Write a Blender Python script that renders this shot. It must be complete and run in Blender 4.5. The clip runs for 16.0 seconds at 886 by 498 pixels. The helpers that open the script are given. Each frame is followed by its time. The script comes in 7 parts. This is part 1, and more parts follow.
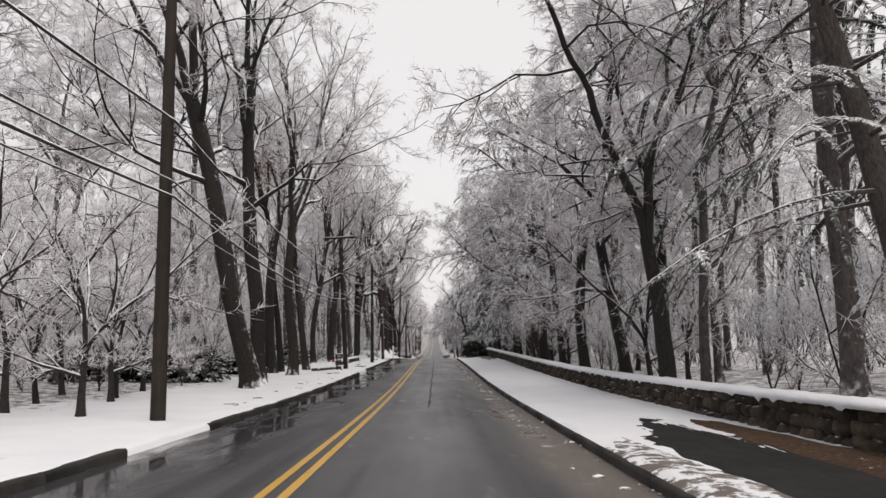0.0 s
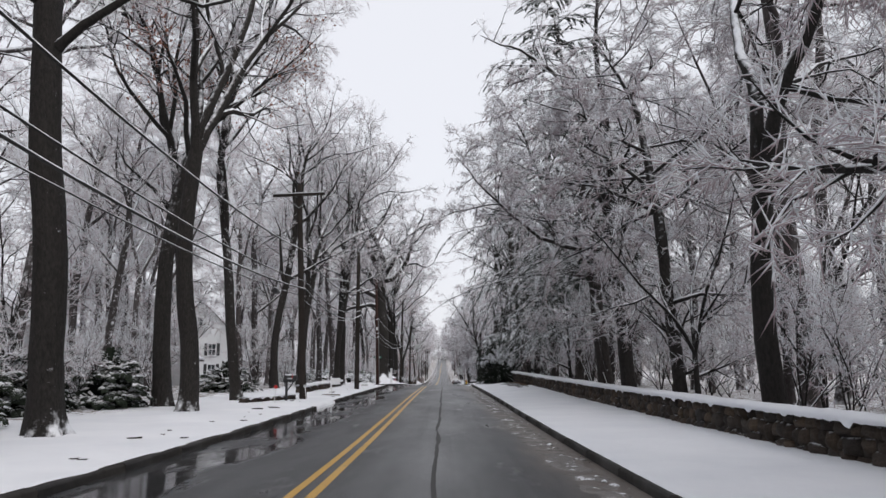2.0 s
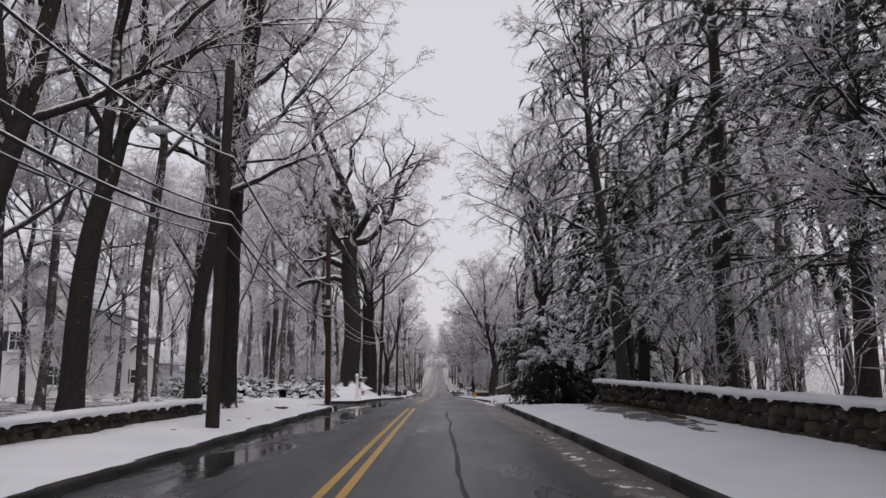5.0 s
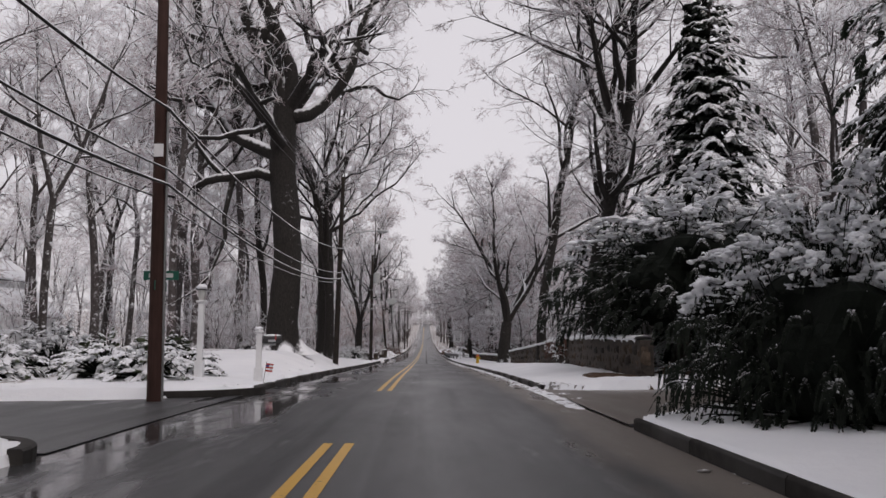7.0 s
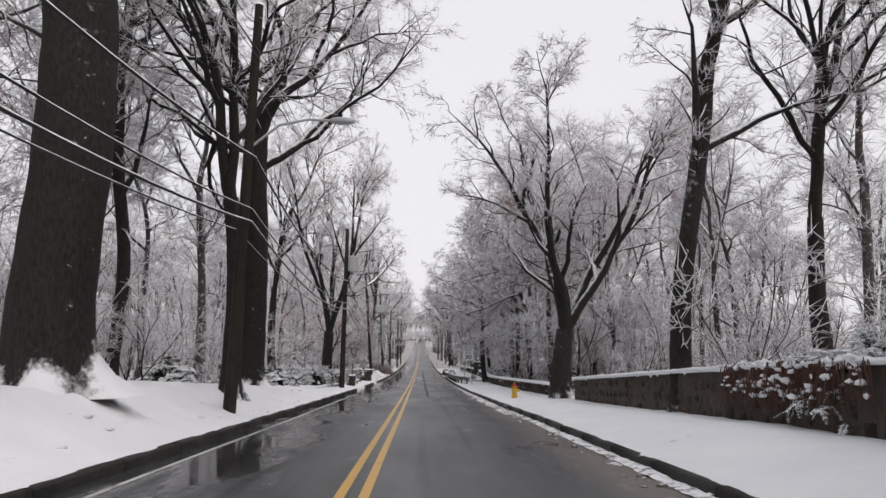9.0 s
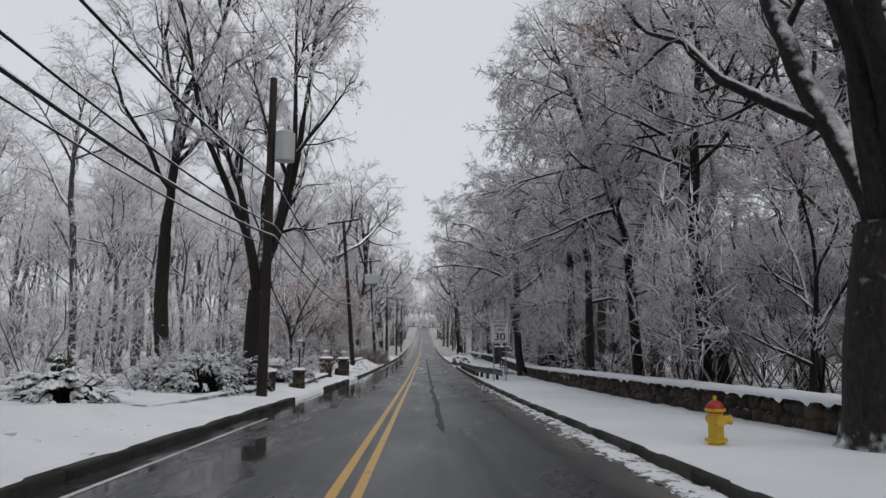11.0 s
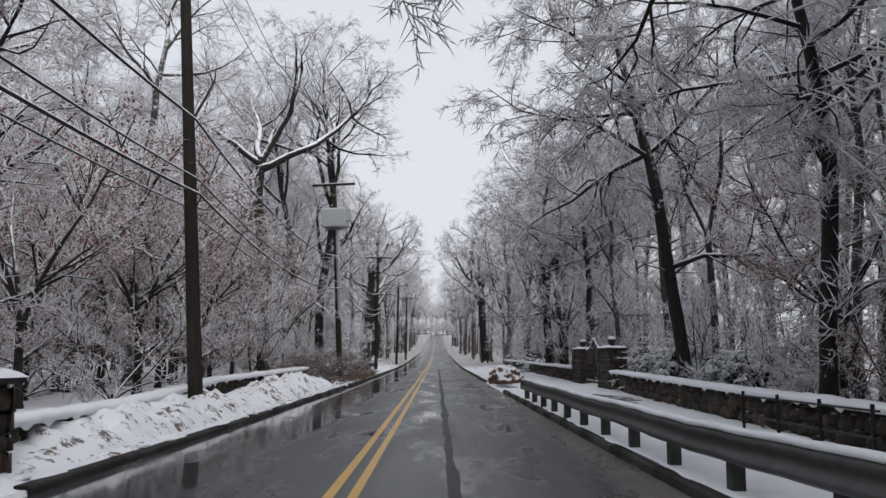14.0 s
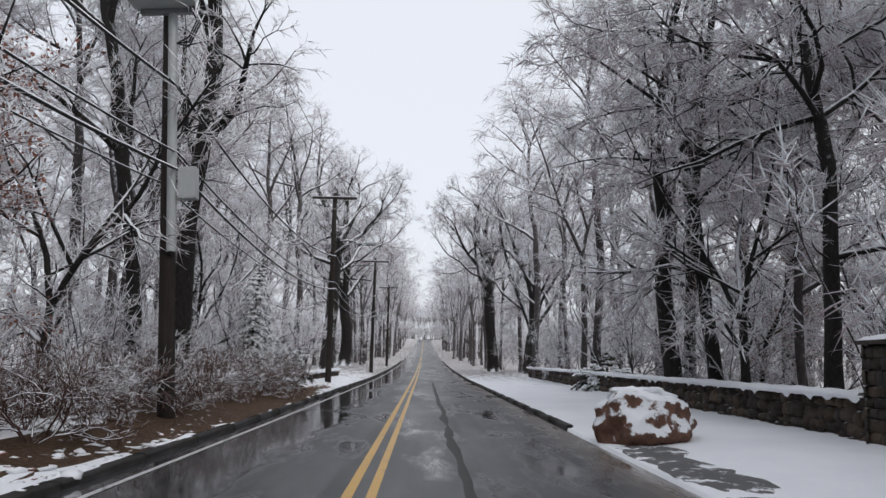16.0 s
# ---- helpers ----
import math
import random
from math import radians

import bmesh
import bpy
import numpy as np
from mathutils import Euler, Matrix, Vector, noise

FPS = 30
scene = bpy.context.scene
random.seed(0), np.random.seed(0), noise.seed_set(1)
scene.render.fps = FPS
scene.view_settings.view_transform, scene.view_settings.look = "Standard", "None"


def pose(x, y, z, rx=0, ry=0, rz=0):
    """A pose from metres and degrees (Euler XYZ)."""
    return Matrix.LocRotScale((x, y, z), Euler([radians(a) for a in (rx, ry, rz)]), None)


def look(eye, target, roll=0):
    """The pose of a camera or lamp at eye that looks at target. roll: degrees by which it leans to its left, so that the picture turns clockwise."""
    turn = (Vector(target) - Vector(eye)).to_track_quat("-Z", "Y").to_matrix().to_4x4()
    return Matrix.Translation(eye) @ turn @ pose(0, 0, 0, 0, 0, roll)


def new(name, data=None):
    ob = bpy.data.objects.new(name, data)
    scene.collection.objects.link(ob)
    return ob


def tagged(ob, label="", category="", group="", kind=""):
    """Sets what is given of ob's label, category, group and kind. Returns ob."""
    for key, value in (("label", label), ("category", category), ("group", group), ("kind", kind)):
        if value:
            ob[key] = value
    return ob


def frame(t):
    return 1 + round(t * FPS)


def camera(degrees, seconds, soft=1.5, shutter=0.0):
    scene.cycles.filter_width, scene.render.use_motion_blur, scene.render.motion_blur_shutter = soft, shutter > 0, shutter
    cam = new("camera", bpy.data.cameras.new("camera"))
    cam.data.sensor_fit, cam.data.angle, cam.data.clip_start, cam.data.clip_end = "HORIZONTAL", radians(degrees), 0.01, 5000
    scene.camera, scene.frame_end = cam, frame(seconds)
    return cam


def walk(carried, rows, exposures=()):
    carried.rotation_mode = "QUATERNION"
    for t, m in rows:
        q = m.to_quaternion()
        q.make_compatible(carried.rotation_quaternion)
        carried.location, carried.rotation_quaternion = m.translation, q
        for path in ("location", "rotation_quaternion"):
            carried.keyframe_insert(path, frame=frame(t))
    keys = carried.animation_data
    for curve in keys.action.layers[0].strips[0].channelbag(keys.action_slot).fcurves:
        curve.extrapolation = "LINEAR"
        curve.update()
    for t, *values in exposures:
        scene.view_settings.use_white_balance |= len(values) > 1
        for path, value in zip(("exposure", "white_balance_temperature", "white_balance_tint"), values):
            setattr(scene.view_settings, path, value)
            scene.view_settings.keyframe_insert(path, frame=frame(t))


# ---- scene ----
cam = camera(59.3, 16.0)
PATH = [
    (0, (1.685, -0.818, 1.376), (1.728, 3.147, 1.899), -0.79),
    (0.5, (1.668, 3.852, 1.358), (1.657, 7.813, 1.918), -0.16),
    (1, (1.650, 8.574, 1.287), (1.656, 12.531, 1.875), -0.13),
    (1.5, (1.619, 13.400, 1.251), (1.600, 17.334, 1.974), -0.46),
    (2, (1.596, 18.500, 1.182), (1.594, 22.446, 1.837), -0.14),
    (2.5, (1.500, 23.709, 1.175), (1.505, 27.645, 1.886), -0.90),
    (3, (1.325, 28.983, 1.211), (1.323, 32.921, 1.915), -1.01),
    (3.5, (1.283, 34.396, 1.291), (1.249, 38.338, 1.969), -0.60),
    (3.7, (1.249, 36.584, 1.300), (1.214, 40.523, 1.996), -0.83),
    (5.8, (1.156, 60.637, 1.652), (1.203, 64.578, 2.336), 0.44),
    (6, (1.146, 63.159, 1.693), (1.186, 67.110, 2.320), 0.14),
    (6.5, (1.121, 69.514, 1.694), (1.164, 73.472, 2.269), -0.43),
    (7, (1.040, 75.801, 1.683), (1.127, 79.770, 2.167), -0.00),
    (7.5, (0.978, 81.905, 1.748), (1.054, 85.856, 2.370), 0.05),
    (8, (0.914, 87.833, 1.858), (0.991, 91.778, 2.511), 1.52),
    (8.5, (0.837, 93.792, 1.896), (0.943, 97.760, 2.390), 1.01),
    (9, (0.705, 99.754, 1.868), (0.814, 103.712, 2.436), 0.61),
    (9.5, (0.733, 105.759, 1.820), (0.834, 109.720, 2.373), 1.36),
    (9.7, (0.692, 108.155, 1.801), (0.795, 112.121, 2.315), 1.16),
    (11.8, (0.842, 133.746, 1.497), (0.924, 137.713, 2.003), -0.37),
    (12, (0.852, 136.260, 1.485), (0.931, 140.225, 2.007), -0.54),
    (12.5, (0.873, 142.577, 1.440), (0.945, 146.543, 1.960), -0.84),
    (13, (0.907, 149.026, 1.333), (0.959, 152.989, 1.875), -0.63),
    (13.5, (0.921, 155.470, 1.261), (0.953, 159.429, 1.827), -0.34),
    (14, (0.917, 161.903, 1.251), (0.942, 165.864, 1.805), 0.66),
    (14.5, (0.876, 168.373, 1.235), (0.898, 172.331, 1.816), 1.86),
    (15, (0.759, 175.018, 1.199), (0.793, 178.982, 1.736), 1.69),
    (15.5, (0.794, 181.671, 1.214), (0.829, 185.637, 1.732), 1.33),
    (16, (0.610, 188.257, 1.250), (0.694, 192.213, 1.835), 1.07),
]
walk(cam, [(t, look(eye, target, roll)) for t, eye, target, roll in PATH],
     exposures=[(0, 0.2, 6850, 14), (0.6, 0.1, 6500, 14), (2.5, 0.26, 6350, 13), (3.6, 0.14, 6350, 16), (6, -0.2, 6600, 19), (7, -0.08, 6650, 19), (7.5, 0.08, 6700, 19), (8.5, 0.24, 6650, 16), (9.0, 0.2, 6600, 15), (9.6, 0.0, 6500, 13), (11.8, -0.15, 6300, 10), (12.2, -0.1, 6300, 10), (12.6, 0.14, 6250, 9), (13, 0.14, 6050, 6), (13.5, 0.14, 6050, 5), (14, 0.06, 6250, 12), (15, 0.06, 6300, 16), (15.6, 0.1, 6250, 14), (16, 0.2, 6200, 12)])

# ---- light: an overcast winter sky ----
world = bpy.data.worlds.new("overcast_sky")
scene.world = world
world.use_nodes = True
wn, wl = world.node_tree.nodes, world.node_tree.links
wn.clear()
w_out = wn.new("ShaderNodeOutputWorld")
w_bg = wn.new("ShaderNodeBackground")
w_sky = wn.new("ShaderNodeTexSky")
w_sky.sky_type = "NISHITA"
w_sky.sun_disc = False
w_sky.sun_elevation, w_sky.sun_rotation = radians(38), radians(150)
w_sky.dust_density = 6.0
w_dim = wn.new("ShaderNodeMix")
w_dim.data_type = "RGBA"
w_dim.inputs[0].default_value = 0.985
w_dim.inputs[7].default_value = (0.71, 0.72, 0.73, 1)
wl.new(w_sky.outputs[0], w_dim.inputs[6])
wl.new(w_dim.outputs[2], w_bg.inputs[0])
w_bg.inputs[1].default_value = 1.0
wl.new(w_bg.outputs[0], w_out.inputs[0])

sun = new("sun", bpy.data.lights.new("sun", "SUN"))
sun.data.energy, sun.data.angle, sun.data.color = 1.1, radians(50), (1.0, 0.97, 0.93)
sun.matrix_world = pose(0, 0, 60, 52, 0, 30)

# ---- materials ----
def mat(name):
    m = bpy.data.materials.new(name)
    m.use_nodes = True
    n = m.node_tree.nodes
    return m, n, m.node_tree.links, n["Principled BSDF"]


def node(n, kind, **kw):
    nd = n.new(kind)
    for k, v in kw.items():
        nd.inputs[k].default_value = v
    return nd


def noise_node(n, l, scale, detail=4.0, rough=0.6, stretch=None, src="Object"):
    tc = n.new("ShaderNodeTexCoord")
    no = node(n, "ShaderNodeTexNoise", Scale=scale, Detail=detail, Roughness=rough)
    if stretch:
        mp = n.new("ShaderNodeMapping")
        mp.inputs["Scale"].default_value = stretch
        l.new(tc.outputs[src], mp.inputs[0])
        l.new(mp.outputs[0], no.inputs["Vector"])
    else:
        l.new(tc.outputs[src], no.inputs["Vector"])
    return no


def ramp(n, l, src, stops):
    r = n.new("ShaderNodeValToRGB")
    el = r.color_ramp.elements
    while len(el) < len(stops):
        el.new(0.5)
    for e, (p, c) in zip(el, stops):
        e.position = p
        e.color = (*c, 1) if len(c) == 3 else c
    l.new(src, r.inputs[0])
    return r


def mix_rgb(n, l, fac, a, b):
    m = n.new("ShaderNodeMix")
    m.data_type = "RGBA"
    for sock, v in ((m.inputs[0], fac), (m.inputs[6], a), (m.inputs[7], b)):
        if isinstance(v, (int, float)):
            sock.default_value = v
        elif isinstance(v, tuple):
            sock.default_value = (*v, 1)
        else:
            l.new(v, sock)
    return m.outputs[2]


def calc(n, l, op, a, b=0.0, c=0.0, clamp=False):
    m = n.new("ShaderNodeMath")
    m.operation, m.use_clamp = op, clamp
    for sock, v in zip(m.inputs, (a, b, c)):
        if isinstance(v, (int, float)):
            sock.default_value = v
        else:
            l.new(v, sock)
    return m.outputs[0]


def bump(n, l, p, height, strength, dist):
    b = node(n, "ShaderNodeBump", Strength=strength, Distance=dist)
    l.new(height, b.inputs["Height"])
    l.new(b.outputs[0], p.inputs["Normal"])


def upward(n, l, lo, hi, scale=6.0, amount=0.5):
    """How far a face is turned to the sky, roughened by noise: 0 bare, 1 snow-covered."""
    g = n.new("ShaderNodeNewGeometry")
    sx = n.new("ShaderNodeSeparateXYZ")
    l.new(g.outputs["Normal"], sx.inputs[0])
    no = noise_node(n, l, scale, 3.0)
    z = calc(n, l, "ADD", sx.outputs[2], calc(n, l, "MULTIPLY", calc(n, l, "SUBTRACT", no.outputs[0], 0.5), amount * 2))
    mr = n.new("ShaderNodeMapRange")
    mr.interpolation_type = "SMOOTHSTEP"
    mr.inputs[1].default_value, mr.inputs[2].default_value = lo, hi
    l.new(z, mr.inputs[0])
    return mr.outputs[0]


SNOW = (0.86, 0.88, 0.91)


def plain(name, colour, rough=0.6, metal=0.0, var=0.25, scale=8.0, bumps=0.15, stretch=None):
    m, n, l, p = mat(name)
    no = noise_node(n, l, scale, 6.0, 0.65, stretch)
    big = noise_node(n, l, scale * 0.13, 3.0, 0.6)
    s = calc(n, l, "ADD", calc(n, l, "MULTIPLY", no.outputs[0], 0.6), calc(n, l, "MULTIPLY", big.outputs[0], 0.4))
    lo, hi = tuple(c * (1 - var) for c in colour), tuple(min(1, c * (1 + var)) for c in colour)
    l.new(ramp(n, l, s, ((0.3, lo), (0.7, hi))).outputs[0], p.inputs["Base Color"])
    p.inputs["Roughness"].default_value, p.inputs["Metallic"].default_value = rough, metal
    bump(n, l, p, no.outputs[0], bumps, 0.02)
    return m


def snowed(name, dark, light, lo, hi, scale=10.0, stretch=None, rough=0.85, nscale=6.0, amount=0.5, bumps=0.5, flecks=0.0):
    """Bark, needles or stone with snow lying on what faces up."""
    m, n, l, p = mat(name)
    no = noise_node(n, l, scale, 5.0, 0.65, stretch)
    base = ramp(n, l, no.outputs[0], ((0.3, dark), (0.7, light))).outputs[0]
    info = n.new("ShaderNodeObjectInfo")
    hue = node(n, "ShaderNodeHueSaturation")
    l.new(calc(n, l, "ADD", calc(n, l, "MULTIPLY", info.outputs["Random"], 0.5), 0.75), hue.inputs["Value"])
    l.new(base, hue.inputs["Color"])
    cover = upward(n, l, lo, hi, nscale, amount)
    if flecks:
        # wind-driven snow that sticks to one side
        g = n.new("ShaderNodeNewGeometry")
        d = node(n, "ShaderNodeVectorMath")
        d.operation = "DOT_PRODUCT"
        l.new(g.outputs["Normal"], d.inputs[0])
        d.inputs[1].default_value = (0.75, -0.6, 0.25)
        fl = noise_node(n, l, 4.0, 6.0, 0.75)
        cover = calc(n, l, "MAXIMUM", cover, ramp(n, l, calc(n, l, "MULTIPLY_ADD", d.outputs["Value"], 0.16, fl.outputs[0]), ((flecks, (0, 0, 0)), (flecks + 0.06, (0.9, 0.9, 0.9)))).outputs[0])
    l.new(mix_rgb(n, l, cover, hue.outputs[0], SNOW), p.inputs["Base Color"])
    p.inputs["Roughness"].default_value = rough
    p.inputs["Specular IOR Level"].default_value = 0.25
    bump(n, l, p, no.outputs[0], bumps, 0.03)
    return m


def snow_mat():
    m, n, l, p = mat("snow")
    a = noise_node(n, l, 0.6, 5.0, 0.6)
    b = noise_node(n, l, 9.0, 6.0, 0.7)
    l.new(ramp(n, l, a.outputs[0], ((0.3, (0.79, 0.81, 0.845)), (0.7, (0.88, 0.895, 0.92)))).outputs[0], p.inputs["Base Color"])
    p.inputs["Roughness"].default_value = 0.7
    p.inputs["Specular IOR Level"].default_value = 0.2
    h = calc(n, l, "ADD", calc(n, l, "MULTIPLY", a.outputs[0], 2.0), calc(n, l, "MULTIPLY", b.outputs[0], 0.35))
    bump(n, l, p, h, 0.45, 0.06)
    return m


def ground_mat():
    """Thin snow with dead leaves and grass that poke through here and there."""
    m, n, l, p = mat("snow_ground")
    a = noise_node(n, l, 0.45, 5.0, 0.6)
    b = noise_node(n, l, 7.0, 6.0, 0.7)
    c = noise_node(n, l, 2.2, 6.0, 0.75)
    white = ramp(n, l, a.outputs[0], ((0.3, (0.79, 0.81, 0.845)), (0.7, (0.88, 0.895, 0.92)))).outputs[0]
    litter = ramp(n, l, b.outputs[0], ((0.3, (0.05, 0.035, 0.025)), (0.7, (0.2, 0.14, 0.09)))).outputs[0]
    # under the trees, away from the verges, more of the forest floor shows
    tc = n.new("ShaderNodeTexCoord")
    sx = n.new("ShaderNodeSeparateXYZ")
    l.new(tc.outputs["Object"], sx.inputs[0])
    deep = n.new("ShaderNodeMapRange")
    deep.inputs[1].default_value, deep.inputs[2].default_value, deep.inputs[4].default_value = 7.6, 9.5, 0.21
    l.new(calc(n, l, "ABSOLUTE", sx.outputs[0]), deep.inputs[0])
    beyond = n.new("ShaderNodeMapRange")
    beyond.inputs[1].default_value, beyond.inputs[2].default_value, beyond.inputs[4].default_value = 219, 256, 0.24
    l.new(sx.outputs[1], beyond.inputs[0])
    mask = ramp(n, l, calc(n, l, "ADD", c.outputs[0], calc(n, l, "MAXIMUM", deep.outputs[0], beyond.outputs[0])), ((0.685, (0, 0, 0)), (0.735, (0.85, 0.85, 0.85)))).outputs[0]
    l.new(mix_rgb(n, l, mask, white, litter), p.inputs["Base Color"])
    p.inputs["Roughness"].default_value = 0.75
    p.inputs["Specular IOR Level"].default_value = 0.2
    h = calc(n, l, "ADD", calc(n, l, "MULTIPLY", c.outputs[0], 1.2), calc(n, l, "MULTIPLY", b.outputs[0], 0.4))
    bump(n, l, p, h, 0.4, 0.06)
    return m


def asphalt_mat(name="wet_asphalt", gutter=0.26):
    """Wet asphalt: fine aggregate, long tyre streaks, water standing along the edges, grit in the gutter."""
    m, n, l, p = mat(name)
    tc = n.new("ShaderNodeTexCoord")
    sx = n.new("ShaderNodeSeparateXYZ")
    l.new(tc.outputs["Object"], sx.inputs[0])
    grain = noise_node(n, l, 60.0, 4.0, 0.7)
    wide = noise_node(n, l, 0.35, 5.0, 0.6, (1.6, 0.35, 1))
    streak = noise_node(n, l, 1.0, 4.0, 0.55, (3.2, 0.05, 1))
    patch = noise_node(n, l, 0.8, 4.0, 0.6, (1.3, 0.3, 1))
    tone = calc(n, l, "ADD", calc(n, l, "MULTIPLY", grain.outputs[0], 0.35),
                calc(n, l, "ADD", calc(n, l, "MULTIPLY", wide.outputs[0], 0.3), calc(n, l, "MULTIPLY", streak.outputs[0], 0.35)))
    base = ramp(n, l, tone, ((0.36, (0.030, 0.031, 0.034)), (0.64, (0.075, 0.077, 0.08)))).outputs[0]
    track = noise_node(n, l, 1.0, 3.0, 0.5, (2.1, 0.035, 1))
    base = mix_rgb(n, l, ramp(n, l, track.outputs[0], ((0.53, (0, 0, 0)), (0.64, (0.8, 0.8, 0.8)))).outputs[0], base, (0.016, 0.016, 0.018))
    # grit and slush towards the right-hand gutter
    edge = n.new("ShaderNodeMapRange")
    edge.interpolation_type = "SMOOTHSTEP"
    edge.inputs[1].default_value, edge.inputs[2].default_value = 2.75, 3.45
    l.new(calc(n, l, "ADD", sx.outputs[0], calc(n, l, "MULTIPLY", calc(n, l, "SUBTRACT", patch.outputs[0], 0.5), 1.6)), edge.inputs[0])
    grit = ramp(n, l, grain.outputs[0], ((0.3, (0.085, 0.072, 0.06)), (0.7, (0.25, 0.215, 0.185)))).outputs[0]
    l.new(mix_rgb(n, l, calc(n, l, "MULTIPLY", edge.outputs[0], 0.8), base, grit), p.inputs["Base Color"])
    # water: nearly smooth along the left-hand gutter and in long hollows
    left = n.new("ShaderNodeMapRange")
    left.interpolation_type = "SMOOTHSTEP"
    left.inputs[1].default_value, left.inputs[2].default_value = -0.7, -2.0
    l.new(sx.outputs[0], left.inputs[0])
    right = n.new("ShaderNodeMapRange")
    right.interpolation_type = "SMOOTHSTEP"
    right.inputs[1].default_value, right.inputs[2].default_value = 1.2, 2.6
    l.new(sx.outputs[0], right.inputs[0])
    low = calc(n, l, "ADD", calc(n, l, "MULTIPLY", left.outputs[0], gutter), calc(n, l, "MULTIPLY", right.outputs[0], gutter * 0.15))
    # the far reach of the road is wetter
    far = n.new("ShaderNodeMapRange")
    far.interpolation_type = "SMOOTHSTEP"
    far.inputs[1].default_value, far.inputs[2].default_value = 138.0, 160.0
    l.new(sx.outputs[1], far.inputs[0])
    pud = calc(n, l, "ADD", calc(n, l, "MULTIPLY_ADD", far.outputs[0], 0.09, low), patch.outputs[0])
    wet = ramp(n, l, pud, ((0.62, (0.0, 0.0, 0.0)), (0.78, (1, 1, 1)))).outputs[0]
    dry = ramp(n, l, wide.outputs[0], ((0.35, (0.34, 0.34, 0.34)), (0.65, (0.5, 0.5, 0.5)))).outputs[0]
    l.new(mix_rgb(n, l, wet, dry, (0.06, 0.06, 0.06)), p.inputs["Roughness"])
    p.inputs["Specular IOR Level"].default_value = 0.5
    b = node(n, "ShaderNodeBump", Distance=0.006)
    l.new(grain.outputs[0], b.inputs["Height"])
    l.new(calc(n, l, "MULTIPLY_ADD", wet, -0.385, 0.4), b.inputs["Strength"])
    l.new(b.outputs[0], p.inputs["Normal"])
    return m


def paint_mat(name, colour, worn):
    m, n, l, p = mat(name)
    a = noise_node(n, l, 14.0, 6.0, 0.75)
    c = noise_node(n, l, 1.3, 4.0, 0.6)
    t = calc(n, l, "ADD", calc(n, l, "MULTIPLY", a.outputs[0], 0.6), calc(n, l, "MULTIPLY", c.outputs[0], 0.4))
    l.new(ramp(n, l, t, ((worn - 0.06, (0.07, 0.065, 0.06)), (worn + 0.04, colour))).outputs[0], p.inputs["Base Color"])
    p.inputs["Roughness"].default_value = 0.4
    bump(n, l, p, a.outputs[0], 0.2, 0.004)
    return m


def glass_mat(name, colour):
    m, n, l, p = mat(name)
    p.inputs["Base Color"].default_value = (*colour, 1)
    p.inputs["Roughness"].default_value = 0.05
    return m


def stone_mat():
    """Damp fieldstone: each stone has its own brown or grey, with lichen blotches and snow on what faces up."""
    m, n, l, p = mat("wall_stone")
    g = n.new("ShaderNodeNewGeometry")
    info = n.new("ShaderNodeObjectInfo")
    own = calc(n, l, "FRACT", calc(n, l, "ADD", g.outputs["Random Per Island"], info.outputs["Random"]))
    tone = ramp(n, l, own, ((0.0, (0.024, 0.020, 0.018)), (0.35, (0.062, 0.047, 0.036)), (0.6, (0.038, 0.035, 0.034)), (0.82, (0.10, 0.074, 0.053)), (1.0, (0.055, 0.05, 0.048)))).outputs[0]
    fine = noise_node(n, l, 9.0, 6.0, 0.7)
    blot = noise_node(n, l, 2.3, 4.0, 0.6)
    rough = ramp(n, l, fine.outputs[0], ((0.3, (0.45, 0.45, 0.45)), (0.7, (1.5, 1.45, 1.4)))).outputs[0]
    mul = n.new("ShaderNodeMix")
    mul.data_type, mul.blend_type = "RGBA", "MULTIPLY"
    mul.inputs[0].default_value = 1.0
    l.new(tone, mul.inputs[6])
    l.new(rough, mul.inputs[7])
    base = mix_rgb(n, l, ramp(n, l, blot.outputs[0], ((0.55, (0, 0, 0)), (0.7, (0.5, 0.5, 0.5)))).outputs[0], mul.outputs[2], (0.03, 0.028, 0.026))
    l.new(mix_rgb(n, l, upward(n, l, 0.72, 1.0, 5.0, 0.3), base, SNOW), p.inputs["Base Color"])
    p.inputs["Roughness"].default_value = 0.8
    p.inputs["Specular IOR Level"].default_value = 0.25
    bump(n, l, p, fine.outputs[0], 0.7, 0.03)
    return m


M_SNOW, M_GROUND, M_ASPHALT = snow_mat(), ground_mat(), asphalt_mat()
M_SIDE = asphalt_mat("side_asphalt", 0.03)
M_YELLOW = paint_mat("yellow_paint", (0.62, 0.36, 0.055), 0.40)
M_WHITE_LINE = paint_mat("white_road_paint", (0.6, 0.6, 0.6), 0.44)
M_KERB = plain("wet_kerb", (0.033, 0.031, 0.029), 0.65, var=0.5, scale=5)
M_BARK = snowed("bark", (0.022, 0.019, 0.018), (0.075, 0.065, 0.06), 0.5, 0.9, 18, (1, 1, 0.4), amount=0.45, bumps=0.8, flecks=0.77)
M_LIMB = snowed("limb_bark", (0.010, 0.009, 0.0083), (0.034, 0.030, 0.0275), 0.22, 0.55, 20, (1, 1, 0.4), amount=0.35, bumps=0.8, flecks=0.80)
M_TWIG = snowed("frosted_twig", (0.42, 0.325, 0.345), (0.60, 0.485, 0.51), -0.8, 0.15, 9, amount=0.35, nscale=2.0)
# bark of the woods, paler than limb bark: mist painted in, plus snow flecks
M_HAZED_BARK = snowed("hazed_wood_bark", (0.035, 0.03, 0.03), (0.10, 0.088, 0.086), 0.1, 0.5, 14, (1, 1, 0.4), amount=0.4, bumps=0.5, flecks=0.70)
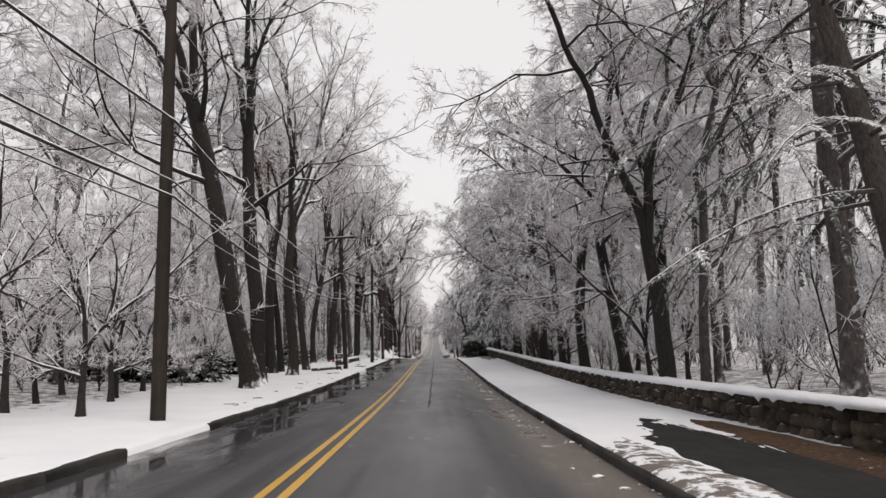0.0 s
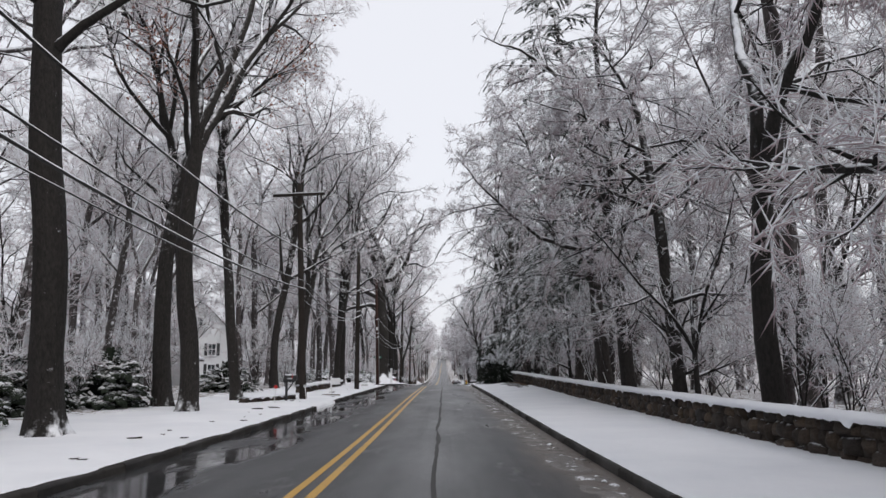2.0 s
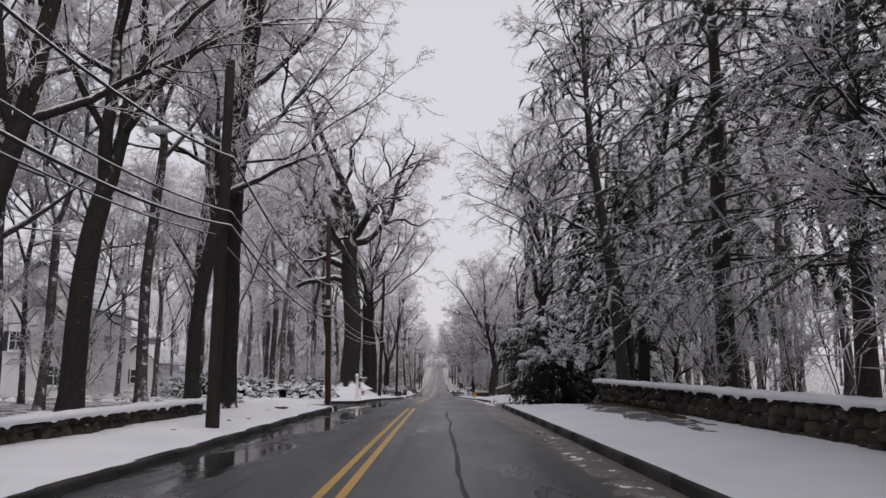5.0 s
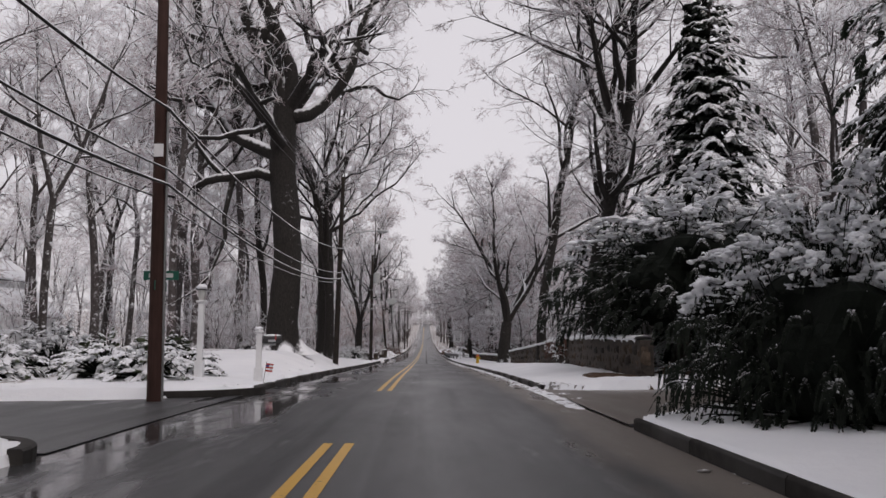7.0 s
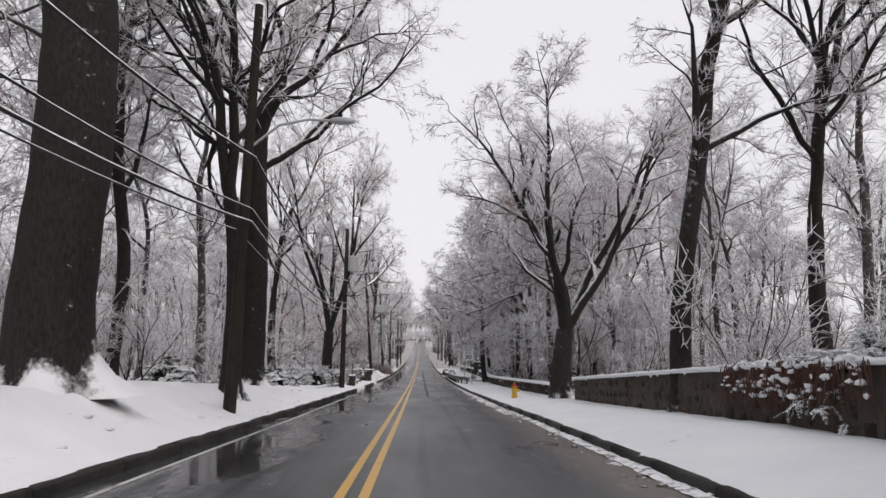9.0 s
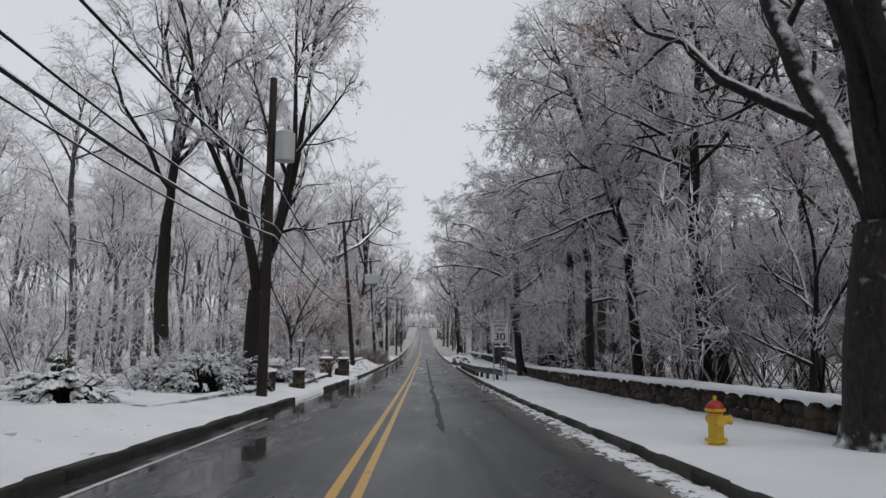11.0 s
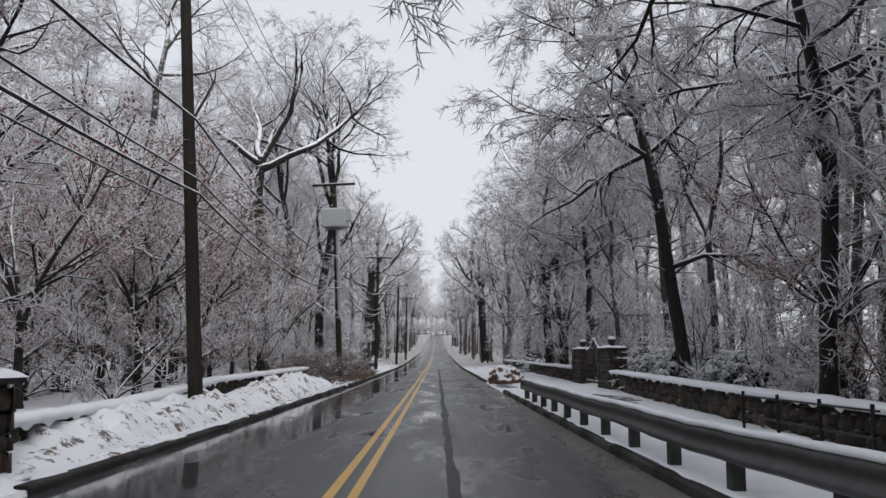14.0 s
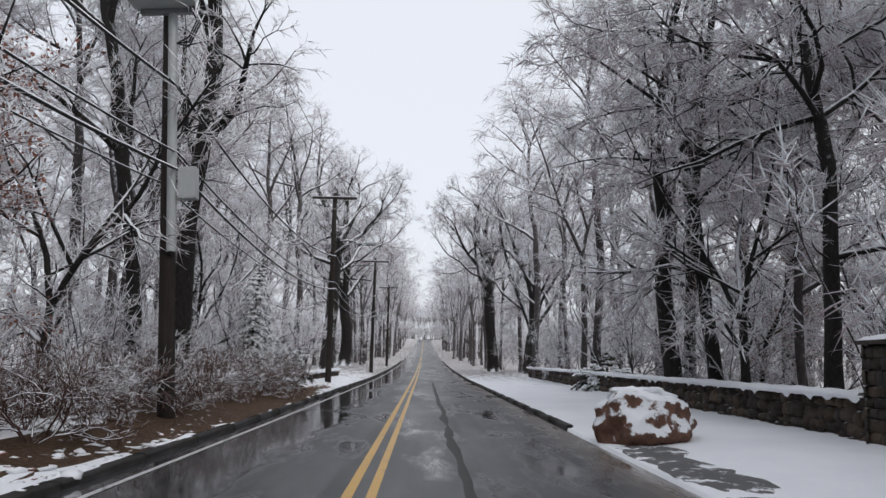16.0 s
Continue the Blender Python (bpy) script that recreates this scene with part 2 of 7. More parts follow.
M_BRAMBLE = snowed("bramble_stem", (0.06, 0.032, 0.026), (0.16, 0.09, 0.07), 0.35, 0.9, 9, amount=0.4, nscale=3.0)
M_BROWN_LEAF = snowed("dead_leaf", (0.19, 0.08, 0.058), (0.35, 0.165, 0.115), 0.25, 0.85, 6, amount=0.6)
M_NEEDLE = snowed("needles", (0.018, 0.026, 0.02), (0.055, 0.07, 0.052), 0.3, 0.9, 5, amount=0.5, nscale=2.5)
M_PINE = snowed("pine_needles", (0.02, 0.027, 0.022), (0.07, 0.085, 0.068), -0.15, 0.5, 5, amount=0.5, nscale=2.5)
M_SNOWY_NEEDLE = snowed("snowy_needles", (0.014, 0.02, 0.014), (0.045, 0.058, 0.04), 0.1, 0.62, 5, amount=0.5, nscale=2.0)
# near-black that paints the shade inside evergreens: filler needles, cores and shrub stems
M_INNER_SHADE = plain("inner_shade", (0.010, 0.013, 0.010), 0.9, var=0.4)
M_SHRUB = snowed("evergreen_leaf", (0.02, 0.03, 0.016), (0.07, 0.085, 0.045), 0.2, 0.6, 6, amount=0.7, nscale=3.0)
M_POLE = plain("pole_wood", (0.03, 0.025, 0.022), 0.85, var=0.45, scale=14, bumps=0.5, stretch=(1, 1, 0.06))
M_POLE_RED = plain("reddish_pole_wood", (0.05, 0.028, 0.024), 0.85, var=0.4, scale=14, bumps=0.5, stretch=(1, 1, 0.06))
M_CABLE = snowed("cable_jacket", (0.03, 0.03, 0.03), (0.05, 0.05, 0.05), -0.05, 0.35, 8, amount=0.5, nscale=1.5)
M_WIRE = plain("bare_wire", (0.06, 0.06, 0.065), 0.6)
M_STONE = stone_mat()
M_MORTAR = plain("mortar", (0.035, 0.03, 0.026), 0.9, var=0.4)
M_PARGE = plain("stained_parging", (0.055, 0.044, 0.035), 0.85, var=0.65, scale=7, bumps=0.5)
M_BOULDER = snowed("boulder_stone", (0.07, 0.038, 0.028), (0.22, 0.12, 0.085), 0.2, 0.42, 5, nscale=5.5, amount=0.95, bumps=0.9)
M_GALV = plain("galvanised_steel", (0.26, 0.265, 0.27), 0.5, 0.7, var=0.25)
M_RAIL = plain("weathered_guardrail", (0.10, 0.10, 0.10), 0.55, 0.5, var=0.45, scale=3)
M_POST = plain("guardrail_post", (0.05, 0.05, 0.05), 0.7, 0.3, var=0.4)
M_IRON = plain("black_iron", (0.018, 0.018, 0.02), 0.5, 0.5)
M_WHITE = plain("white_paint", (0.72, 0.73, 0.74), 0.55, var=0.08)
M_SIDING = plain("white_siding", (0.66, 0.67, 0.68), 0.6, var=0.08, scale=3)
M_BLACK = plain("black_paint", (0.02, 0.02, 0.022), 0.45)
M_GREEN = plain("green_sign", (0.01, 0.115, 0.08), 0.4, var=0.1)
M_GREY = plain("grey_enamel", (0.36, 0.38, 0.38), 0.45, var=0.1)
M_LAMP_GREY = plain("lamp_grey", (0.42, 0.44, 0.45), 0.5, var=0.1)
M_HYDRANT = plain("yellow_enamel", (0.62, 0.40, 0.03), 0.45, var=0.15)
M_RED = plain("red_enamel", (0.4, 0.025, 0.02), 0.45)
M_BLUE = plain("blue_cloth", (0.03, 0.05, 0.2), 0.8)
M_BRICK = plain("red_brick", (0.24, 0.10, 0.065), 0.85, var=0.3, scale=12)
M_SHUTTER = plain("dark_shutter", (0.025, 0.026, 0.028), 0.6)
M_ROOF = snowed("roof_shingle", (0.05, 0.05, 0.05), (0.1, 0.1, 0.1), 0.2, 0.5, 8)
M_WOOD = plain("weathered_wood", (0.16, 0.13, 0.11), 0.85, var=0.35, scale=16, stretch=(1, 1, 0.1))
M_GLASS = glass_mat("window_glass", (0.03, 0.035, 0.04))
M_LAMP_GLASS = glass_mat("lantern_glass", (0.5, 0.5, 0.48))


def litter_mat():
    """Wet dead leaves with crumbs of snow caught among them."""
    m, n, l, p = mat("leaf_litter")
    a = noise_node(n, l, 16.0, 6.0, 0.75)
    b = noise_node(n, l, 3.5, 6.0, 0.75)
    leaf = ramp(n, l, a.outputs[0], ((0.3, (0.025, 0.018, 0.014)), (0.5, (0.09, 0.055, 0.034)), (0.72, (0.2, 0.13, 0.08)))).outputs[0]
    flecks = ramp(n, l, b.outputs[0], ((0.63, (0, 0, 0)), (0.69, (0.9, 0.9, 0.9)))).outputs[0]
    l.new(mix_rgb(n, l, flecks, leaf, SNOW), p.inputs["Base Color"])
    p.inputs["Roughness"].default_value = 0.8
    bump(n, l, p, calc(n, l, "ADD", a.outputs[0], b.outputs[0]), 0.9, 0.06)
    return m


M_LITTER = litter_mat()


def dirty_snow(name, amount, dirt_lo, dirt_hi, scale):
    """Old ploughed snow with dirt and leaves mixed in."""
    m, n, l, p = mat(name)
    a = noise_node(n, l, scale, 6.0, 0.72)
    b = noise_node(n, l, 24.0, 5.0, 0.7)
    dirt = ramp(n, l, b.outputs[0], ((0.3, dirt_lo), (0.7, dirt_hi))).outputs[0]
    g = n.new("ShaderNodeNewGeometry")
    sx = n.new("ShaderNodeSeparateXYZ")
    l.new(g.outputs["Normal"], sx.inputs[0])
    t = calc(n, l, "MULTIPLY_ADD", sx.outputs[2], -0.14, calc(n, l, "ADD", a.outputs[0], 0.1))
    mask = ramp(n, l, t, ((amount, (0, 0, 0)), (amount + 0.05, (0.9, 0.9, 0.9)))).outputs[0]
    l.new(mix_rgb(n, l, mask, SNOW, dirt), p.inputs["Base Color"])
    p.inputs["Roughness"].default_value = 0.7
    p.inputs["Specular IOR Level"].default_value = 0.25
    bump(n, l, p, calc(n, l, "ADD", a.outputs[0], calc(n, l, "MULTIPLY", b.outputs[0], 0.3)), 0.7, 0.05)
    return m


M_BANK = dirty_snow("bank_snow", 0.53, (0.03, 0.02, 0.015), (0.16, 0.10, 0.06), 3.2)
M_SLUSH = dirty_snow("gutter_slush", 0.49, (0.05, 0.045, 0.04), (0.22, 0.2, 0.185), 4.5)
M_TAR = plain("tar_seam", (0.034, 0.032, 0.031), 0.62, var=0.4, scale=6)
M_TAR.node_tree.nodes["Principled BSDF"].inputs["Specular IOR Level"].default_value = 0.3
M_VERGE = dirty_snow("leafy_snow", 0.43, (0.03, 0.02, 0.012), (0.14, 0.085, 0.05), 3.0)
M_GRIT = dirty_snow("sandy_slush", 0.34, (0.05, 0.043, 0.037), (0.17, 0.148, 0.128), 2.2)
M_HEDGE = snowed("hedge_leaf", (0.008, 0.012, 0.008), (0.028, 0.038, 0.024), 0.72, 1.0, 6, amount=0.35, nscale=2.0)
M_YEW = snowed("yew_needles", (0.006, 0.009, 0.006), (0.022, 0.03, 0.02), 0.55, 1.0, 5, amount=0.4, nscale=2.0)
M_SOFT_PATH = dirty_snow("trodden_path", 0.37, (0.02, 0.018, 0.017), (0.06, 0.052, 0.048), 1.8)
for dull in (M_KERB, M_LITTER, M_MORTAR, M_POLE, M_POLE_RED, M_INNER_SHADE):
    dull.node_tree.nodes["Principled BSDF"].inputs["Specular IOR Level"].default_value = 0.15

# ---- mesh helpers ----
rng = np.random.default_rng(7)


def mesh_of(name, verts, faces, material, smooth=False):
    me = bpy.data.meshes.new(name)
    verts = np.asarray(verts, np.float32).reshape(-1, 3)
    if isinstance(faces, np.ndarray):
        k = faces.shape[1]
        me.vertices.add(len(verts))
        me.vertices.foreach_set("co", verts.ravel())
        me.loops.add(faces.size)
        me.loops.foreach_set("vertex_index", faces.astype(np.int32).ravel())
        me.polygons.add(len(faces))
        me.polygons.foreach_set("loop_start", np.arange(0, faces.size, k, dtype=np.int32))
        me.polygons.foreach_set("loop_total", np.full(len(faces), k, np.int32))
        me.update(calc_edges=True)
    else:
        me.from_pydata(verts.tolist(), [], faces)
        me.update()
    if smooth:
        me.polygons.foreach_set("use_smooth", np.ones(len(me.polygons), bool))
    if material:
        me.materials.append(material)
    return me


def thing(name, m, label, category, group="", kind=""):
    e = new(name)
    e.empty_display_size = 0.2
    e.matrix_world = m if isinstance(m, Matrix) else Matrix.Translation(m)
    return tagged(e, label, category, group, kind)


def part(name, me, material, parent, label="", m=None, smooth=False):
    """One mesh object under a thing or a part; me is a bmesh or a mesh."""
    if isinstance(me, bmesh.types.BMesh):
        bm, me = me, bpy.data.meshes.new(name)
        bm.to_mesh(me)
        bm.free()
        if smooth:
            me.polygons.foreach_set("use_smooth", np.ones(len(me.polygons), bool))
    if material and not me.materials:
        me.materials.append(material)
    ob = new(name, me)
    ob.parent = parent
    if m is not None:
        ob.matrix_local = m
    if label:
        ob["label"] = label
    return ob


def solo(name, me, material, label, category, group="", kind="", m=None, smooth=False):
    ob = part(name, me, material, None, "", m, smooth)
    return tagged(ob, label, category, group, kind)


def box(sx, sy, sz, at=(0, 0, 0), bevel=0.0, bm=None, m=None):
    """A box whose base centre is at the given place, with bevelled edges."""
    bm = bm or bmesh.new()
    made = bmesh.ops.create_cube(bm, size=1)["verts"]
    bmesh.ops.scale(bm, verts=made, vec=(sx, sy, sz))
    bmesh.ops.translate(bm, verts=made, vec=(at[0], at[1], at[2] + sz / 2))
    if bevel:
        edges = list({e for v in made for e in v.link_edges})
        made = bmesh.ops.bevel(bm, geom=edges, offset=bevel, segments=2, profile=0.6, affect="EDGES")["verts"]
    if m is not None:
        bmesh.ops.transform(bm, matrix=m, verts=made)
    return bm


def rod(r0, r1, h, at=(0, 0, 0), sides=12, bm=None, m=None):
    bm = bm or bmesh.new()
    made = bmesh.ops.create_cone(bm, cap_ends=True, segments=sides, radius1=r0, radius2=r1, depth=h)["verts"]
    bmesh.ops.translate(bm, verts=made, vec=(at[0], at[1], at[2] + h / 2))
    if m is not None:
        bmesh.ops.transform(bm, matrix=m, verts=made)
    return bm


def ball(r, at=(0, 0, 0), squash=(1, 1, 1), rough=0.0, sub=2, bm=None, seed=0.0):
    bm = bm or bmesh.new()
    made = bmesh.ops.create_icosphere(bm, subdivisions=sub, radius=1)["verts"]
    for v in made:
        k = 1 + rough * noise.noise(v.co * 1.7 + Vector((seed, seed * 2.3, 1.1)))
        v.co = Vector((v.co.x * r * squash[0], v.co.y * r * squash[1], v.co.z * r * squash[2])) * k + Vector(at)
    return bm


def tube(pts, radii, sides):
    """Vertices and triangles of a swept tube."""
    pts = np.asarray(pts, float)
    radii = np.asarray(radii, float)
    n = len(pts)
    d = np.gradient(pts, axis=0)
    d /= np.linalg.norm(d, axis=1, keepdims=True) + 1e-9
    ref = np.where(np.abs(d[:, 2:3]) > 0.9, np.array([[1.0, 0, 0]]), np.array([[0, 0, 1.0]]))
    u = np.cross(d, ref)
    u /= np.linalg.norm(u, axis=1, keepdims=True) + 1e-9
    for i in range(1, n):
        if u[i] @ u[i - 1] < 0:
            u[i] = -u[i]
    v = np.cross(d, u)
    a = np.linspace(0, 2 * np.pi, sides, endpoint=False) + 0.5
    ring = (np.cos(a)[None, :, None] * u[:, None] + np.sin(a)[None, :, None] * v[:, None]) * radii[:, None, None] + pts[:, None]
    V = ring.reshape(-1, 3)
    i, j = np.meshgrid(np.arange(n - 1), np.arange(sides), indexing="ij")
    a0, a1 = i * sides + j, i * sides + (j + 1) % sides
    b0, b1 = a0 + sides, a1 + sides
    F = np.concatenate([np.stack([a0, a1, b1], -1).reshape(-1, 3), np.stack([a0, b1, b0], -1).reshape(-1, 3)])
    return V, F


def knobbly(pts, radii, sides, amp, seed, flare=0.0):
    """A trunk: a swept tube with hollows, ribs and spreading roots."""
    V, F = tube(pts, radii, sides)
    n = len(pts)
    c = np.repeat(np.asarray(pts, float), sides, 0)
    a = np.tile(np.arange(sides) * 2 * np.pi / sides, n)
    z = c[:, 2]
    k = 1 + amp * (np.sin(2 * a + 0.7 * z + seed) + 0.7 * np.sin(3 * a - 1.3 * z + 2 * seed) + 0.5 * np.sin(5 * a + 2.9 * z) + 0.4 * np.sin(a + 5.1 * z + seed))
    k += flare * np.exp(-np.clip(z, -0.3, 9) / 0.32) * (0.55 + 0.45 * np.sin(5 * a + seed))
    return c + (V - c) * k[:, None], F


ICO = ball(1.0, sub=2)
ICO_V = np.array([v.co[:] for v in ICO.verts])
ICO_F = np.array([[v.index for v in f.verts] for f in ICO.faces])
ICO.free()
ICO = ball(1.0, sub=1)
ICO_V1 = np.array([v.co[:] for v in ICO.verts])
ICO_F1 = np.array([[v.index for v in f.verts] for f in ICO.faces])
ICO.free()


def lumps(r, centres, scales, rough=0.3, fine=False):
    """Many uneven lumps at once, each of its own shape."""
    bv, bf = (ICO_V, ICO_F) if fine else (ICO_V1, ICO_F1)
    n, m = len(centres), len(bv)
    k = np.ones((n, m))
    for f in (1.6, 2.7, 4.3):
        w = r.normal(0, f, (n, 3))
        k += rough / f * np.sin(np.einsum("mj,nj->nm", bv, w) + r.uniform(0, 6.3, (n, 1))) * 1.4
    V = bv[None] * k[:, :, None] * np.asarray(scales)[:, None, :]
    a = r.uniform(0, 6.3, n)
    ca, sa = np.cos(a)[:, None], np.sin(a)[:, None]
    V = np.stack([V[..., 0] * ca - V[..., 1] * sa, V[..., 0] * sa + V[..., 1] * ca, V[..., 2]], -1) + np.asarray(centres)[:, None, :]
    F = bf[None] + (np.arange(n) * m)[:, None, None]
    return V.reshape(-1, 3), F.reshape(-1, 3)


def merge(parts):
    V, F, k = [], [], 0
    for v, f in parts:
        V.append(v)
        F.append(f + k)
        k += len(v)
    return np.concatenate(V), np.concatenate(F)


def curve_tube(pts, r, sides=6):
    return tube(pts, [r] * len(pts), sides)


# ---- the lie of the land ----
ROAD_Y = (-80, 0, 16, 29.7, 42.3, 54.7, 68.2, 81.7, 94.3, 107.6, 120, 133, 145.7, 158.5, 171.2, 182.4, 208.2, 245.4, 279, 318, 358, 448, 578, 920)
ROAD_Z = (0.3, 0.0, -0.12, -0.12, 0.04, 0.22, 0.37, 0.48, 0.53, 0.45, 0.28, 0.14, 0.04, -0.06, -0.12, -0.11, -0.02, 0.18, 0.7, 1.6, 2.9, 6.8, 13.0, 24.0)


def zr(y):
    """Height of the road's crown."""
    y = np.asarray(y, float)
    return sum(np.interp(y + o, ROAD_Y, ROAD_Z) for o in (-6, -3, 0, 3, 6)) / 5


def smooth01(t):
    t = np.clip(t, 0, 1)
    return t * t * (3 - 2 * t)


def ripple(x, y):
    return (np.sin(x * 1.3 + 0.7 * np.sin(y * 0.9)) * np.sin(y * 1.1 + x * 0.4) + 0.6 * np.sin(x * 3.1 + y * 1.7) * np.sin(y * 2.6 - x * 1.2)
            + 0.4 * np.sin(x * 5.3 - y * 4.4 + 1.0))


EDGE_L, EDGE_R = -3.12, 3.93


def edge_l(y):
    """The left edge of the road."""
    return np.interp(y, (44.3, 88, 130.8, 152.1), (-2.95, -3.22, -3.22, -3.08))


def edge_r(y):
    """The right edge of the road."""
    return np.interp(y, (65.9, 93.3, 122.2, 146.8), (4.0, 4.1, 4.05, 3.6))


def warp(x, y):
    """Draws a straight sheet in to the road's edges."""
    lo = (edge_l(y) - EDGE_L) * np.clip(-x / 3.12, 0, 1) * np.clip(1 - (-x - 3.12) / 8, 0, 1)
    hi = (edge_r(y) - EDGE_R) * np.clip(x / 3.93, 0, 1) * np.clip(1 - (x - 3.93) / 8, 0, 1)
    return x + lo + hi


BANK_L = ((-40, 11.3, 44.3, 65.9, 83.8, 94.3, 101.5, 109.9, 116.3, 128.7, 139.4, 152.1, 164.9, 178.2, 198.6, 214.5, 276.9), (0.08, 0.08, 0.06, 0.1, 0.1, 0.08, 0.22, 0.8, 0.95, 0.6, 0.3, 0.12, 0.08, 0.2, 0.25, 0.2, 0.3))
BANK_R = ((-40, 11.3, 54.7, 65.9, 77.3, 85.9, 93.3, 103, 114.5, 126.5, 135.1, 162.8, 193.2, 276.9), (0.0, 0.0, 0.05, 0.15, 0.28, 0.05, 0.05, 0.25, 0.3, 0.12, 0.06, 0.03, 0.05, 0.1))


def side_street(x, y):
    """1 inside the side street on the left, which opens with rounded corners."""
    flare = 3.2 * np.exp(-np.clip(edge_l(y) - x, 0, 99) / 1.6)
    d = np.clip(edge_l(y) - x + 0.1, 0, 1.25)
    return ((x < edge_l(y) + 0.05) & (y > 84 + np.sqrt(1.5626 - (1.25 - d) ** 2) - 0.04) & (y < 92.4 + flare * 0.75)).astype(float)


def drive_right(x, y):
    """1 inside the wet driveway on the right."""
    flare = 1.4 * np.exp(-np.clip(x - edge_r(y), 0, 99) / 0.8)
    return ((x > edge_r(y) - 0.05) & (x < 17) & (y > 88.6 - flare) & (y < 95.4 + flare)).astype(float)


def kerb_r(y):
    """Height of the right-hand kerb."""
    return np.interp(y, (44.3, 63.7, 85.9, 98.5, 120), (0.075, 0.12, 0.12, 0.09, 0.085))


def kerb_l(y):
    """Height of the left-hand kerb."""
    return np.interp(y, (65.9, 77.3, 120, 162.8, 171.2), (0.095, 0.12, 0.12, 0.11, 0.06))


def gz(x, y):
    """Height of the ground."""
    x, y = np.asarray(x, float), np.asarray(y, float)
    z = zr(y)
    u, w = edge_l(y) - x, x - edge_r(y)
    wave = 0.05 * np.sin(y * 1.9) + 0.035 * np.sin(y * 4.7 + 1.0)
    left = kerb_l(y) - 0.04 + 0.055 * smooth01((u - 0.04 - wave) / 0.1) + np.interp(y, *BANK_L) * smooth01(u / 2.6) + 0.02 * ripple(x, y) * smooth01(u / 0.5)
    left = left + 0.10 * np.sin(x * 0.21 + y * 0.13) * smooth01((u - 5) / 8) + 9.0 * smooth01((u - 32) / 90)
    dip = smooth01((y - 192.7) / 1.5) * smooth01((205.6 - y) / 1.5)
    right = (kerb_r(y) - 0.045 + 0.055 * smooth01((w - 0.04 - wave) / 0.1)) * (1 - 0.75 * dip * smooth01((2.2 - w) / 1.5)) + np.interp(y, *BANK_R) * smooth01(w / 2.4) + 0.016 * ripple(x, y) * smooth01(w / 0.5)
    right = right + 0.12 * smooth01((w - 3.6) / 1.2) + 0.12 * np.sin(x * 0.25 - y * 0.11) * smooth01((w - 6) / 8) + 9.0 * smooth01((w - 32) / 90)
    h = np.where(u > 0, left, np.where(w > 0, right, -0.14))
    h = np.where(side_street(x, y) > 0, -0.14 + 9.0 * smooth01((u - 32) / 90), h)
    h = np.where(drive_right(x, y) > 0, -0.10 + 0.02 * w, h)
    return z + h


def at_ground(x, y, sink=0.0):
    return Vector((x, y, float(gz(x, y)) - sink))


def sheet(xs, ys, height):
    X, Y = np.meshgrid(xs, ys)
    X = warp(X, Y)
    Z = height(X, Y)
    V = np.stack([X, Y, Z], -1).reshape(-1, 3)
    nx = len(xs)
    i, j = np.meshgrid(np.arange(len(ys) - 1), np.arange(nx - 1), indexing="ij")
    a = i * nx + j
    return V, np.stack([a, a + 1, a + nx + 1, a + nx], -1).reshape(-1, 4)

# ---- ground, road, kerbs ----
xs = np.unique(np.concatenate([
    -np.geomspace(14, 420, 22), np.geomspace(14, 420, 22), np.arange(-14, -5, 0.5), np.arange(5, 14, 0.5), np.arange(-5, -3.6, 0.2), np.arange(4.2, 5, 0.2),
    (-3.6, -3.5, -3.42, -3.36, -3.3, -3.24, -3.18, 4.0, 4.1, 4.16, 4.22, 4.3, EDGE_L - 0.001, EDGE_L + 0.05, 0, EDGE_R - 0.05, EDGE_R + 0.001, 4.05)]).round(4))
ys = np.unique(np.concatenate([np.arange(-60, 245, 0.4), np.geomspace(245, 920, 45), np.arange(80, 99, 0.2)]).round(3))
solo("ground", mesh_of("ground", *sheet(xs, ys, gz), M_GROUND, True), None, "snow-covered verges, lawns and woodland floor", "ground", kind="structure")

ry = np.concatenate([np.arange(-60, 250, 2.0), np.geomspace(250, 900, 40)])
rx = np.array([EDGE_L - 0.03, -2.4, -1.2, 0, 1.2, 2.6, EDGE_R + 0.03])
solo("road", mesh_of("road", *sheet(rx, ry, lambda x, y: zr(y) - 0.006 * x * x * 0.5), M_ASPHALT, True), None, "wet dark asphalt road with tyre streaks and puddles", "road", kind="structure")


def crown(x, y):
    return zr(y) - 0.003 * x * x


def strip(name, x0, x1, y0, y1, lift, material, label, step=1.5):
    yy = np.linspace(y0, y1, max(2, int((y1 - y0) / step)))
    me = mesh_of(name, *sheet(np.array([x0, x1]), yy, lambda x, y: crown(x, y) + lift), material)
    return solo(name, me, None, label, "road marking", kind="structure")


for y0, y1 in ((-55, 85.4), (95.6, 538)):
    for xc in (-0.125, 0.125):
        strip("yellow_line", xc - 0.055, xc + 0.055, y0, y1, 0.005, M_YELLOW, "worn double yellow centre line")
strip("edge_line", -2.72, -2.64, 105.3, 141.5, 0.005, M_WHITE_LINE, "thin white edge line, partly worn")
strip("edge_line", -2.72, -2.64, 184.5, 318, 0.005, M_WHITE_LINE, "thin white edge line, partly worn")
strip("road_patch", -2.3, 2.9, 150.4, 151.3, 0.004, plain("tar_patch", (0.008, 0.008, 0.009), 0.45), "dark tar-filled trench across the road", 0.3)

# side street and driveway
sx_ = np.concatenate([np.linspace(-90, -8, 30), np.linspace(-7.5, EDGE_L + 0.02, 24)])


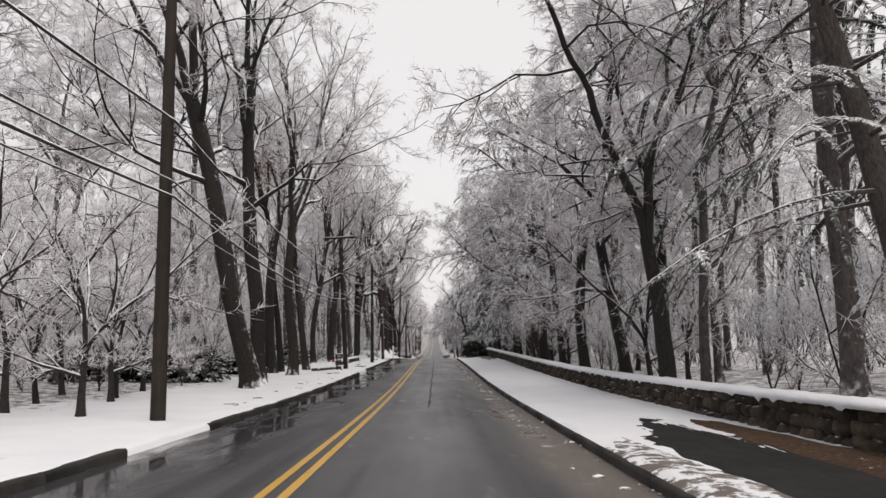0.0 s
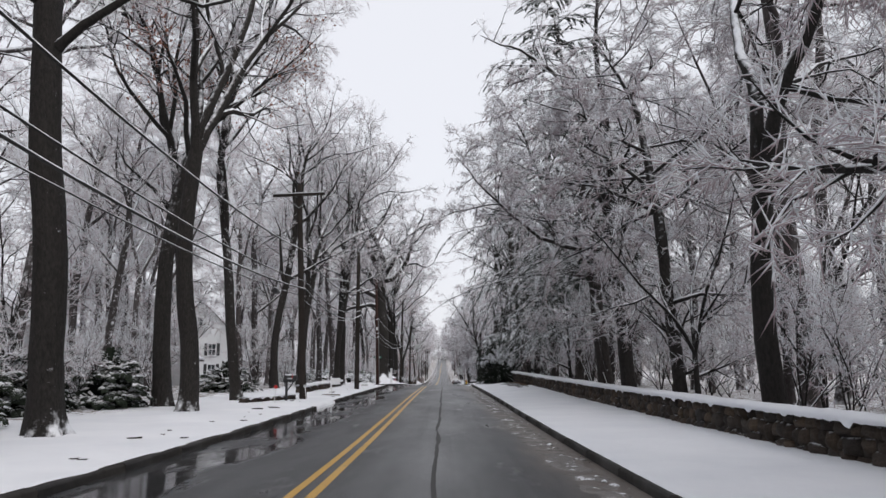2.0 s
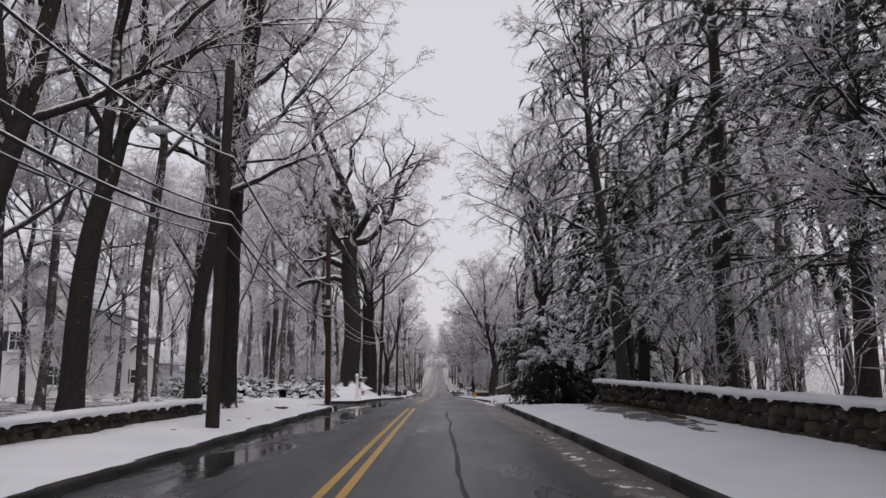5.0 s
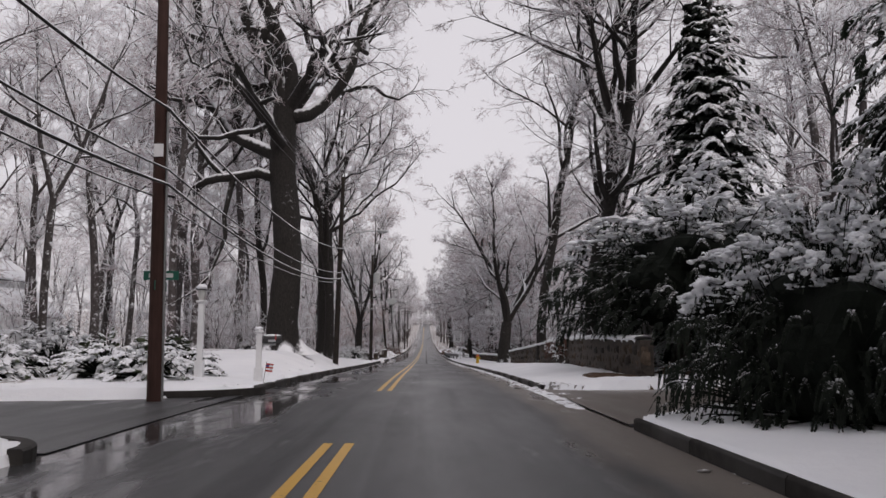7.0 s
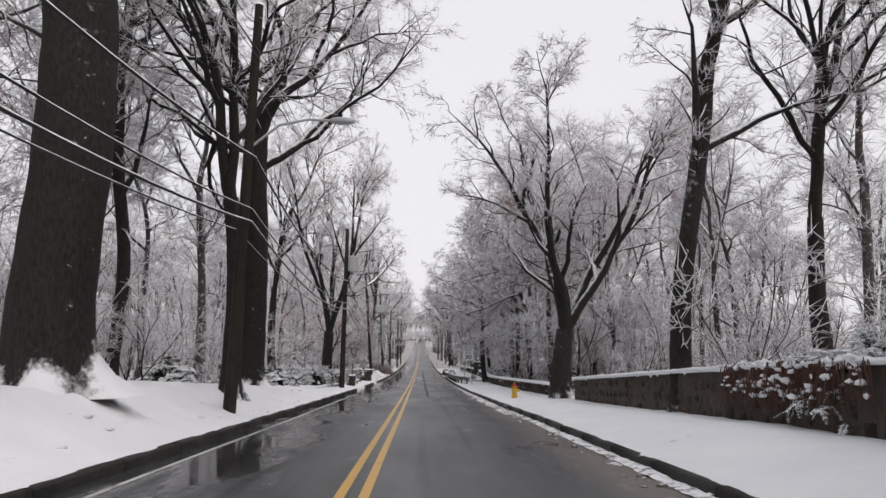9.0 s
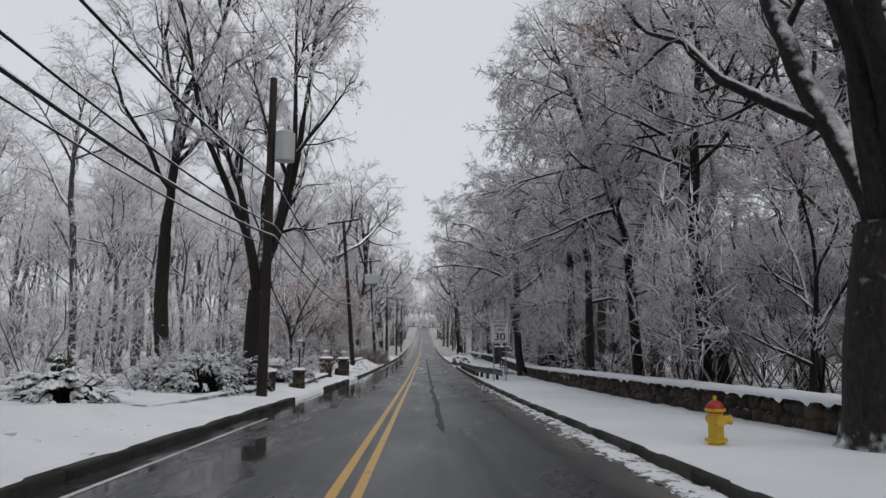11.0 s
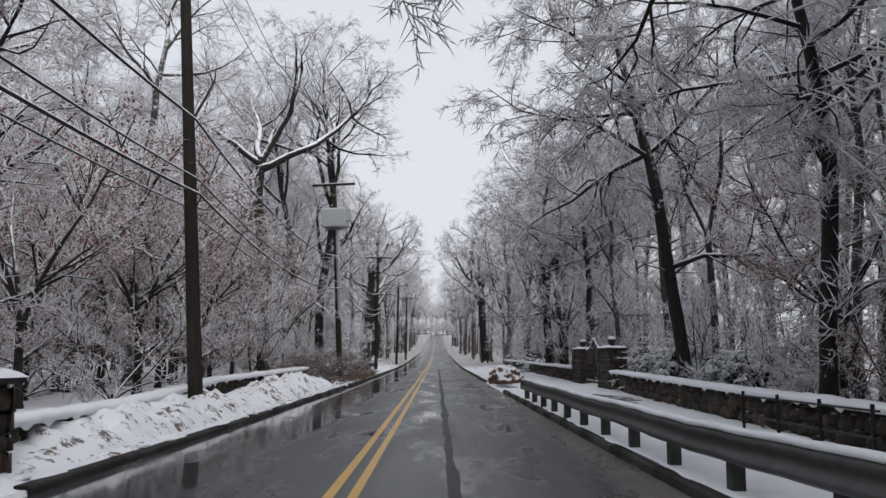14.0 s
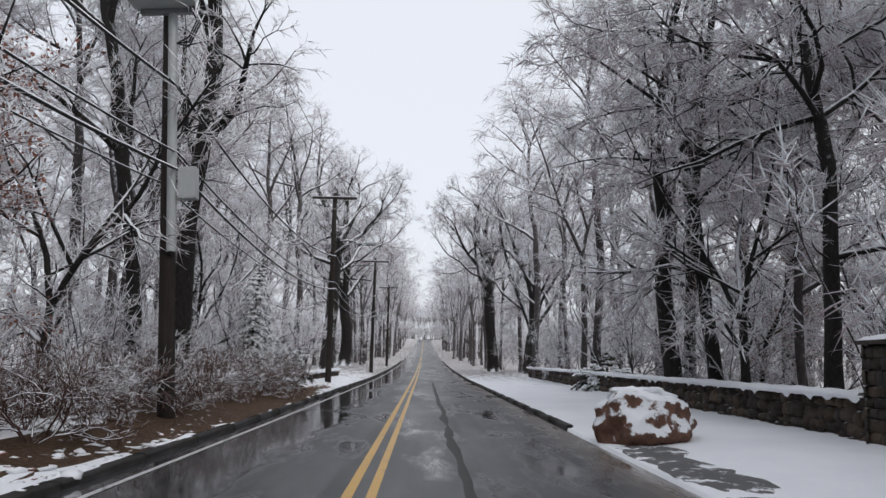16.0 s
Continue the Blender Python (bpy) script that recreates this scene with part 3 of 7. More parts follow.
def lane(name, xa, inside, ya, yb, lift, label):
    V, F = sheet(xa, np.arange(ya, yb, 0.12), lambda x, y: gz(x, y) + lift)
    keep = inside(V[:, 0], V[:, 1]) > 0
    F = F[keep[F].all(1)]
    used, inv = np.unique(F, return_inverse=True)
    V = V[used]
    V[:, 2] = V[:, 2]
    solo(name, mesh_of(name, V, inv.reshape(F.shape), M_SIDE, True), None, label, "road", kind="structure")


lane("side_street", sx_, side_street, 83.2, 95.9, 0.125, "wet asphalt side street that joins the road")
lane("driveway", np.linspace(EDGE_R - 0.02, 16.5, 60), drive_right, 86.5, 97.5, 0.09, "wet asphalt driveway between snowy verges")


def kerb(x0, x1, spans, side):
    """Kerbstones: a rounded concrete step, in lengths of about 2.4 m with a fine joint."""
    for y0, y1 in spans:
        parts, k = [], max(1, int((y1 - y0) / 2.4))
        for i in range(k):
            a, b = y0 + (y1 - y0) * i / k, y0 + (y1 - y0) * (i + 1) / k - 0.015
            yy = np.linspace(a, b, 3)
            top = float(kerb_l(a) if side < 0 else kerb_r(a)) + 0.003 * math.sin(i * 2.1)
            prof = [(x0, -0.2), (x0 + side * 0.005, top - 0.03), (x0 + side * 0.03, top), (x1, top), (x1, -0.2)]
            V = np.array([(px + float(edge_l(y) - EDGE_L if side < 0 else edge_r(y) - EDGE_R), y, float(zr(y)) + pz) for y in yy for px, pz in prof])
            F = []
            for r in range(2):
                for c in range(4):
                    q = r * 5 + c
                    F += [(q, q + 1, q + 6), (q, q + 6, q + 5)]
            F += [(0, 1, 2), (0, 2, 3), (0, 3, 4), (10, 12, 11), (10, 13, 12), (10, 14, 13)]
            parts.append((V, np.array(F)))
        solo("kerb", mesh_of("kerb", *merge(parts), M_KERB), None, "low wet concrete kerb along the road", "kerb", kind="structure")


kerb(EDGE_L + 0.04, EDGE_L - 0.13, ((-50, 11.1), (15.4, 46.8), (51.9, 83.4), (95.6, 147.7), (154.3, 164.5), (169.8, 318)), -1)
kerb(EDGE_R - 0.04, EDGE_R + 0.05, ((-50, 87.2),), 1)
kerb(EDGE_R - 0.04, EDGE_R + 0.11, ((96.6, 193.4), (204.6, 318)), 1)


def corner_kerb(xc, yc, r, a0, a1, tail):
    pts = [(xc + r * math.cos(a), yc + r * math.sin(a)) for a in np.linspace(radians(a0), radians(a1), 9)] + tail
    V, F = [], []
    for i, (x, y) in enumerate(pts):
        p, q = pts[max(0, i - 1)], pts[min(len(pts) - 1, i + 1)]
        t = Vector((q[0] - p[0], q[1] - p[1])).normalized()
        nx, ny = -t.y, t.x
        z = float(zr(y))
        for o, h in ((0.0, -0.2), (0.0, 0.11), (0.03, 0.135), (0.16, 0.135), (0.16, -0.2)):
            V.append((x + nx * o, y + ny * o, z + h))
        if i:
            for c in range(4):
                k = (i - 1) * 5 + c
                F += [(k, k + 1, k + 6, k + 5)]
    F += [(0, 1, 2, 3, 4), tuple(len(V) - k for k in (1, 2, 3, 4, 5))]
    solo("kerb", mesh_of("kerb", np.array(V), F, M_KERB), None, "rounded kerb at the mouth of the side street", "kerb", kind="structure")


corner_kerb(-4.9, 95.3, 1.85, 360, 270, [(-9, 93.3), (-20, 92.9), (-40, 92.6)])
corner_kerb(-4.3, 84, 1.25, 0, 90, [(-9, 85.3), (-20, 85.3), (-40, 85.3)])


# tar-filled seam that wanders down the right-hand lane
def seam(y0, y1, x, width, seed):
    V, F = [], []
    ys = np.arange(y0, y1, 0.35)
    for i, y in enumerate(ys):
        c = x + 0.09 * noise.noise(Vector((y * 0.25, seed, 0))) + 0.03 * noise.noise(Vector((y * 1.3, seed, 4)))
        w = width * (0.55 + 0.5 * noise.noise(Vector((y * 0.5, seed, 9)))) * min(1, (i + 1) / 6, (len(ys) - i) / 6)
        V += [(c + d * w, y, float(crown(np.array([c + d * w]), np.array([y]))[0]) + (0.004 if abs(d) > 0.4 else 0.007)) for d in (-0.5, -0.2, 0.2, 0.5)]
        if i:
            F += [(4 * i - 4 + k, 4 * i - 3 + k, 4 * i + 1 + k, 4 * i + k) for k in range(3)]
    solo("road_seam", mesh_of("road_seam", np.array(V), F, M_TAR, True), None, "dark wandering tar seam in the road", "road seam", kind="structure")


seam(20, 82, 1.47, 0.12, 1.0)
seam(138, 238, 1.12, 0.24, 5.0)


# slush and snow clods along the gutters
def clods(name, n, xr, yr, size, label, material=M_SNOW, flat=0.5):
    """Broken crusts and crumbs, mostly small, a few large."""
    y = rng.uniform(*yr, n)
    x = warp(rng.uniform(*xr, n), y)
    s = size * (0.25 + 0.85 * rng.uniform(0, 1, n) ** 2.5)
    land = np.where((edge_l(y) < x) & (x < edge_r(y)), crown(x, y), gz(x, y))
    sc = np.stack([s * rng.uniform(0.7, 1.3, n), s * rng.uniform(0.8, 1.9, n), s * flat * rng.uniform(0.6, 1.2, n)], -1)
    V, F = lumps(rng, np.stack([x, y, land + sc[:, 2] * 0.25], -1), sc, 0.4)
    solo(name, mesh_of(name, V, F, material, True), None, label, "snow clods", kind="stuff")


clods("gutter_snow", 300, (3.3, 3.95), (4.5, 83.8), 0.055, "loose clods of snow along the gutter", M_SLUSH)
clods("gutter_snow", 300, (3.3, 3.95), (94.3, 139.4), 0.07, "loose clods of snow along the gutter", M_SLUSH)
clods("gutter_snow", 280, (3.3, 3.95), (128.7, 164.9), 0.075, "crusted slush and snow clods along the gutter", M_SLUSH)
clods("gutter_snow", 500, (-4.0, -3.2), (169.2, 204), 0.085, "broken crusts at the foot of a snow bank")
clods("verge_snow", 110, (-4.6, -3.3), (94.3, 139.4), 0.075, "small lumps in the snow of the verge")
clods("verge_stone", 30, (-4.6, -3.5), (20.6, 83.8), 0.16, "flat stones half buried in the snow of the verge", M_STONE, 0.3)
clods("leaf_clumps", 700, (-4.3, -3.25), (171.2, 226.5), 0.05, "clumps of wet brown leaves along the road edge", M_BROWN_LEAF)


def drift(name, x0, x1, y0, y1, height, label, seed, material=M_SNOW):
    """A heap of ploughed snow with a lumpy top."""
    xa, ya = np.linspace(x0, x1, 26), np.linspace(y0, y1, max(20, int((y1 - y0) * 9)))

    def top(x, y):
        across = np.clip((x - x0) / (x1 - x0), 0, 1)
        along = np.clip((y - y0) / (y1 - y0), 0, 1)
        dome = np.sin(np.pi * across) ** 0.7 * np.clip(np.sin(np.pi * along), 0, 1) ** 0.35
        lump = np.array([noise.fractal(Vector((a * 1.9 + seed, b * 1.9, 0)), 0.9, 2.1, 4) for a, b in zip(x.ravel(), y.ravel())]).reshape(x.shape)
        lump = lump + 0.12 * np.array([noise.fractal(Vector((a * 6.5, b * 6.5, seed)), 0.8, 2.2, 3) for a, b in zip(x.ravel(), y.ravel())]).reshape(x.shape)
        land = np.where((x > edge_l(y)) & (x < edge_r(y)), crown(x, y), gz(x, y))
        return land - 0.03 + dome * height * (0.8 + 0.55 * lump)

    solo(name, mesh_of(name, *sheet(xa, ya, top), material, True), None, label, "snow bank", kind="stuff")


drift("snow_bank", -5.0, -3.4, 170.7, 183.5, 0.45, "ploughed snow bank along a low wall, leaves showing", 3.0, M_BANK)
drift("snow_bank", -5.0, -3.45, 182.4, 196.5, 0.52, "lumpy ploughed snow bank with leaves showing", 9.0, M_BANK)
drift("gutter_slush", 3.62, 4.15, 94.8, 128.7, 0.07, "crust of slush along the gutter", 12.0, M_SLUSH)
drift("gutter_slush", 3.3, 3.95, 122.2, 162.8, 0.07, "crust of slush along the gutter", 13.0, M_SLUSH)
drift("snow_bank", 3.6, 5.0, 90.5, 98.0, 0.12, "low ridge of slush across the driveway mouth", 6.0, M_SLUSH)
drift("snow_bank", 4.4, 9.5, 95.2, 97.6, 0.13, "soft edge of snow beside the driveway", 21.0)
drift("snow_bank", 4.6, 9.5, 86.6, 89.2, 0.13, "soft edge of snow beside the driveway", 23.0)
drift("gutter_slush", 3.0, 3.95, 2.2, 83.8, 0.045, "thin crust of sandy slush along the gutter", 14.0, M_GRIT)


def bare_patch(name, cx, cy, rx_, ry_, lift, material, label, seed):
    """Ground without snow, with a ragged outline, following the land."""
    k, rings = 72, 12
    V, F = [(cx, cy, 0.0)], []
    for r in range(1, rings + 1):
        for i in range(k):
            a = 2 * math.pi * i / k
            f = r / rings * (1 + 0.35 * noise.noise(Vector((math.cos(a) * 1.7 + seed, math.sin(a) * 1.7, seed))))
            V.append((cx + rx_ * f * math.cos(a), cy + ry_ * f * math.sin(a), r / rings))
    for n, (x, y, q) in enumerate(V):
        rag = noise.fractal(Vector((x * 1.6, y * 0.9, seed)), 0.9, 2.1, 4)
        V[n] = (x, y, float(gz(x, y)) + lift * (1.0 - 1.5 * q * q) + 0.022 * rag)
    V = np.array(V, float)
    F = [(0, 1 + i, 1 + (i + 1) % k) for i in range(k)]
    for r in range(rings - 1):
        for i in range(k):
            a, b = 1 + r * k + i, 1 + r * k + (i + 1) % k
            F += [(a, a + k, b + k), (a, b + k, b)]
    solo(name, mesh_of(name, V, np.array(F), material, True), None, label, "bare ground", kind="structure")


M_PATH = plain("wet_path", (0.026, 0.025, 0.025), 0.8, var=0.4, scale=6)
M_PATH.node_tree.nodes["Principled BSDF"].inputs["Specular IOR Level"].default_value = 0.1
bare_patch("bare_path", 5.6, 6.0, 1.1, 9.0, 0.045, M_PATH, "wet asphalt footpath bare of snow beneath a pine", 1.0)
bare_patch("verge_litter", 4.42, 6.5, 0.55, 7.0, 0.04, M_VERGE, "thin snow with brown leaves and grass along the kerb", 31.0)
bare_patch("leaf_litter", 6.75, 7.5, 0.75, 9.0, 0.07, M_LITTER, "brown needles and leaves at the foot of a wall", 2.0)
bare_patch("bare_path", 6.35, 72.7, 0.75, 6.5, 0.03, M_SOFT_PATH, "trodden wet footpath with thin snow beneath hemlocks", 4.0)
bare_patch("leaf_litter", 6.9, 76.1, 0.6, 8.0, 0.04, M_LITTER, "dark needles along the foot of a wall", 5.0)
bare_patch("leaf_litter", 10.8, 99.5, 3.2, 5.0, 0.03, M_LITTER, "dark bare soil beneath a great yew", 6.0)
bare_patch("leaf_litter", 6.6, 98.2, 0.9, 2.8, 0.05, M_LITTER, "dark bare soil at the foot of a wall", 19.0)
bare_patch("bare_path", 6.4, 174.3, 0.55, 2.6, 0.03, M_SOFT_PATH, "wet trodden patch of a snowy footpath", 15.0)
bare_patch("bare_path", 6.4, 186.5, 0.75, 3.0, 0.03, M_SOFT_PATH, "wet trodden patch of a snowy footpath", 17.0)
bare_patch("leaf_litter", -4.0, 209.3, 1.3, 17.0, 0.06, M_LITTER, "brown leaf litter along the road edge", 7.0)
bare_patch("leaf_litter", -6.2, 210.3, 1.7, 13.0, 0.05, M_LITTER, "brown leaf litter under the wood's edge", 8.0)
bare_patch("bare_path", 4.15, 199.1, 0.6, 3.4, 0.02, M_SOFT_PATH, "wet strip of driveway bare of snow", 11.0)

# ---- trees ----
def unit(v):
    return v / (np.linalg.norm(v) + 1e-9)


def unit_rows(v):
    return v / (np.linalg.norm(v, axis=1, keepdims=True) + 1e-9)


def turned(d, angle, az):
    """Directions that leave d by an angle, at an azimuth round it; all arrays."""
    d = np.atleast_2d(d)
    ref = np.where(np.abs(d[:, 2:3]) > 0.9, np.array([[1.0, 0, 0]]), np.array([[0, 0, 1.0]]))
    u = np.cross(d, ref)
    u /= np.linalg.norm(u, axis=1, keepdims=True)
    v = np.cross(d, u)
    az, angle = np.asarray(az)[:, None], np.asarray(angle)[:, None]
    return np.cos(angle) * d + np.sin(angle) * (np.cos(az) * u + np.sin(az) * v)


def wander(r, p, d, length, n, gnarl, lift):
    """A bent line from p along d: points and directions."""
    pts, dirs = [np.array(p, float)], [np.array(d, float)]
    for i in range(n):
        d = unit(d + r.normal(0, gnarl, 3) + np.array([0, 0, lift]))
        pts.append(pts[-1] + d * length / n)
        dirs.append(d)
    return np.array(pts), np.array(dirs)


def twigs(r, base, dirs, length, rad, droop, thin=False):
    """Many fine twigs at once: a bent three-sided spike each."""
    n = len(base)
    mid = base + dirs * (length * 0.55)[:, None]
    d2 = dirs + r.normal(0, 0.25, (n, 3)) + np.array([0, 0, droop])
    d2 /= np.linalg.norm(d2, axis=1, keepdims=True)
    tip = mid + d2 * (length * 0.5)[:, None]
    a = np.array([np.pi / 2, np.pi * 7 / 6, np.pi * 11 / 6])
    side = np.cross(dirs, np.array([0, 0, 1.0]))
    side /= np.linalg.norm(side, axis=1, keepdims=True) + 1e-6
    up = np.cross(side, dirs)
    # point down, flat face up, so that snow lies on it
    off = np.cos(a)[None, :, None] * side[:, None] - np.sin(a)[None, :, None] * up[:, None]
    r0, r1 = rad[:, None, None], rad[:, None, None] * 0.75
    if thin:
        V = np.concatenate([base[:, None] + off * r0 * 1.1, tip[:, None]], 1)
        F = (np.array([(0, 1, 3), (1, 2, 3), (2, 0, 3)])[None] + (np.arange(n) * 4)[:, None, None]).reshape(-1, 3)
        return V.reshape(-1, 3), F, mid, tip
    V = np.concatenate([base[:, None] + off * r0, mid[:, None] + off * r1, tip[:, None]], 1)
    tri = []
    for c in range(3):
        e = (c + 1) % 3
        tri += [(c, e, 3 + e), (c, 3 + e, 3 + c), (3 + c, 3 + e, 6)]
    F = (np.array(tri)[None] + (np.arange(n) * 7)[:, None, None]).reshape(-1, 3)
    return V.reshape(-1, 3), F, mid, tip


def spawn(r, pts, dirs, count, lo, hi):
    """Places and directions along a line."""
    s = np.sort(r.uniform(lo, hi, count)) * (len(pts) - 1)
    i = np.minimum(s.astype(int), len(pts) - 2)
    f = (s - i)[:, None]
    return pts[i] * (1 - f) + pts[i + 1] * f, dirs[i + 1], s / (len(pts) - 1)


def grow_tree(seed, height, r0, fork, stems, limbs, branches, subs, twig, spread=0.75, lift=0.05, gnarl=0.10, droop=-0.1, lean=(0, 0), limb_from=0.35,
              limb_len=0.42, tw_len=0.34, tw_rad=0.0105, trunk_sides=9, sub_len=1.0, stem_angle=0.3, flare=1.55, bow=0.55, sides=(7, 6, 4), thin=False, big=(), limb_r=0.62):
    """Trunk-and-limb mesh and crown-of-twigs mesh of a bare tree. fork: the height where it parts into stems."""
    r = np.random.default_rng(seed)
    wood, crown, B, D, L, R = [], [], [], [], [], []
    d0 = unit(np.array([lean[0], lean[1], 1.0]))
    n = max(4, int(fork / (0.9 if thin else 0.3)))
    pts, dirs = wander(r, (0, 0, -0.25), d0, fork + 0.25, n, 0.018 if thin else 0.016, 0.012)
    if not thin:
        z = pts[:, 2]
        a1, a2 = r.uniform(0, 6.3, 2)
        bend = bow * r0 * (1 - np.exp(-np.clip(z, 0, 99) / 1.5))
        pts[:, 0] += bend * np.sin(z * 0.62 + a1) - bend[0] * math.sin(a1)
        pts[:, 1] += bend * np.sin(z * 0.5 + a2)
        dirs = unit_rows(np.gradient(pts, axis=0))
    rad = np.linspace(r0, r0 * (0.78 if stems > 1 else 0.8), n + 1)
    if thin:
        rad[0] *= flare
        wood.append(tube(pts, rad, trunk_sides))
    else:
        wood.append(knobbly(pts, rad, max(trunk_sides, 11), 0.035, seed, flare - 1))
    lines = []
    for k in range(stems):
        az = 2 * np.pi * (k + r.uniform(-0.2, 0.2)) / stems + seed
        ang = stem_angle * r.uniform(0.6, 1.3) if stems > 1 else 0.04
        d = turned(dirs[-1], [ang], [az])[0]
        top = height - fork
        m = max(5, int(top / 1.1))
        sp, sd = wander(r, pts[-1] - dirs[-1] * 0.15, d, top * r.uniform(0.82, 1.05), m if thin else m * 2, gnarl if thin else gnarl * 0.8, lift if thin else lift * 0.5)
        m = len(sp) - 1
        sr0 = rad[-1] * (0.98 if stems == 1 else 0.86 / math.sqrt(stems) + 0.14)
        sr = sr0 * np.linspace(1, 0.0, m + 1) ** 0.85 + 0.012
        wood.append(tube(sp, sr, sides[0]))
        lines.append((sp, sd, sr, top, limbs // stems, limb_from if stems == 1 else 0.12))
    for z, az, el, ln, r1 in big:
        i = int(np.argmin(np.abs(pts[:, 2] - z)))
        a = math.radians(az)
        d = np.array([math.cos(a) * math.cos(el), math.sin(a) * math.cos(el), math.sin(el)])
        m = max(6, int(ln / 0.55))
        sp, sd = wander(r, pts[i], d, ln, m, gnarl, 0.025)
        sr = r1 * np.linspace(1, 0.0, m + 1) ** 0.75 + 0.014
        sr[0] *= 1.35
        wood.append(tube(sp, sr, 8))
        lines.append((sp, sd, sr, ln * 0.75, max(4, int(ln * 0.75)), 0.25))
    lower = [(pts, dirs, rad, fork, max(0, limbs // 6), 0.55)]
    second = []
    for sp, sd, sr, top, count, lo in lines + (lower if limb_from < 0.3 else []):
        b, d, s = spawn(r, sp, sd, count, lo, 0.97)
        az = np.arange(count) * 2.4 + r.uniform(0, 6)
        dd = turned(d, spread * r.uniform(0.75, 1.25, count), az)
        for i in range(count):
            ln = height * limb_len * (1.05 - 0.6 * s[i]) * r.uniform(0.7, 1.1)
            m = 3 if thin else max(4, int(ln / 0.8))
            lp, ld = wander(r, b[i], dd[i], ln, m, gnarl * 1.5, lift)
            here = np.interp(s[i], np.linspace(0, 1, len(sr)), sr)
            lr = min(here * limb_r, 0.022 * ln + 0.02) * np.linspace(1, 0.0, m + 1) ** 0.8 + 0.010
            wood.append(tube(lp, lr, sides[1]))
            second.append((lp, ld, lr, ln))
        second.append((sp[len(sp) // 2:], sd[len(sp) // 2:], sr[len(sp) // 2:], top * 0.5))
    for lp, ld, lr, ln in second:
        b, d, s = spawn(r, lp, ld, branches, 0.18, 1.0)
        dd = turned(d, r.uniform(0.45, 1.0, branches), np.arange(branches) * 2.5 + r.uniform(0, 6))
        for i in range(branches):
            bl = min(3.2, max(0.8, ln * 0.5 * (1.1 - 0.6 * s[i]))) * r.uniform(0.7, 1.15)
            bp, bd = wander(r, b[i], dd[i], bl, 2 if thin else 4, gnarl * 2, lift + droop * 0.3)
            here = np.interp(s[i], np.linspace(0, 1, len(lr)), lr)
            br = min(here * 0.6, 0.03) * np.linspace(1, 0.15, 3 if thin else 5) + 0.005
            wood.append(tube(bp, br, sides[2]))
            q, e, _ = spawn(r, bp, bd, subs, 0.15, 1.0)
            B.append(q)
            D.append(turned(e, r.uniform(0.4, 1.0, subs), r.uniform(0, 6.3, subs)))
            L.append(np.full(subs, 0.22 * bl + 0.24) * sub_len * r.uniform(0.5, 1.45, subs))
            R.append(np.full(subs, tw_rad * 1.1))
    B, D, L, R = np.concatenate(B), np.concatenate(D), np.concatenate(L), np.concatenate(R)
    v, f, mid, tip = twigs(r, B, D, L, R, droop, thin)
    crown.append((v, f))
    tb, td = [], []
    for k in range(twig):
        t = r.uniform(0.15, 1.0, len(B))[:, None]
        tb.append(np.where(t < 0.55, B + (mid - B) * t / 0.55, mid + (tip - mid) * (t - 0.55) / 0.45))
        td.append(turned(D, r.uniform(0.5, 1.25, len(B)), r.uniform(0, 6.3, len(B))))
    tb, td = np.concatenate(tb), np.concatenate(td)
    tl = tw_len * r.uniform(0.45, 1.1, len(tb))
    crown.append(twigs(r, tb, td, tl, np.full(len(tb), tw_rad), droop, True)[:2])
    return merge(wood), merge(crown)


TREE_KINDS = {}


def tree_kind(key, label, *args, twig_mat=None, bark=None, **kw):
    (wv, wf), (cv, cf) = grow_tree(*args, **kw)
    TREE_KINDS[key] = (mesh_of("trunk", wv, wf, bark or M_LIMB, True), mesh_of("crown", cv, cf, twig_mat or M_TWIG), label)


def plant(key, x, y, turn=0.0, size=1.0, tilt=(0, 0), label="", group="", wide=None, sink=0.0):
    trunk, crown_me, text = TREE_KINDS[key]
    w = wide or size
    m = pose(x, y, float(gz(x, y)) - sink, tilt[1], tilt[0], 0) @ pose(0, 0, 0, 0, 0, turn)
    kind = "shrub" if key.startswith(("brush", "bramble")) else "tree"
    t = thing(kind, m, label or text, kind, group)
    t.scale = (w, w, size)
    part("trunk", trunk, None, t)
    part("crown", crown_me, None, t, "fine twigs coated with snow")
    return t


# seed, height, trunk radius, fork, stems, limbs, branches, subs, twigs
tree_kind("tall_a", "tall bare roadside tree with snow on every twig", 11, 21, 0.34, 8.0, 3, 15, 8, 8, 10, limb_from=0.4, stem_angle=0.2, spread=0.7, lift=0.05)
tree_kind("tall_b", "tall bare tree forked into two stems, snow-dusted", 12, 20, 0.32, 6.0, 2, 14, 8, 8, 10, stem_angle=0.17, spread=0.8, lift=0.04, gnarl=0.12)
tree_kind("tall_c", "straight bare tree with snow-lined limbs", 13, 19, 0.25, 9.0, 1, 15, 8, 8, 10, limb_from=0.1, spread=0.85, lift=0.06)
tree_kind("tall_d", "tall straight-stemmed tree forking high up, snow on its limbs", 14, 23, 0.36, 11.5, 3, 12, 8, 8, 9, limb_from=0.4, stem_angle=0.2, spread=0.75, lift=0.05, flare=1.5, bow=0.2,
          big=((8.2, 150, 0.5, 5.0, 0.11), (9.4, 20, 0.45, 5.5, 0.12), (10.4, 250, 0.6, 5.0, 0.11)))
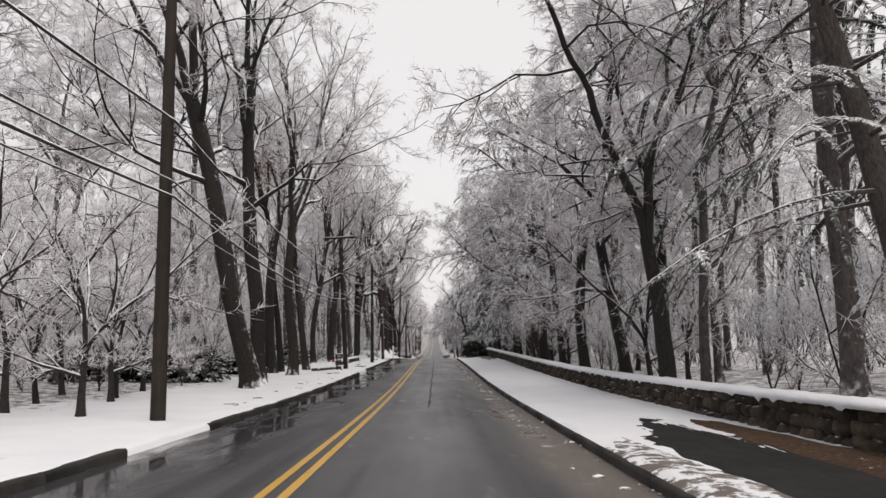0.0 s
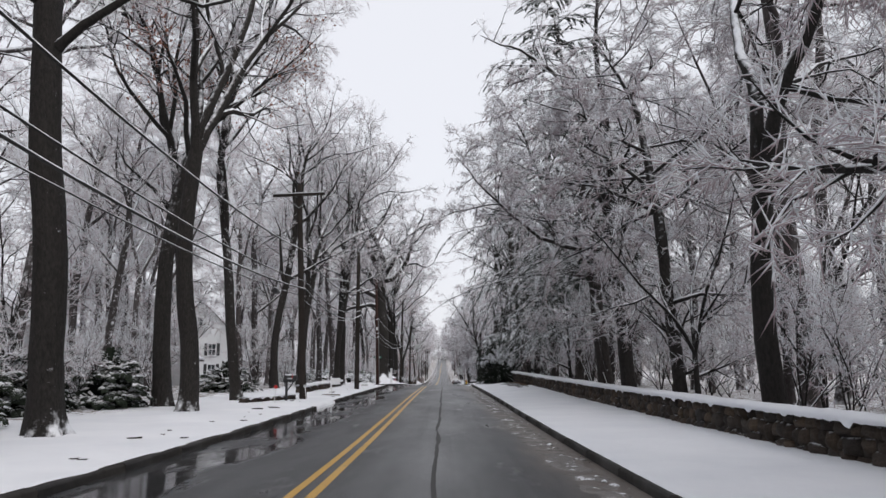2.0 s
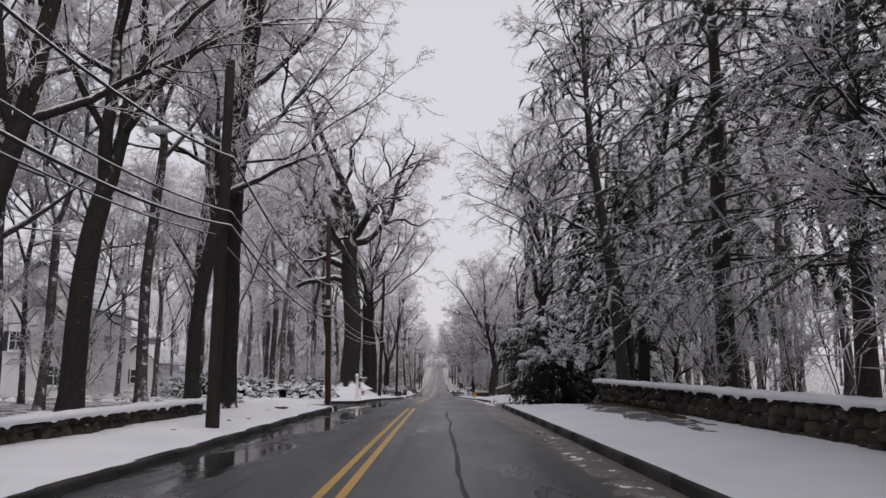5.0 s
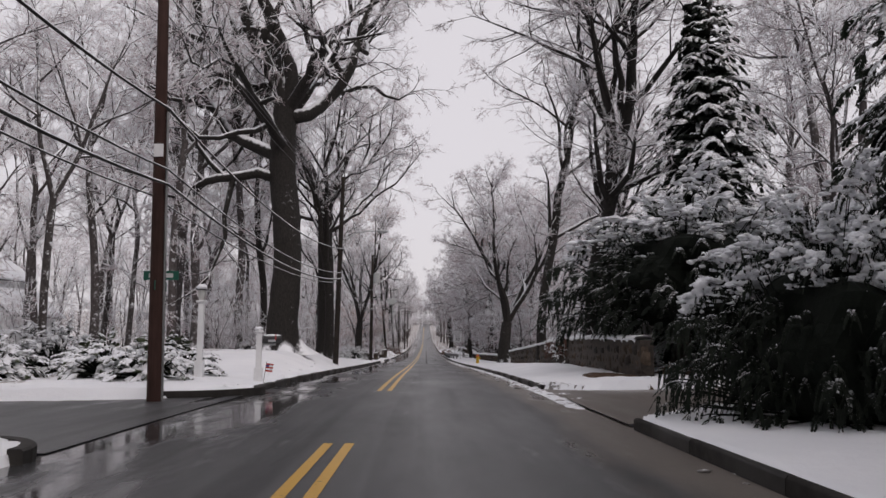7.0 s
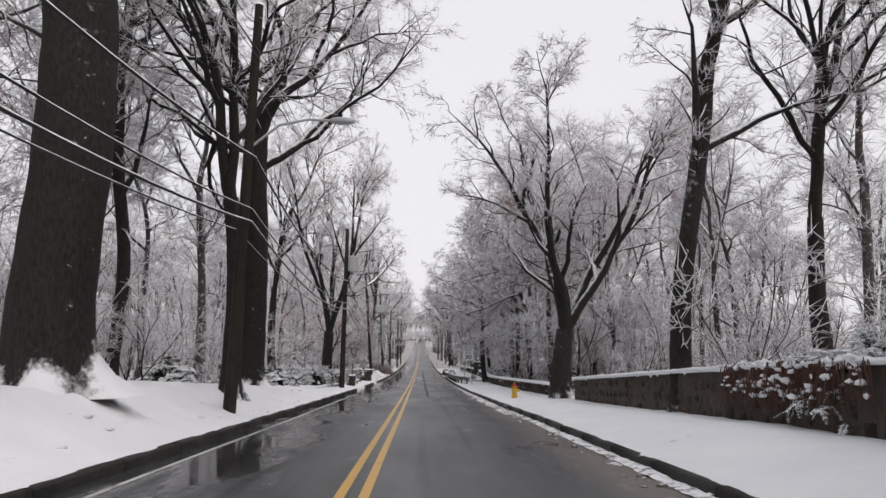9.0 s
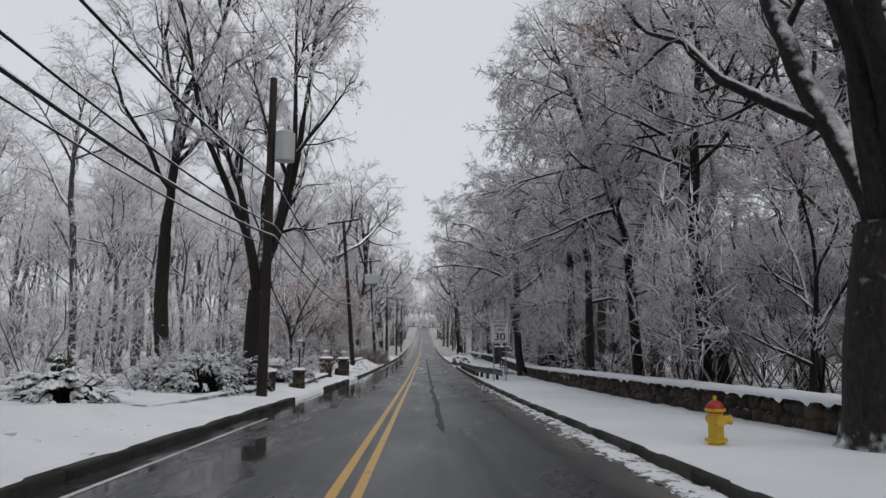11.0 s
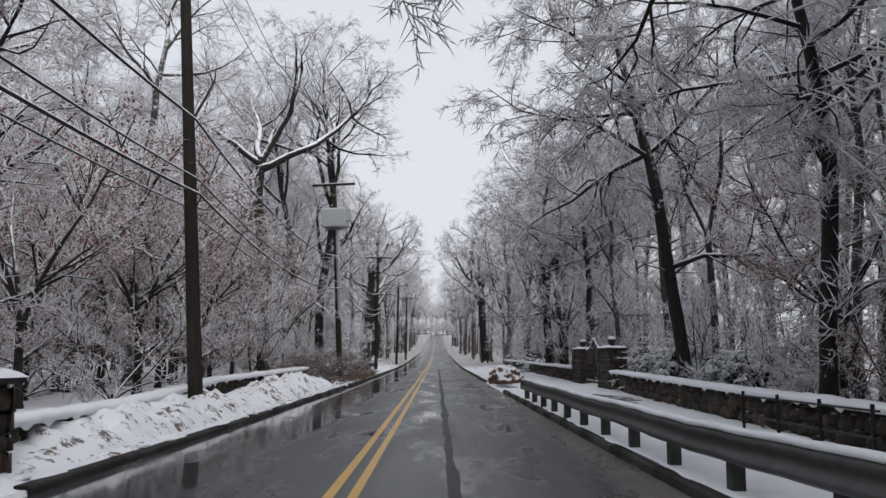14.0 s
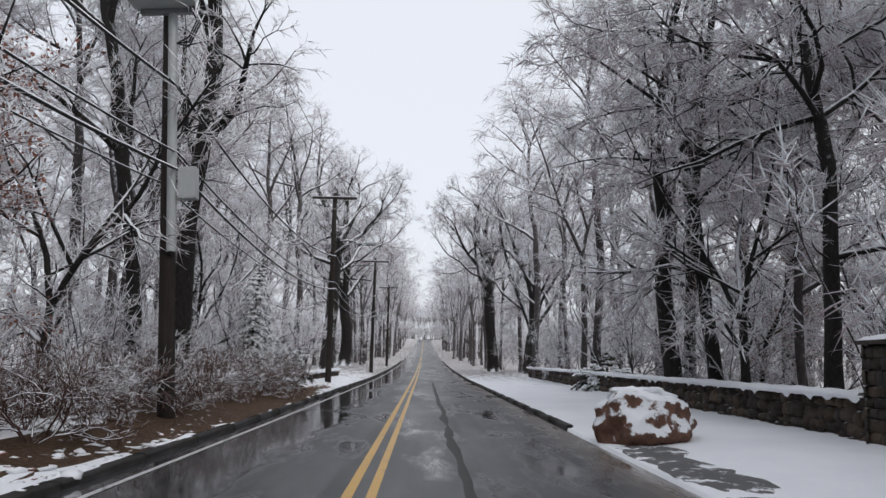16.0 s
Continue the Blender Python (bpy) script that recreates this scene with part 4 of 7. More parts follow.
tree_kind("oak_c", "great old tree with a stout trunk and rising snow-lined limbs", 33, 23, 0.58, 9.8, 3, 14, 8, 8, 9, limb_from=0.4, stem_angle=0.3, spread=0.8, lift=0.05, gnarl=0.15, limb_len=0.32, trunk_sides=16, flare=1.5, bow=0.15,
          big=((8.2, 15, 0.45, 8.5, 0.18), (8.9, 165, 0.6, 8.0, 0.19), (9.4, 260, 0.6, 7.5, 0.18), (9.7, 330, 0.8, 8.0, 0.19), (9.5, 80, 0.7, 7.5, 0.18)))
tree_kind("oak", "huge old oak with gnarled spreading snow-lined limbs", 25, 25, 0.68, 10.6, 3, 12, 6, 7, 7, limb_from=0.4, stem_angle=0.42, spread=0.9, lift=0.04, gnarl=0.2, limb_len=0.3, trunk_sides=18, flare=1.6, bow=0.25,
          big=((7.2, 186, -0.02, 8.0, 0.24), (8.0, 172, 0.25, 10.0, 0.32), (9.2, 200, 0.6, 10.0, 0.3), (9.8, 2, 0.38, 10.0, 0.32), (10.4, 25, 0.8, 9.0, 0.28), (8.6, 265, 0.25, 7.5, 0.24), (9.6, 70, 0.6, 8.5, 0.26), (10.3, 130, 0.9, 8.5, 0.26), (10.0, 315, 0.7, 8.5, 0.28)))
tree_kind("oak_b", "large old tree with ascending limbs edged with snow", 31, 20, 0.56, 6.5, 3, 14, 8, 8, 10, limb_from=0.4, stem_angle=0.3, spread=0.8, lift=0.05, gnarl=0.15, limb_len=0.32, trunk_sides=16, flare=1.6,
          big=((5.2, 20, 0.5, 7.0, 0.18), (5.8, 150, 0.7, 8.0, 0.2), (6.1, 260, 0.6, 7.5, 0.19), (6.4, 330, 0.85, 8.0, 0.2), (6.3, 80, 0.8, 7.5, 0.19)))
tree_kind("vase", "many-stemmed vase-shaped tree with snowy branches", 41, 13, 0.42, 2.6, 5, 22, 8, 8, 10, stem_angle=0.36, spread=0.6, lift=0.06, limb_len=0.36, gnarl=0.13, trunk_sides=12)
tree_kind("edge_a", "bare woodland tree leaning out with snow-laden sprays", 51, 17, 0.24, 4.5, 2, 14, 8, 8, 10, stem_angle=0.3, spread=1.15, lift=0.0, droop=-0.22, limb_len=0.42, gnarl=0.14, limb_r=0.42)
tree_kind("leaner", "dark forked woodland tree leaning out with a long rising limb", 61, 17, 0.33, 6.0, 2, 10, 7, 7, 9, stem_angle=0.2, spread=0.95, lift=0.02, droop=-0.12, limb_len=0.3, gnarl=0.15, limb_r=0.45, bow=0.3,
          big=((3.4, 172, 0.9, 8.5, 0.095), (5.2, 182, 0.2, 8.0, 0.09), (4.6, 20, 0.5, 5.0, 0.1), (5.6, 250, 0.5, 5.0, 0.09)))
tree_kind("edge_b", "slender woodland tree with level snow-laden branches", 52, 14, 0.17, 5.0, 1, 16, 8, 8, 10, limb_from=0.1, spread=1.25, lift=0.0, droop=-0.2, limb_len=0.36, gnarl=0.12, limb_r=0.45)
tree_kind("arch", "dark woodland tree with long arching snow-laden limbs", 57, 14, 0.2, 7.5, 2, 8, 6, 7, 8, stem_angle=0.22, spread=0.95, lift=0.02, droop=-0.15, limb_len=0.24, gnarl=0.2, limb_r=0.5,
          big=((5.0, 178, 0.35, 4.6, 0.085), (6.0, 200, 0.5, 4.6, 0.085), (4.4, 5, 0.4, 3.8, 0.08), (6.8, 150, 0.6, 4.2, 0.08), (5.2, 300, 0.3, 3.4, 0.07)))
tree_kind("reach", "tall tree with one long sinuous limb over the road", 58, 20, 0.30, 12.2, 2, 8, 6, 7, 8, stem_angle=0.42, spread=0.8, lift=0.05, gnarl=0.15, limb_len=0.28,
          big=((11.4, 2, 0.25, 10.5, 0.2), (11.9, 175, 0.5, 7.0, 0.18)))
tree_kind("small", "small understorey tree with horizontal snowy sprays", 53, 7.5, 0.10, 1.8, 3, 9, 5, 5, 5, limb_from=0.1, spread=1.1, lift=0.0, droop=-0.12, limb_len=0.42, stem_angle=0.4, tw_len=0.42, tw_rad=0.011)
for k, (h, rr, st) in enumerate(((18, 0.2, 1), (16, 0.16, 2), (20, 0.22, 1), (14, 0.13, 1))):
    tree_kind("wood_%d" % k, "slender bare tree in a snowy wood", 70 + k, h, rr, h * 0.4, st, 10, 5, 5, 5, limb_from=0.05 if st == 1 else 0.4, spread=0.8, lift=0.05, limb_len=0.3, tw_len=1.0, tw_rad=0.018, trunk_sides=6, sub_len=1.35, bark=M_HAZED_BARK)
tree_kind("far_a", "", 81, 18, 0.2, 7, 1, 9, 4, 4, 3, sides=(4, 3, 3), thin=True, limb_from=0.05, spread=0.8, lift=0.05, limb_len=0.3, tw_len=1.4, tw_rad=0.026, trunk_sides=5, sub_len=1.6)
tree_kind("far_b", "", 82, 16, 0.17, 6, 2, 8, 4, 4, 3, sides=(4, 3, 3), thin=True, spread=0.8, lift=0.05, limb_len=0.34, tw_len=1.4, tw_rad=0.026, trunk_sides=5, sub_len=1.6)
tree_kind("low", "", 83, 4.2, 0.03, 0.3, 3, 6, 3, 3, 2, sides=(3, 3, 3), thin=True, stem_angle=0.5, spread=0.55, lift=0.03, limb_len=0.42, tw_len=0.8, tw_rad=0.018, trunk_sides=4, sub_len=1.0)
tree_kind("russet", "bare tree hung with russet dead leaves", 90, 15, 0.24, 6.0, 2, 12, 8, 7, 5, stem_angle=0.25, spread=0.8)
tree_kind("brush", "thicket of thin snow-crusted stems", 95, 3.4, 0.03, 0.3, 4, 9, 4, 5, 4, sides=(5, 4, 3), stem_angle=0.55, spread=0.5, lift=0.03, limb_len=0.4, tw_len=0.42, tw_rad=0.009, trunk_sides=5, sub_len=0.8)
tree_kind("brush_b", "bare shrub with arching snowy stems", 96, 2.2, 0.022, 0.15, 4, 9, 4, 5, 4, sides=(5, 4, 3), stem_angle=0.8, spread=0.5, lift=0.0, limb_len=0.45, tw_len=0.36, tw_rad=0.009, trunk_sides=5, sub_len=0.8, droop=-0.15)


tree_kind("bramble", "low tangle of reddish-brown stems dusted with snow", 97, 1.5, 0.014, 0.1, 5, 12, 5, 5, 4, sides=(4, 3, 3), stem_angle=0.9, spread=0.7, lift=0.0, gnarl=0.16, limb_len=0.5, tw_len=0.25, tw_rad=0.006, trunk_sides=4, sub_len=0.6, droop=-0.15, twig_mat=M_BRAMBLE, bark=M_BRAMBLE)


def leaf_cloud(seed, me, count, size):
    """Dead leaves hung on twig ends: small folded quads."""
    r = np.random.default_rng(seed)
    co = np.empty(len(me.vertices) * 3, np.float32)
    me.vertices.foreach_get("co", co)
    tips = co.reshape(-1, 3)
    tips = tips[(tips[:, 2] < 11)]
    p = tips[r.integers(0, len(tips), count)] + r.normal(0, 0.12, (count, 3))
    u, v = r.normal(0, 1, (count, 3)), r.normal(0, 1, (count, 3))
    u /= np.linalg.norm(u, axis=1, keepdims=True)
    v = np.cross(u, v)
    v /= np.linalg.norm(v, axis=1, keepdims=True)
    s = size * r.uniform(0.6, 1.2, count)[:, None]
    w = np.cross(u, v)
    V = np.stack([p - u * s, p + v * s * 0.6 + w * s * 0.25, p + u * s, p - v * s * 0.6 + w * s * 0.25], 1).reshape(-1, 3)
    k = (np.arange(count) * 4)[:, None]
    F = np.concatenate([k + np.array([[0, 1, 2]]), k + np.array([[0, 2, 3]])])
    return mesh_of("dead_leaves", V, F, M_BROWN_LEAF)


BEECH_LEAVES = leaf_cloud(6, TREE_KINDS["small"][1], 3800, 0.042)
RUSSET_LEAVES = leaf_cloud(5, TREE_KINDS["russet"][1], 2600, 0.05)


# ---- evergreens ----
def spray(r, base, d, length, width, n, hang, leaf):
    """A flat branch of needles: ribbons either side of a stem that sags at its end."""
    pts, dirs = [base], [d]
    for i in range(5):
        d = unit(d + np.array([0, 0, -hang]))
        pts.append(pts[-1] + d * length / 5)
        dirs.append(d)
    pts, dirs = np.array(pts), np.array(dirs)
    q, e, s = spawn(r, pts, dirs, n, 0.12, 1.0)
    side = np.cross(e, np.array([0, 0, 1.0]))
    side /= np.linalg.norm(side, axis=1, keepdims=True) + 1e-6
    sgn = np.where(np.arange(n) % 2 == 0, 1.0, -1.0)[:, None]
    dd = unit_rows(e * 0.75 + side * sgn + np.array([0, 0, -1.0]) * r.uniform(0.0, 2.2 * hang + 0.25, (n, 1)) + r.normal(0, 0.12, (n, 3)))
    ln = width * (1.15 - 0.75 * s) * r.uniform(0.6, 1.2, n)
    up = np.cross(dd, side * sgn)
    up = np.where(up[:, 2:3] < 0, -up, up)
    wv = np.cross(dd, up)
    wv /= np.linalg.norm(wv, axis=1, keepdims=True) + 1e-6
    h = leaf * r.uniform(0.7, 1.3, n)
    up = unit_rows(np.cross(wv, dd))
    up = np.where(up[:, 2:3] < 0, -up, up)
    a, b, c = q, q + dd * (ln * 0.5)[:, None], q + dd * ln[:, None] + np.array([0, 0, -1.0]) * (ln * hang * 0.6)[:, None]
    V = np.stack([a, b + wv * h[:, None], b - wv * h[:, None], b + up * (h * 0.6)[:, None], b, c], 1)
    tri = [(0, 3, 1), (0, 2, 3), (3, 5, 1), (2, 5, 3)]
    F = (np.array(tri)[None] + (np.arange(n) * 6)[:, None, None]).reshape(-1, 3)
    return (pts, np.linspace(0.03, 0.006, 6) * max(0.6, length / 3)), (V.reshape(-1, 3), F)


def grow_conifer(seed, height, r0, first, tiers, per, reach, hang, n, leaf, width=0.6, open_top=0.12, rise=0.1, side=0):
    r = np.random.default_rng(seed)
    pts, dirs = wander(r, (0, 0, -0.2), (0, 0, 1), height + 0.2, 12, 0.02, 0.02)
    wood, green = [tube(pts, np.linspace(r0, 0.02, 13), 9)], []
    for t in range(tiers):
        f = t / max(1, tiers - 1)
        z = first + (height - first - 0.3) * f
        ln = reach * (1 - f) ** 0.8 + reach * open_top
        for k in range(per):
            az = 2 * np.pi * (k / per) + t * 1.1 + r.uniform(-0.35, 0.35)
            zz = z + r.uniform(-0.3, 0.3) * (height - first) / tiers
            c = np.array([np.interp(zz, pts[:, 2], pts[:, 0]), np.interp(zz, pts[:, 2], pts[:, 1]), zz])
            d = unit(np.array([math.cos(az), math.sin(az), rise + 0.35 * f]))
            (bp, br), g = spray(r, c, d, ln * r.uniform(0.75, 1.15), width * (0.5 + 0.5 * (1 - f)) * min(1.6, 0.4 + ln / 3), n, hang * r.uniform(0.7, 1.3), leaf)
            wood.append(tube(bp, br, 4))
            green.append(g)
            for k2 in range(side):
                s = 0.2 + 0.75 * (k2 + r.uniform(0, 1)) / side
                i = min(4, int(s * 5))
                q0 = bp[i] + (bp[i + 1] - bp[i]) * (s * 5 - i)
                e = unit(bp[i + 1] - bp[i])
                sd = unit(np.cross(e, (0, 0, 1.0))) * (1 if k2 % 2 else -1)
                (sp, sr), g2 = spray(r, q0, unit(e * 0.8 + sd * r.uniform(0.5, 1.0) + np.array([0, 0, r.uniform(-0.25, 0.1)])), ln * 0.4 * (1.15 - 0.6 * s) * r.uniform(0.7, 1.3), width * 0.6 * min(1.4, 0.4 + ln / 3), max(8, n // 2), hang * r.uniform(0.8, 2.2), leaf)
                wood.append(tube(sp, sr * 0.6, 3))
                green.append(g2)
    return merge(wood), merge(green)


def conifer_kind(key, label, material, *args, **kw):
    (wv, wf), (cv, cf) = grow_conifer(*args, **kw)
    TREE_KINDS[key] = (mesh_of("trunk", wv, wf, M_BARK, True), mesh_of("crown", cv, cf, material), label)


conifer_kind("pine", "dark pine with fine drooping needle sprays", M_NEEDLE, 205, 19, 0.31, 4.4, 13, 6, 4.2, 0.12, 170, 0.013, width=0.15, open_top=0.3, side=8)
conifer_kind("great_pine", "tall pine with long sweeping boughs dusted with snow", M_PINE, 206, 19, 0.34, 5.2, 13, 6, 5.2, 0.10, 190, 0.014, width=0.19, open_top=0.3, rise=0.2, side=10)
conifer_kind("hemlock", "tall hemlock with dark sagging snow-dusted branches", M_NEEDLE, 202, 17, 0.26, 3.6, 13, 6, 4.4, 0.09, 150, 0.014, width=0.17, open_top=0.2, side=8)
conifer_kind("spruce", "dark spruce with snow on its boughs", M_SNOWY_NEEDLE, 203, 12, 0.2, 0.9, 24, 8, 2.9, 0.13, 80, 0.03, width=0.24, side=6)
conifer_kind("little_spruce", "small snow-laden spruce on a lawn", M_SNOWY_NEEDLE, 204, 4.2, 0.07, 0.3, 20, 9, 1.25, 0.12, 44, 0.018, width=0.15, side=5)


ROW_R = "trees behind the wall"
# filler sprays inside the spruce, its inner shade put into their colour
SPRUCE_INNER = mesh_of("inner_foliage", *grow_conifer(213, 11.2, 0.1, 0.5, 26, 9, 1.8, 0.12, 70, 0.06, width=0.35, side=4)[1], M_INNER_SHADE)


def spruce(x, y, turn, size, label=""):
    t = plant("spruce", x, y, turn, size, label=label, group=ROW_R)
    part("inner_foliage", SPRUCE_INNER, None, t, "filler needles coloured black-green for the shade inside")


def cushions(r, line, pad, n, fine=False):
    """Lumps of snow that lie along a bough."""
    n = n + (6 if fine else 0)
    q, _, s = spawn(r, line, line, n, 0.1, 1.0)
    k = pad * r.uniform(0.35, 1.0, n) * (1.1 - 0.5 * s)
    c = q + r.normal(0, 0.35 * pad, (n, 3)) * np.array([1, 1, 0.2]) + np.array([0, 0, 0.3]) * k[:, None]
    return lumps(r, c, np.stack([k * r.uniform(0.7, 1.7, n), k * r.uniform(0.6, 1.3, n), k * r.uniform(0.25, 0.5, n)], -1), 0.5, fine)


def grow_mound(seed, rx_, ry_, h, boughs, n, leaf, low=0.0, width=0.45, length=0.9, side=0, pad=0.06, snow_from=0.42):
    """A dense evergreen shrub: short snow-laden sprays all over a lumpy dome, and a dark core."""
    r = np.random.default_rng(seed)
    wood, green, pads = [], [], []
    for _ in range(boughs):
        az, el = r.uniform(0, 2 * np.pi), np.arcsin(r.uniform(low, 1.0))
        k = r.uniform(0.55, 0.92) * (1 + 0.25 * math.sin(3 * az + seed) * math.cos(el))
        p = np.array([rx_ * k * math.cos(az) * math.cos(el), ry_ * k * math.sin(az) * math.cos(el), h * k * math.sin(el)])
        d = unit(np.array([math.cos(az) * math.cos(el), math.sin(az) * math.cos(el), 0.55 * math.sin(el) + 0.1]))
        ln = length * r.uniform(0.6, 1.3)
        (bp, br), g = spray(r, p, d, ln, width, n, 0.2 * r.uniform(0.6, 1.6), leaf)
        wood.append(tube(np.vstack([[0, 0, 0.05], bp]), np.r_[0.03, br], 3))
        green.append(g)
        if p[2] > snow_from * h:
            pads.append(cushions(r, bp, pad, 9 if pad > 0.15 else 6, pad > 0.15))
        for k2 in range(side):
            i = int(r.integers(0, 4))
            e = unit(bp[i + 1] - bp[i])
            sd = unit(np.cross(e, (0, 0, 1.0))) * (1 if k2 % 2 else -1)
            (sp, _), g2 = spray(r, bp[i], unit(e * 0.7 + sd + np.array([0, 0, -0.1])), ln * 0.5, width * 0.8, n // 2, 0.35, leaf)
            green.append(g2)
            if p[2] > snow_from * h:
                pads.append(cushions(r, sp, pad * 0.8, 3))
    return merge(wood), merge(green), merge(pads)


SHRUB_SNOW = {}


def shrub_kind(key, label, material, *args, **kw):
    (wv, wf), (cv, cf), (pv, pf) = grow_mound(*args, **kw)
    # stems take the same near-black, shade painted as colour
    TREE_KINDS[key] = (mesh_of("stem", wv, wf, M_INNER_SHADE), mesh_of("foliage", cv, cf, material), label)
    SHRUB_SNOW[key] = mesh_of("snow", pv, pf, M_SNOW, True)


shrub_kind("yew", "huge spreading yew with heavy snow on its boughs", M_YEW, 301, 4.2, 6.2, 4.6, 420, 80, 0.018, low=-0.05, width=0.15, length=1.25, side=5, pad=0.2, snow_from=0.5)
shrub_kind("bush", "rounded evergreen bush bowed down with snow", M_SNOWY_NEEDLE, 302, 1.9, 2.0, 2.2, 150, 60, 0.018, low=0.0, width=0.15, length=0.8, side=3, pad=0.11)
shrub_kind("rhodo", "low broadleaf evergreen shrub flecked with snow", M_SHRUB, 303, 0.85, 0.85, 0.95, 70, 15, 0.065, low=0.0, width=0.26, length=0.4)
shrub_kind("hedge", "dark clipped evergreen hedge dusted with snow", M_HEDGE, 304, 1.6, 1.1, 1.7, 200, 40, 0.04, low=0.0, width=0.24, length=0.45)


# added solid filler for a shrub's middle, coloured black as if in shade
def shade_core(seed, rx_, ry_, h):
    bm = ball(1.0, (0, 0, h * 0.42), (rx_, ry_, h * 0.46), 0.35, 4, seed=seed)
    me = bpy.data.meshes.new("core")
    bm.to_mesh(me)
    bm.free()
    me.materials.append(M_INNER_SHADE)
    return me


YEW_CORE = shade_core(3.0, 2.5, 4.0, 3.3)
# second, smaller set of sprays in near-black, for shade between the boughs
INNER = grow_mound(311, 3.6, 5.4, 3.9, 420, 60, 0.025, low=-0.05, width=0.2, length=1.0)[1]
YEW_INNER = mesh_of("inner_foliage", *INNER, M_INNER_SHADE)


def shrub(key, x, y, turn=0.0, size=1.0, tall=None, label="", group=""):
    a, b, text = TREE_KINDS[key]
    t = thing("bush", pose(x, y, float(gz(x, y)) - 0.03, 0, 0, turn), label or text, "bush", group)
    t.scale = (size, size, tall or size)
    part("stem", a, None, t)
    part("foliage", b, None, t)
    if key != "hedge":
        tagged(part("snow", SHRUB_SNOW[key], None, t, "cushions of snow on the boughs"), kind="stuff")
    return t

# ---- roadside trees, left ----
ROW_L = "roadside trees"
plant("tall_d", -5.4, 29.6, 60, 1.0, (-9, 0), group=ROW_L, wide=1.05)
plant("tall_d", -6.1, 33.9, 200, 0.95, (-7, 0), "tall bare tree with ivy round its foot, snow-dusted", ROW_L)
plant("tall_a", -6.2, 42.6, 20, 1.02, (0, 0), group=ROW_L, wide=0.85)
t = plant("russet", -8.0, 45.5, 130, 1.25, group=ROW_L)
part("dead_leaves", RUSSET_LEAVES, None, t, "russet dead leaves")
plant("tall_c", -6.75, 50.4, 80, 1.05, (-9, 0), group=ROW_L, wide=0.85)
plant("tall_c", -7.9, 47.9, 250, 0.95, (-2, 0), group=ROW_L, wide=0.8)
plant("tall_b", -7.9, 70.6, 300, 0.95, (2, 0), group=ROW_L, wide=1.0)
plant("tall_c", -9.1, 68.2, 10, 1.0, (-2, 0), group=ROW_L)
plant("wood_0", -7.4, 81.7, 90, 1.05, group=ROW_L)
plant("tall_d", -6.35, 79.2, 140, 0.9, (0, 0), group=ROW_L)
plant("tall_c", -5.9, 73.7, 30, 0.95, (-1, 0), group=ROW_L, wide=0.85)
plant("oak", -5.85, 114, 0, 1.18, (-2.5, 0), group=ROW_L, wide=1.12)
plant("oak_c", -6.1, 131.5, 0, 1.05, (-3, 0), group=ROW_L)
plant("tall_b", -4.7, 122.5, 100, 0.95, (-1, 0), group=ROW_L, wide=0.9)
plant("tall_c", -9.6, 126.3, 160, 1.0, (4, 0), group=ROW_L, wide=0.95)
t = plant("vase", -5.5, 153.3, 40, 1.35, (-4, 0), "dark many-stemmed tree hung with russet leaves", ROW_L, wide=0.95)
part("dead_leaves", RUSSET_LEAVES, None, t, "russet dead leaves")
plant("tall_b", -9.8, 155.9, 190, 1.0, group=ROW_L)
plant("reach", -7.25, 199.3, 0, 0.88, (0, 0), group=ROW_L, wide=1.0)
plant("tall_c", -6.5, 211.5, 300, 1.05, (0, 0), group=ROW_L, wide=1.15)
plant("tall_c", -7.7, 210.9, 220, 1.0, (0, 0), group=ROW_L, wide=0.9)
plant("oak_c", -7.4, 252.5, 20, 0.95, group=ROW_L)
plant("oak_b", -7.6, 268.5, 130, 1.1, group=ROW_L)
for i, (x, y) in enumerate(((-7.2, 237), (-6.4, 279), (-7.5, 298.5), (-6.2, 318), (-7.0, 343), (-6.4, 370))):
    plant(("wood_2", "wood_0", "wood_1")[i % 3], x, y, 70 * i, 0.92, group=ROW_L)

# ---- roadside trees, right ----
plant("pine", 10.1, 12.2, 40, 0.92, (-8, 0), group=ROW_R)
plant("edge_a", 8.0, 20.6, 20, 1.0, (-2, 0), group=ROW_R)
plant("edge_b", 9.0, 24, 100, 1.0, (-3, 0), group=ROW_R)
plant("edge_b", 8.45, 26.9, 250, 1.1, (-6, 0), group=ROW_R, wide=1.3)
plant("edge_a", 8.5, 34.9, 140, 1.1, (-1, 0), group=ROW_R)
plant("edge_b", 8.6, 41.8, 10, 1.0, (-4, 0), group=ROW_R, wide=1.2)
plant("leaner", 8.5, 47.6, 0, 1.1, (-6, 0), group=ROW_R, wide=0.85)
plant("great_pine", 8.6, 52.4, 160, 1.0, (-4, 0), group=ROW_R)
plant("hemlock", 9.8, 58.5, 130, 1.0, (-2, 0), group=ROW_R)
plant("hemlock", 9.2, 62.6, 0, 1.0, (-2, 0), group=ROW_R)
plant("hemlock", 10.8, 68.7, 70, 1.05, group=ROW_R)
plant("pine", 9.3, 73.2, 220, 1.0, (-2, 0), group=ROW_R)
plant("pine", 7.9, 79.4, 90, 0.95, (-2, 0), group=ROW_R, wide=0.85)
plant("hemlock", 12.8, 84.6, 190, 1.0, group=ROW_R)
plant("tall_c", 9.0, 81.2, 30, 0.95, group=ROW_R, wide=0.9)
plant("tall_c", 8.3, 80.2, 140, 0.9, (-1, 0), group=ROW_R, wide=0.8)
spruce(9.9, 87.8, 10, 1.05)
spruce(11.4, 104.0, 70, 1.25)
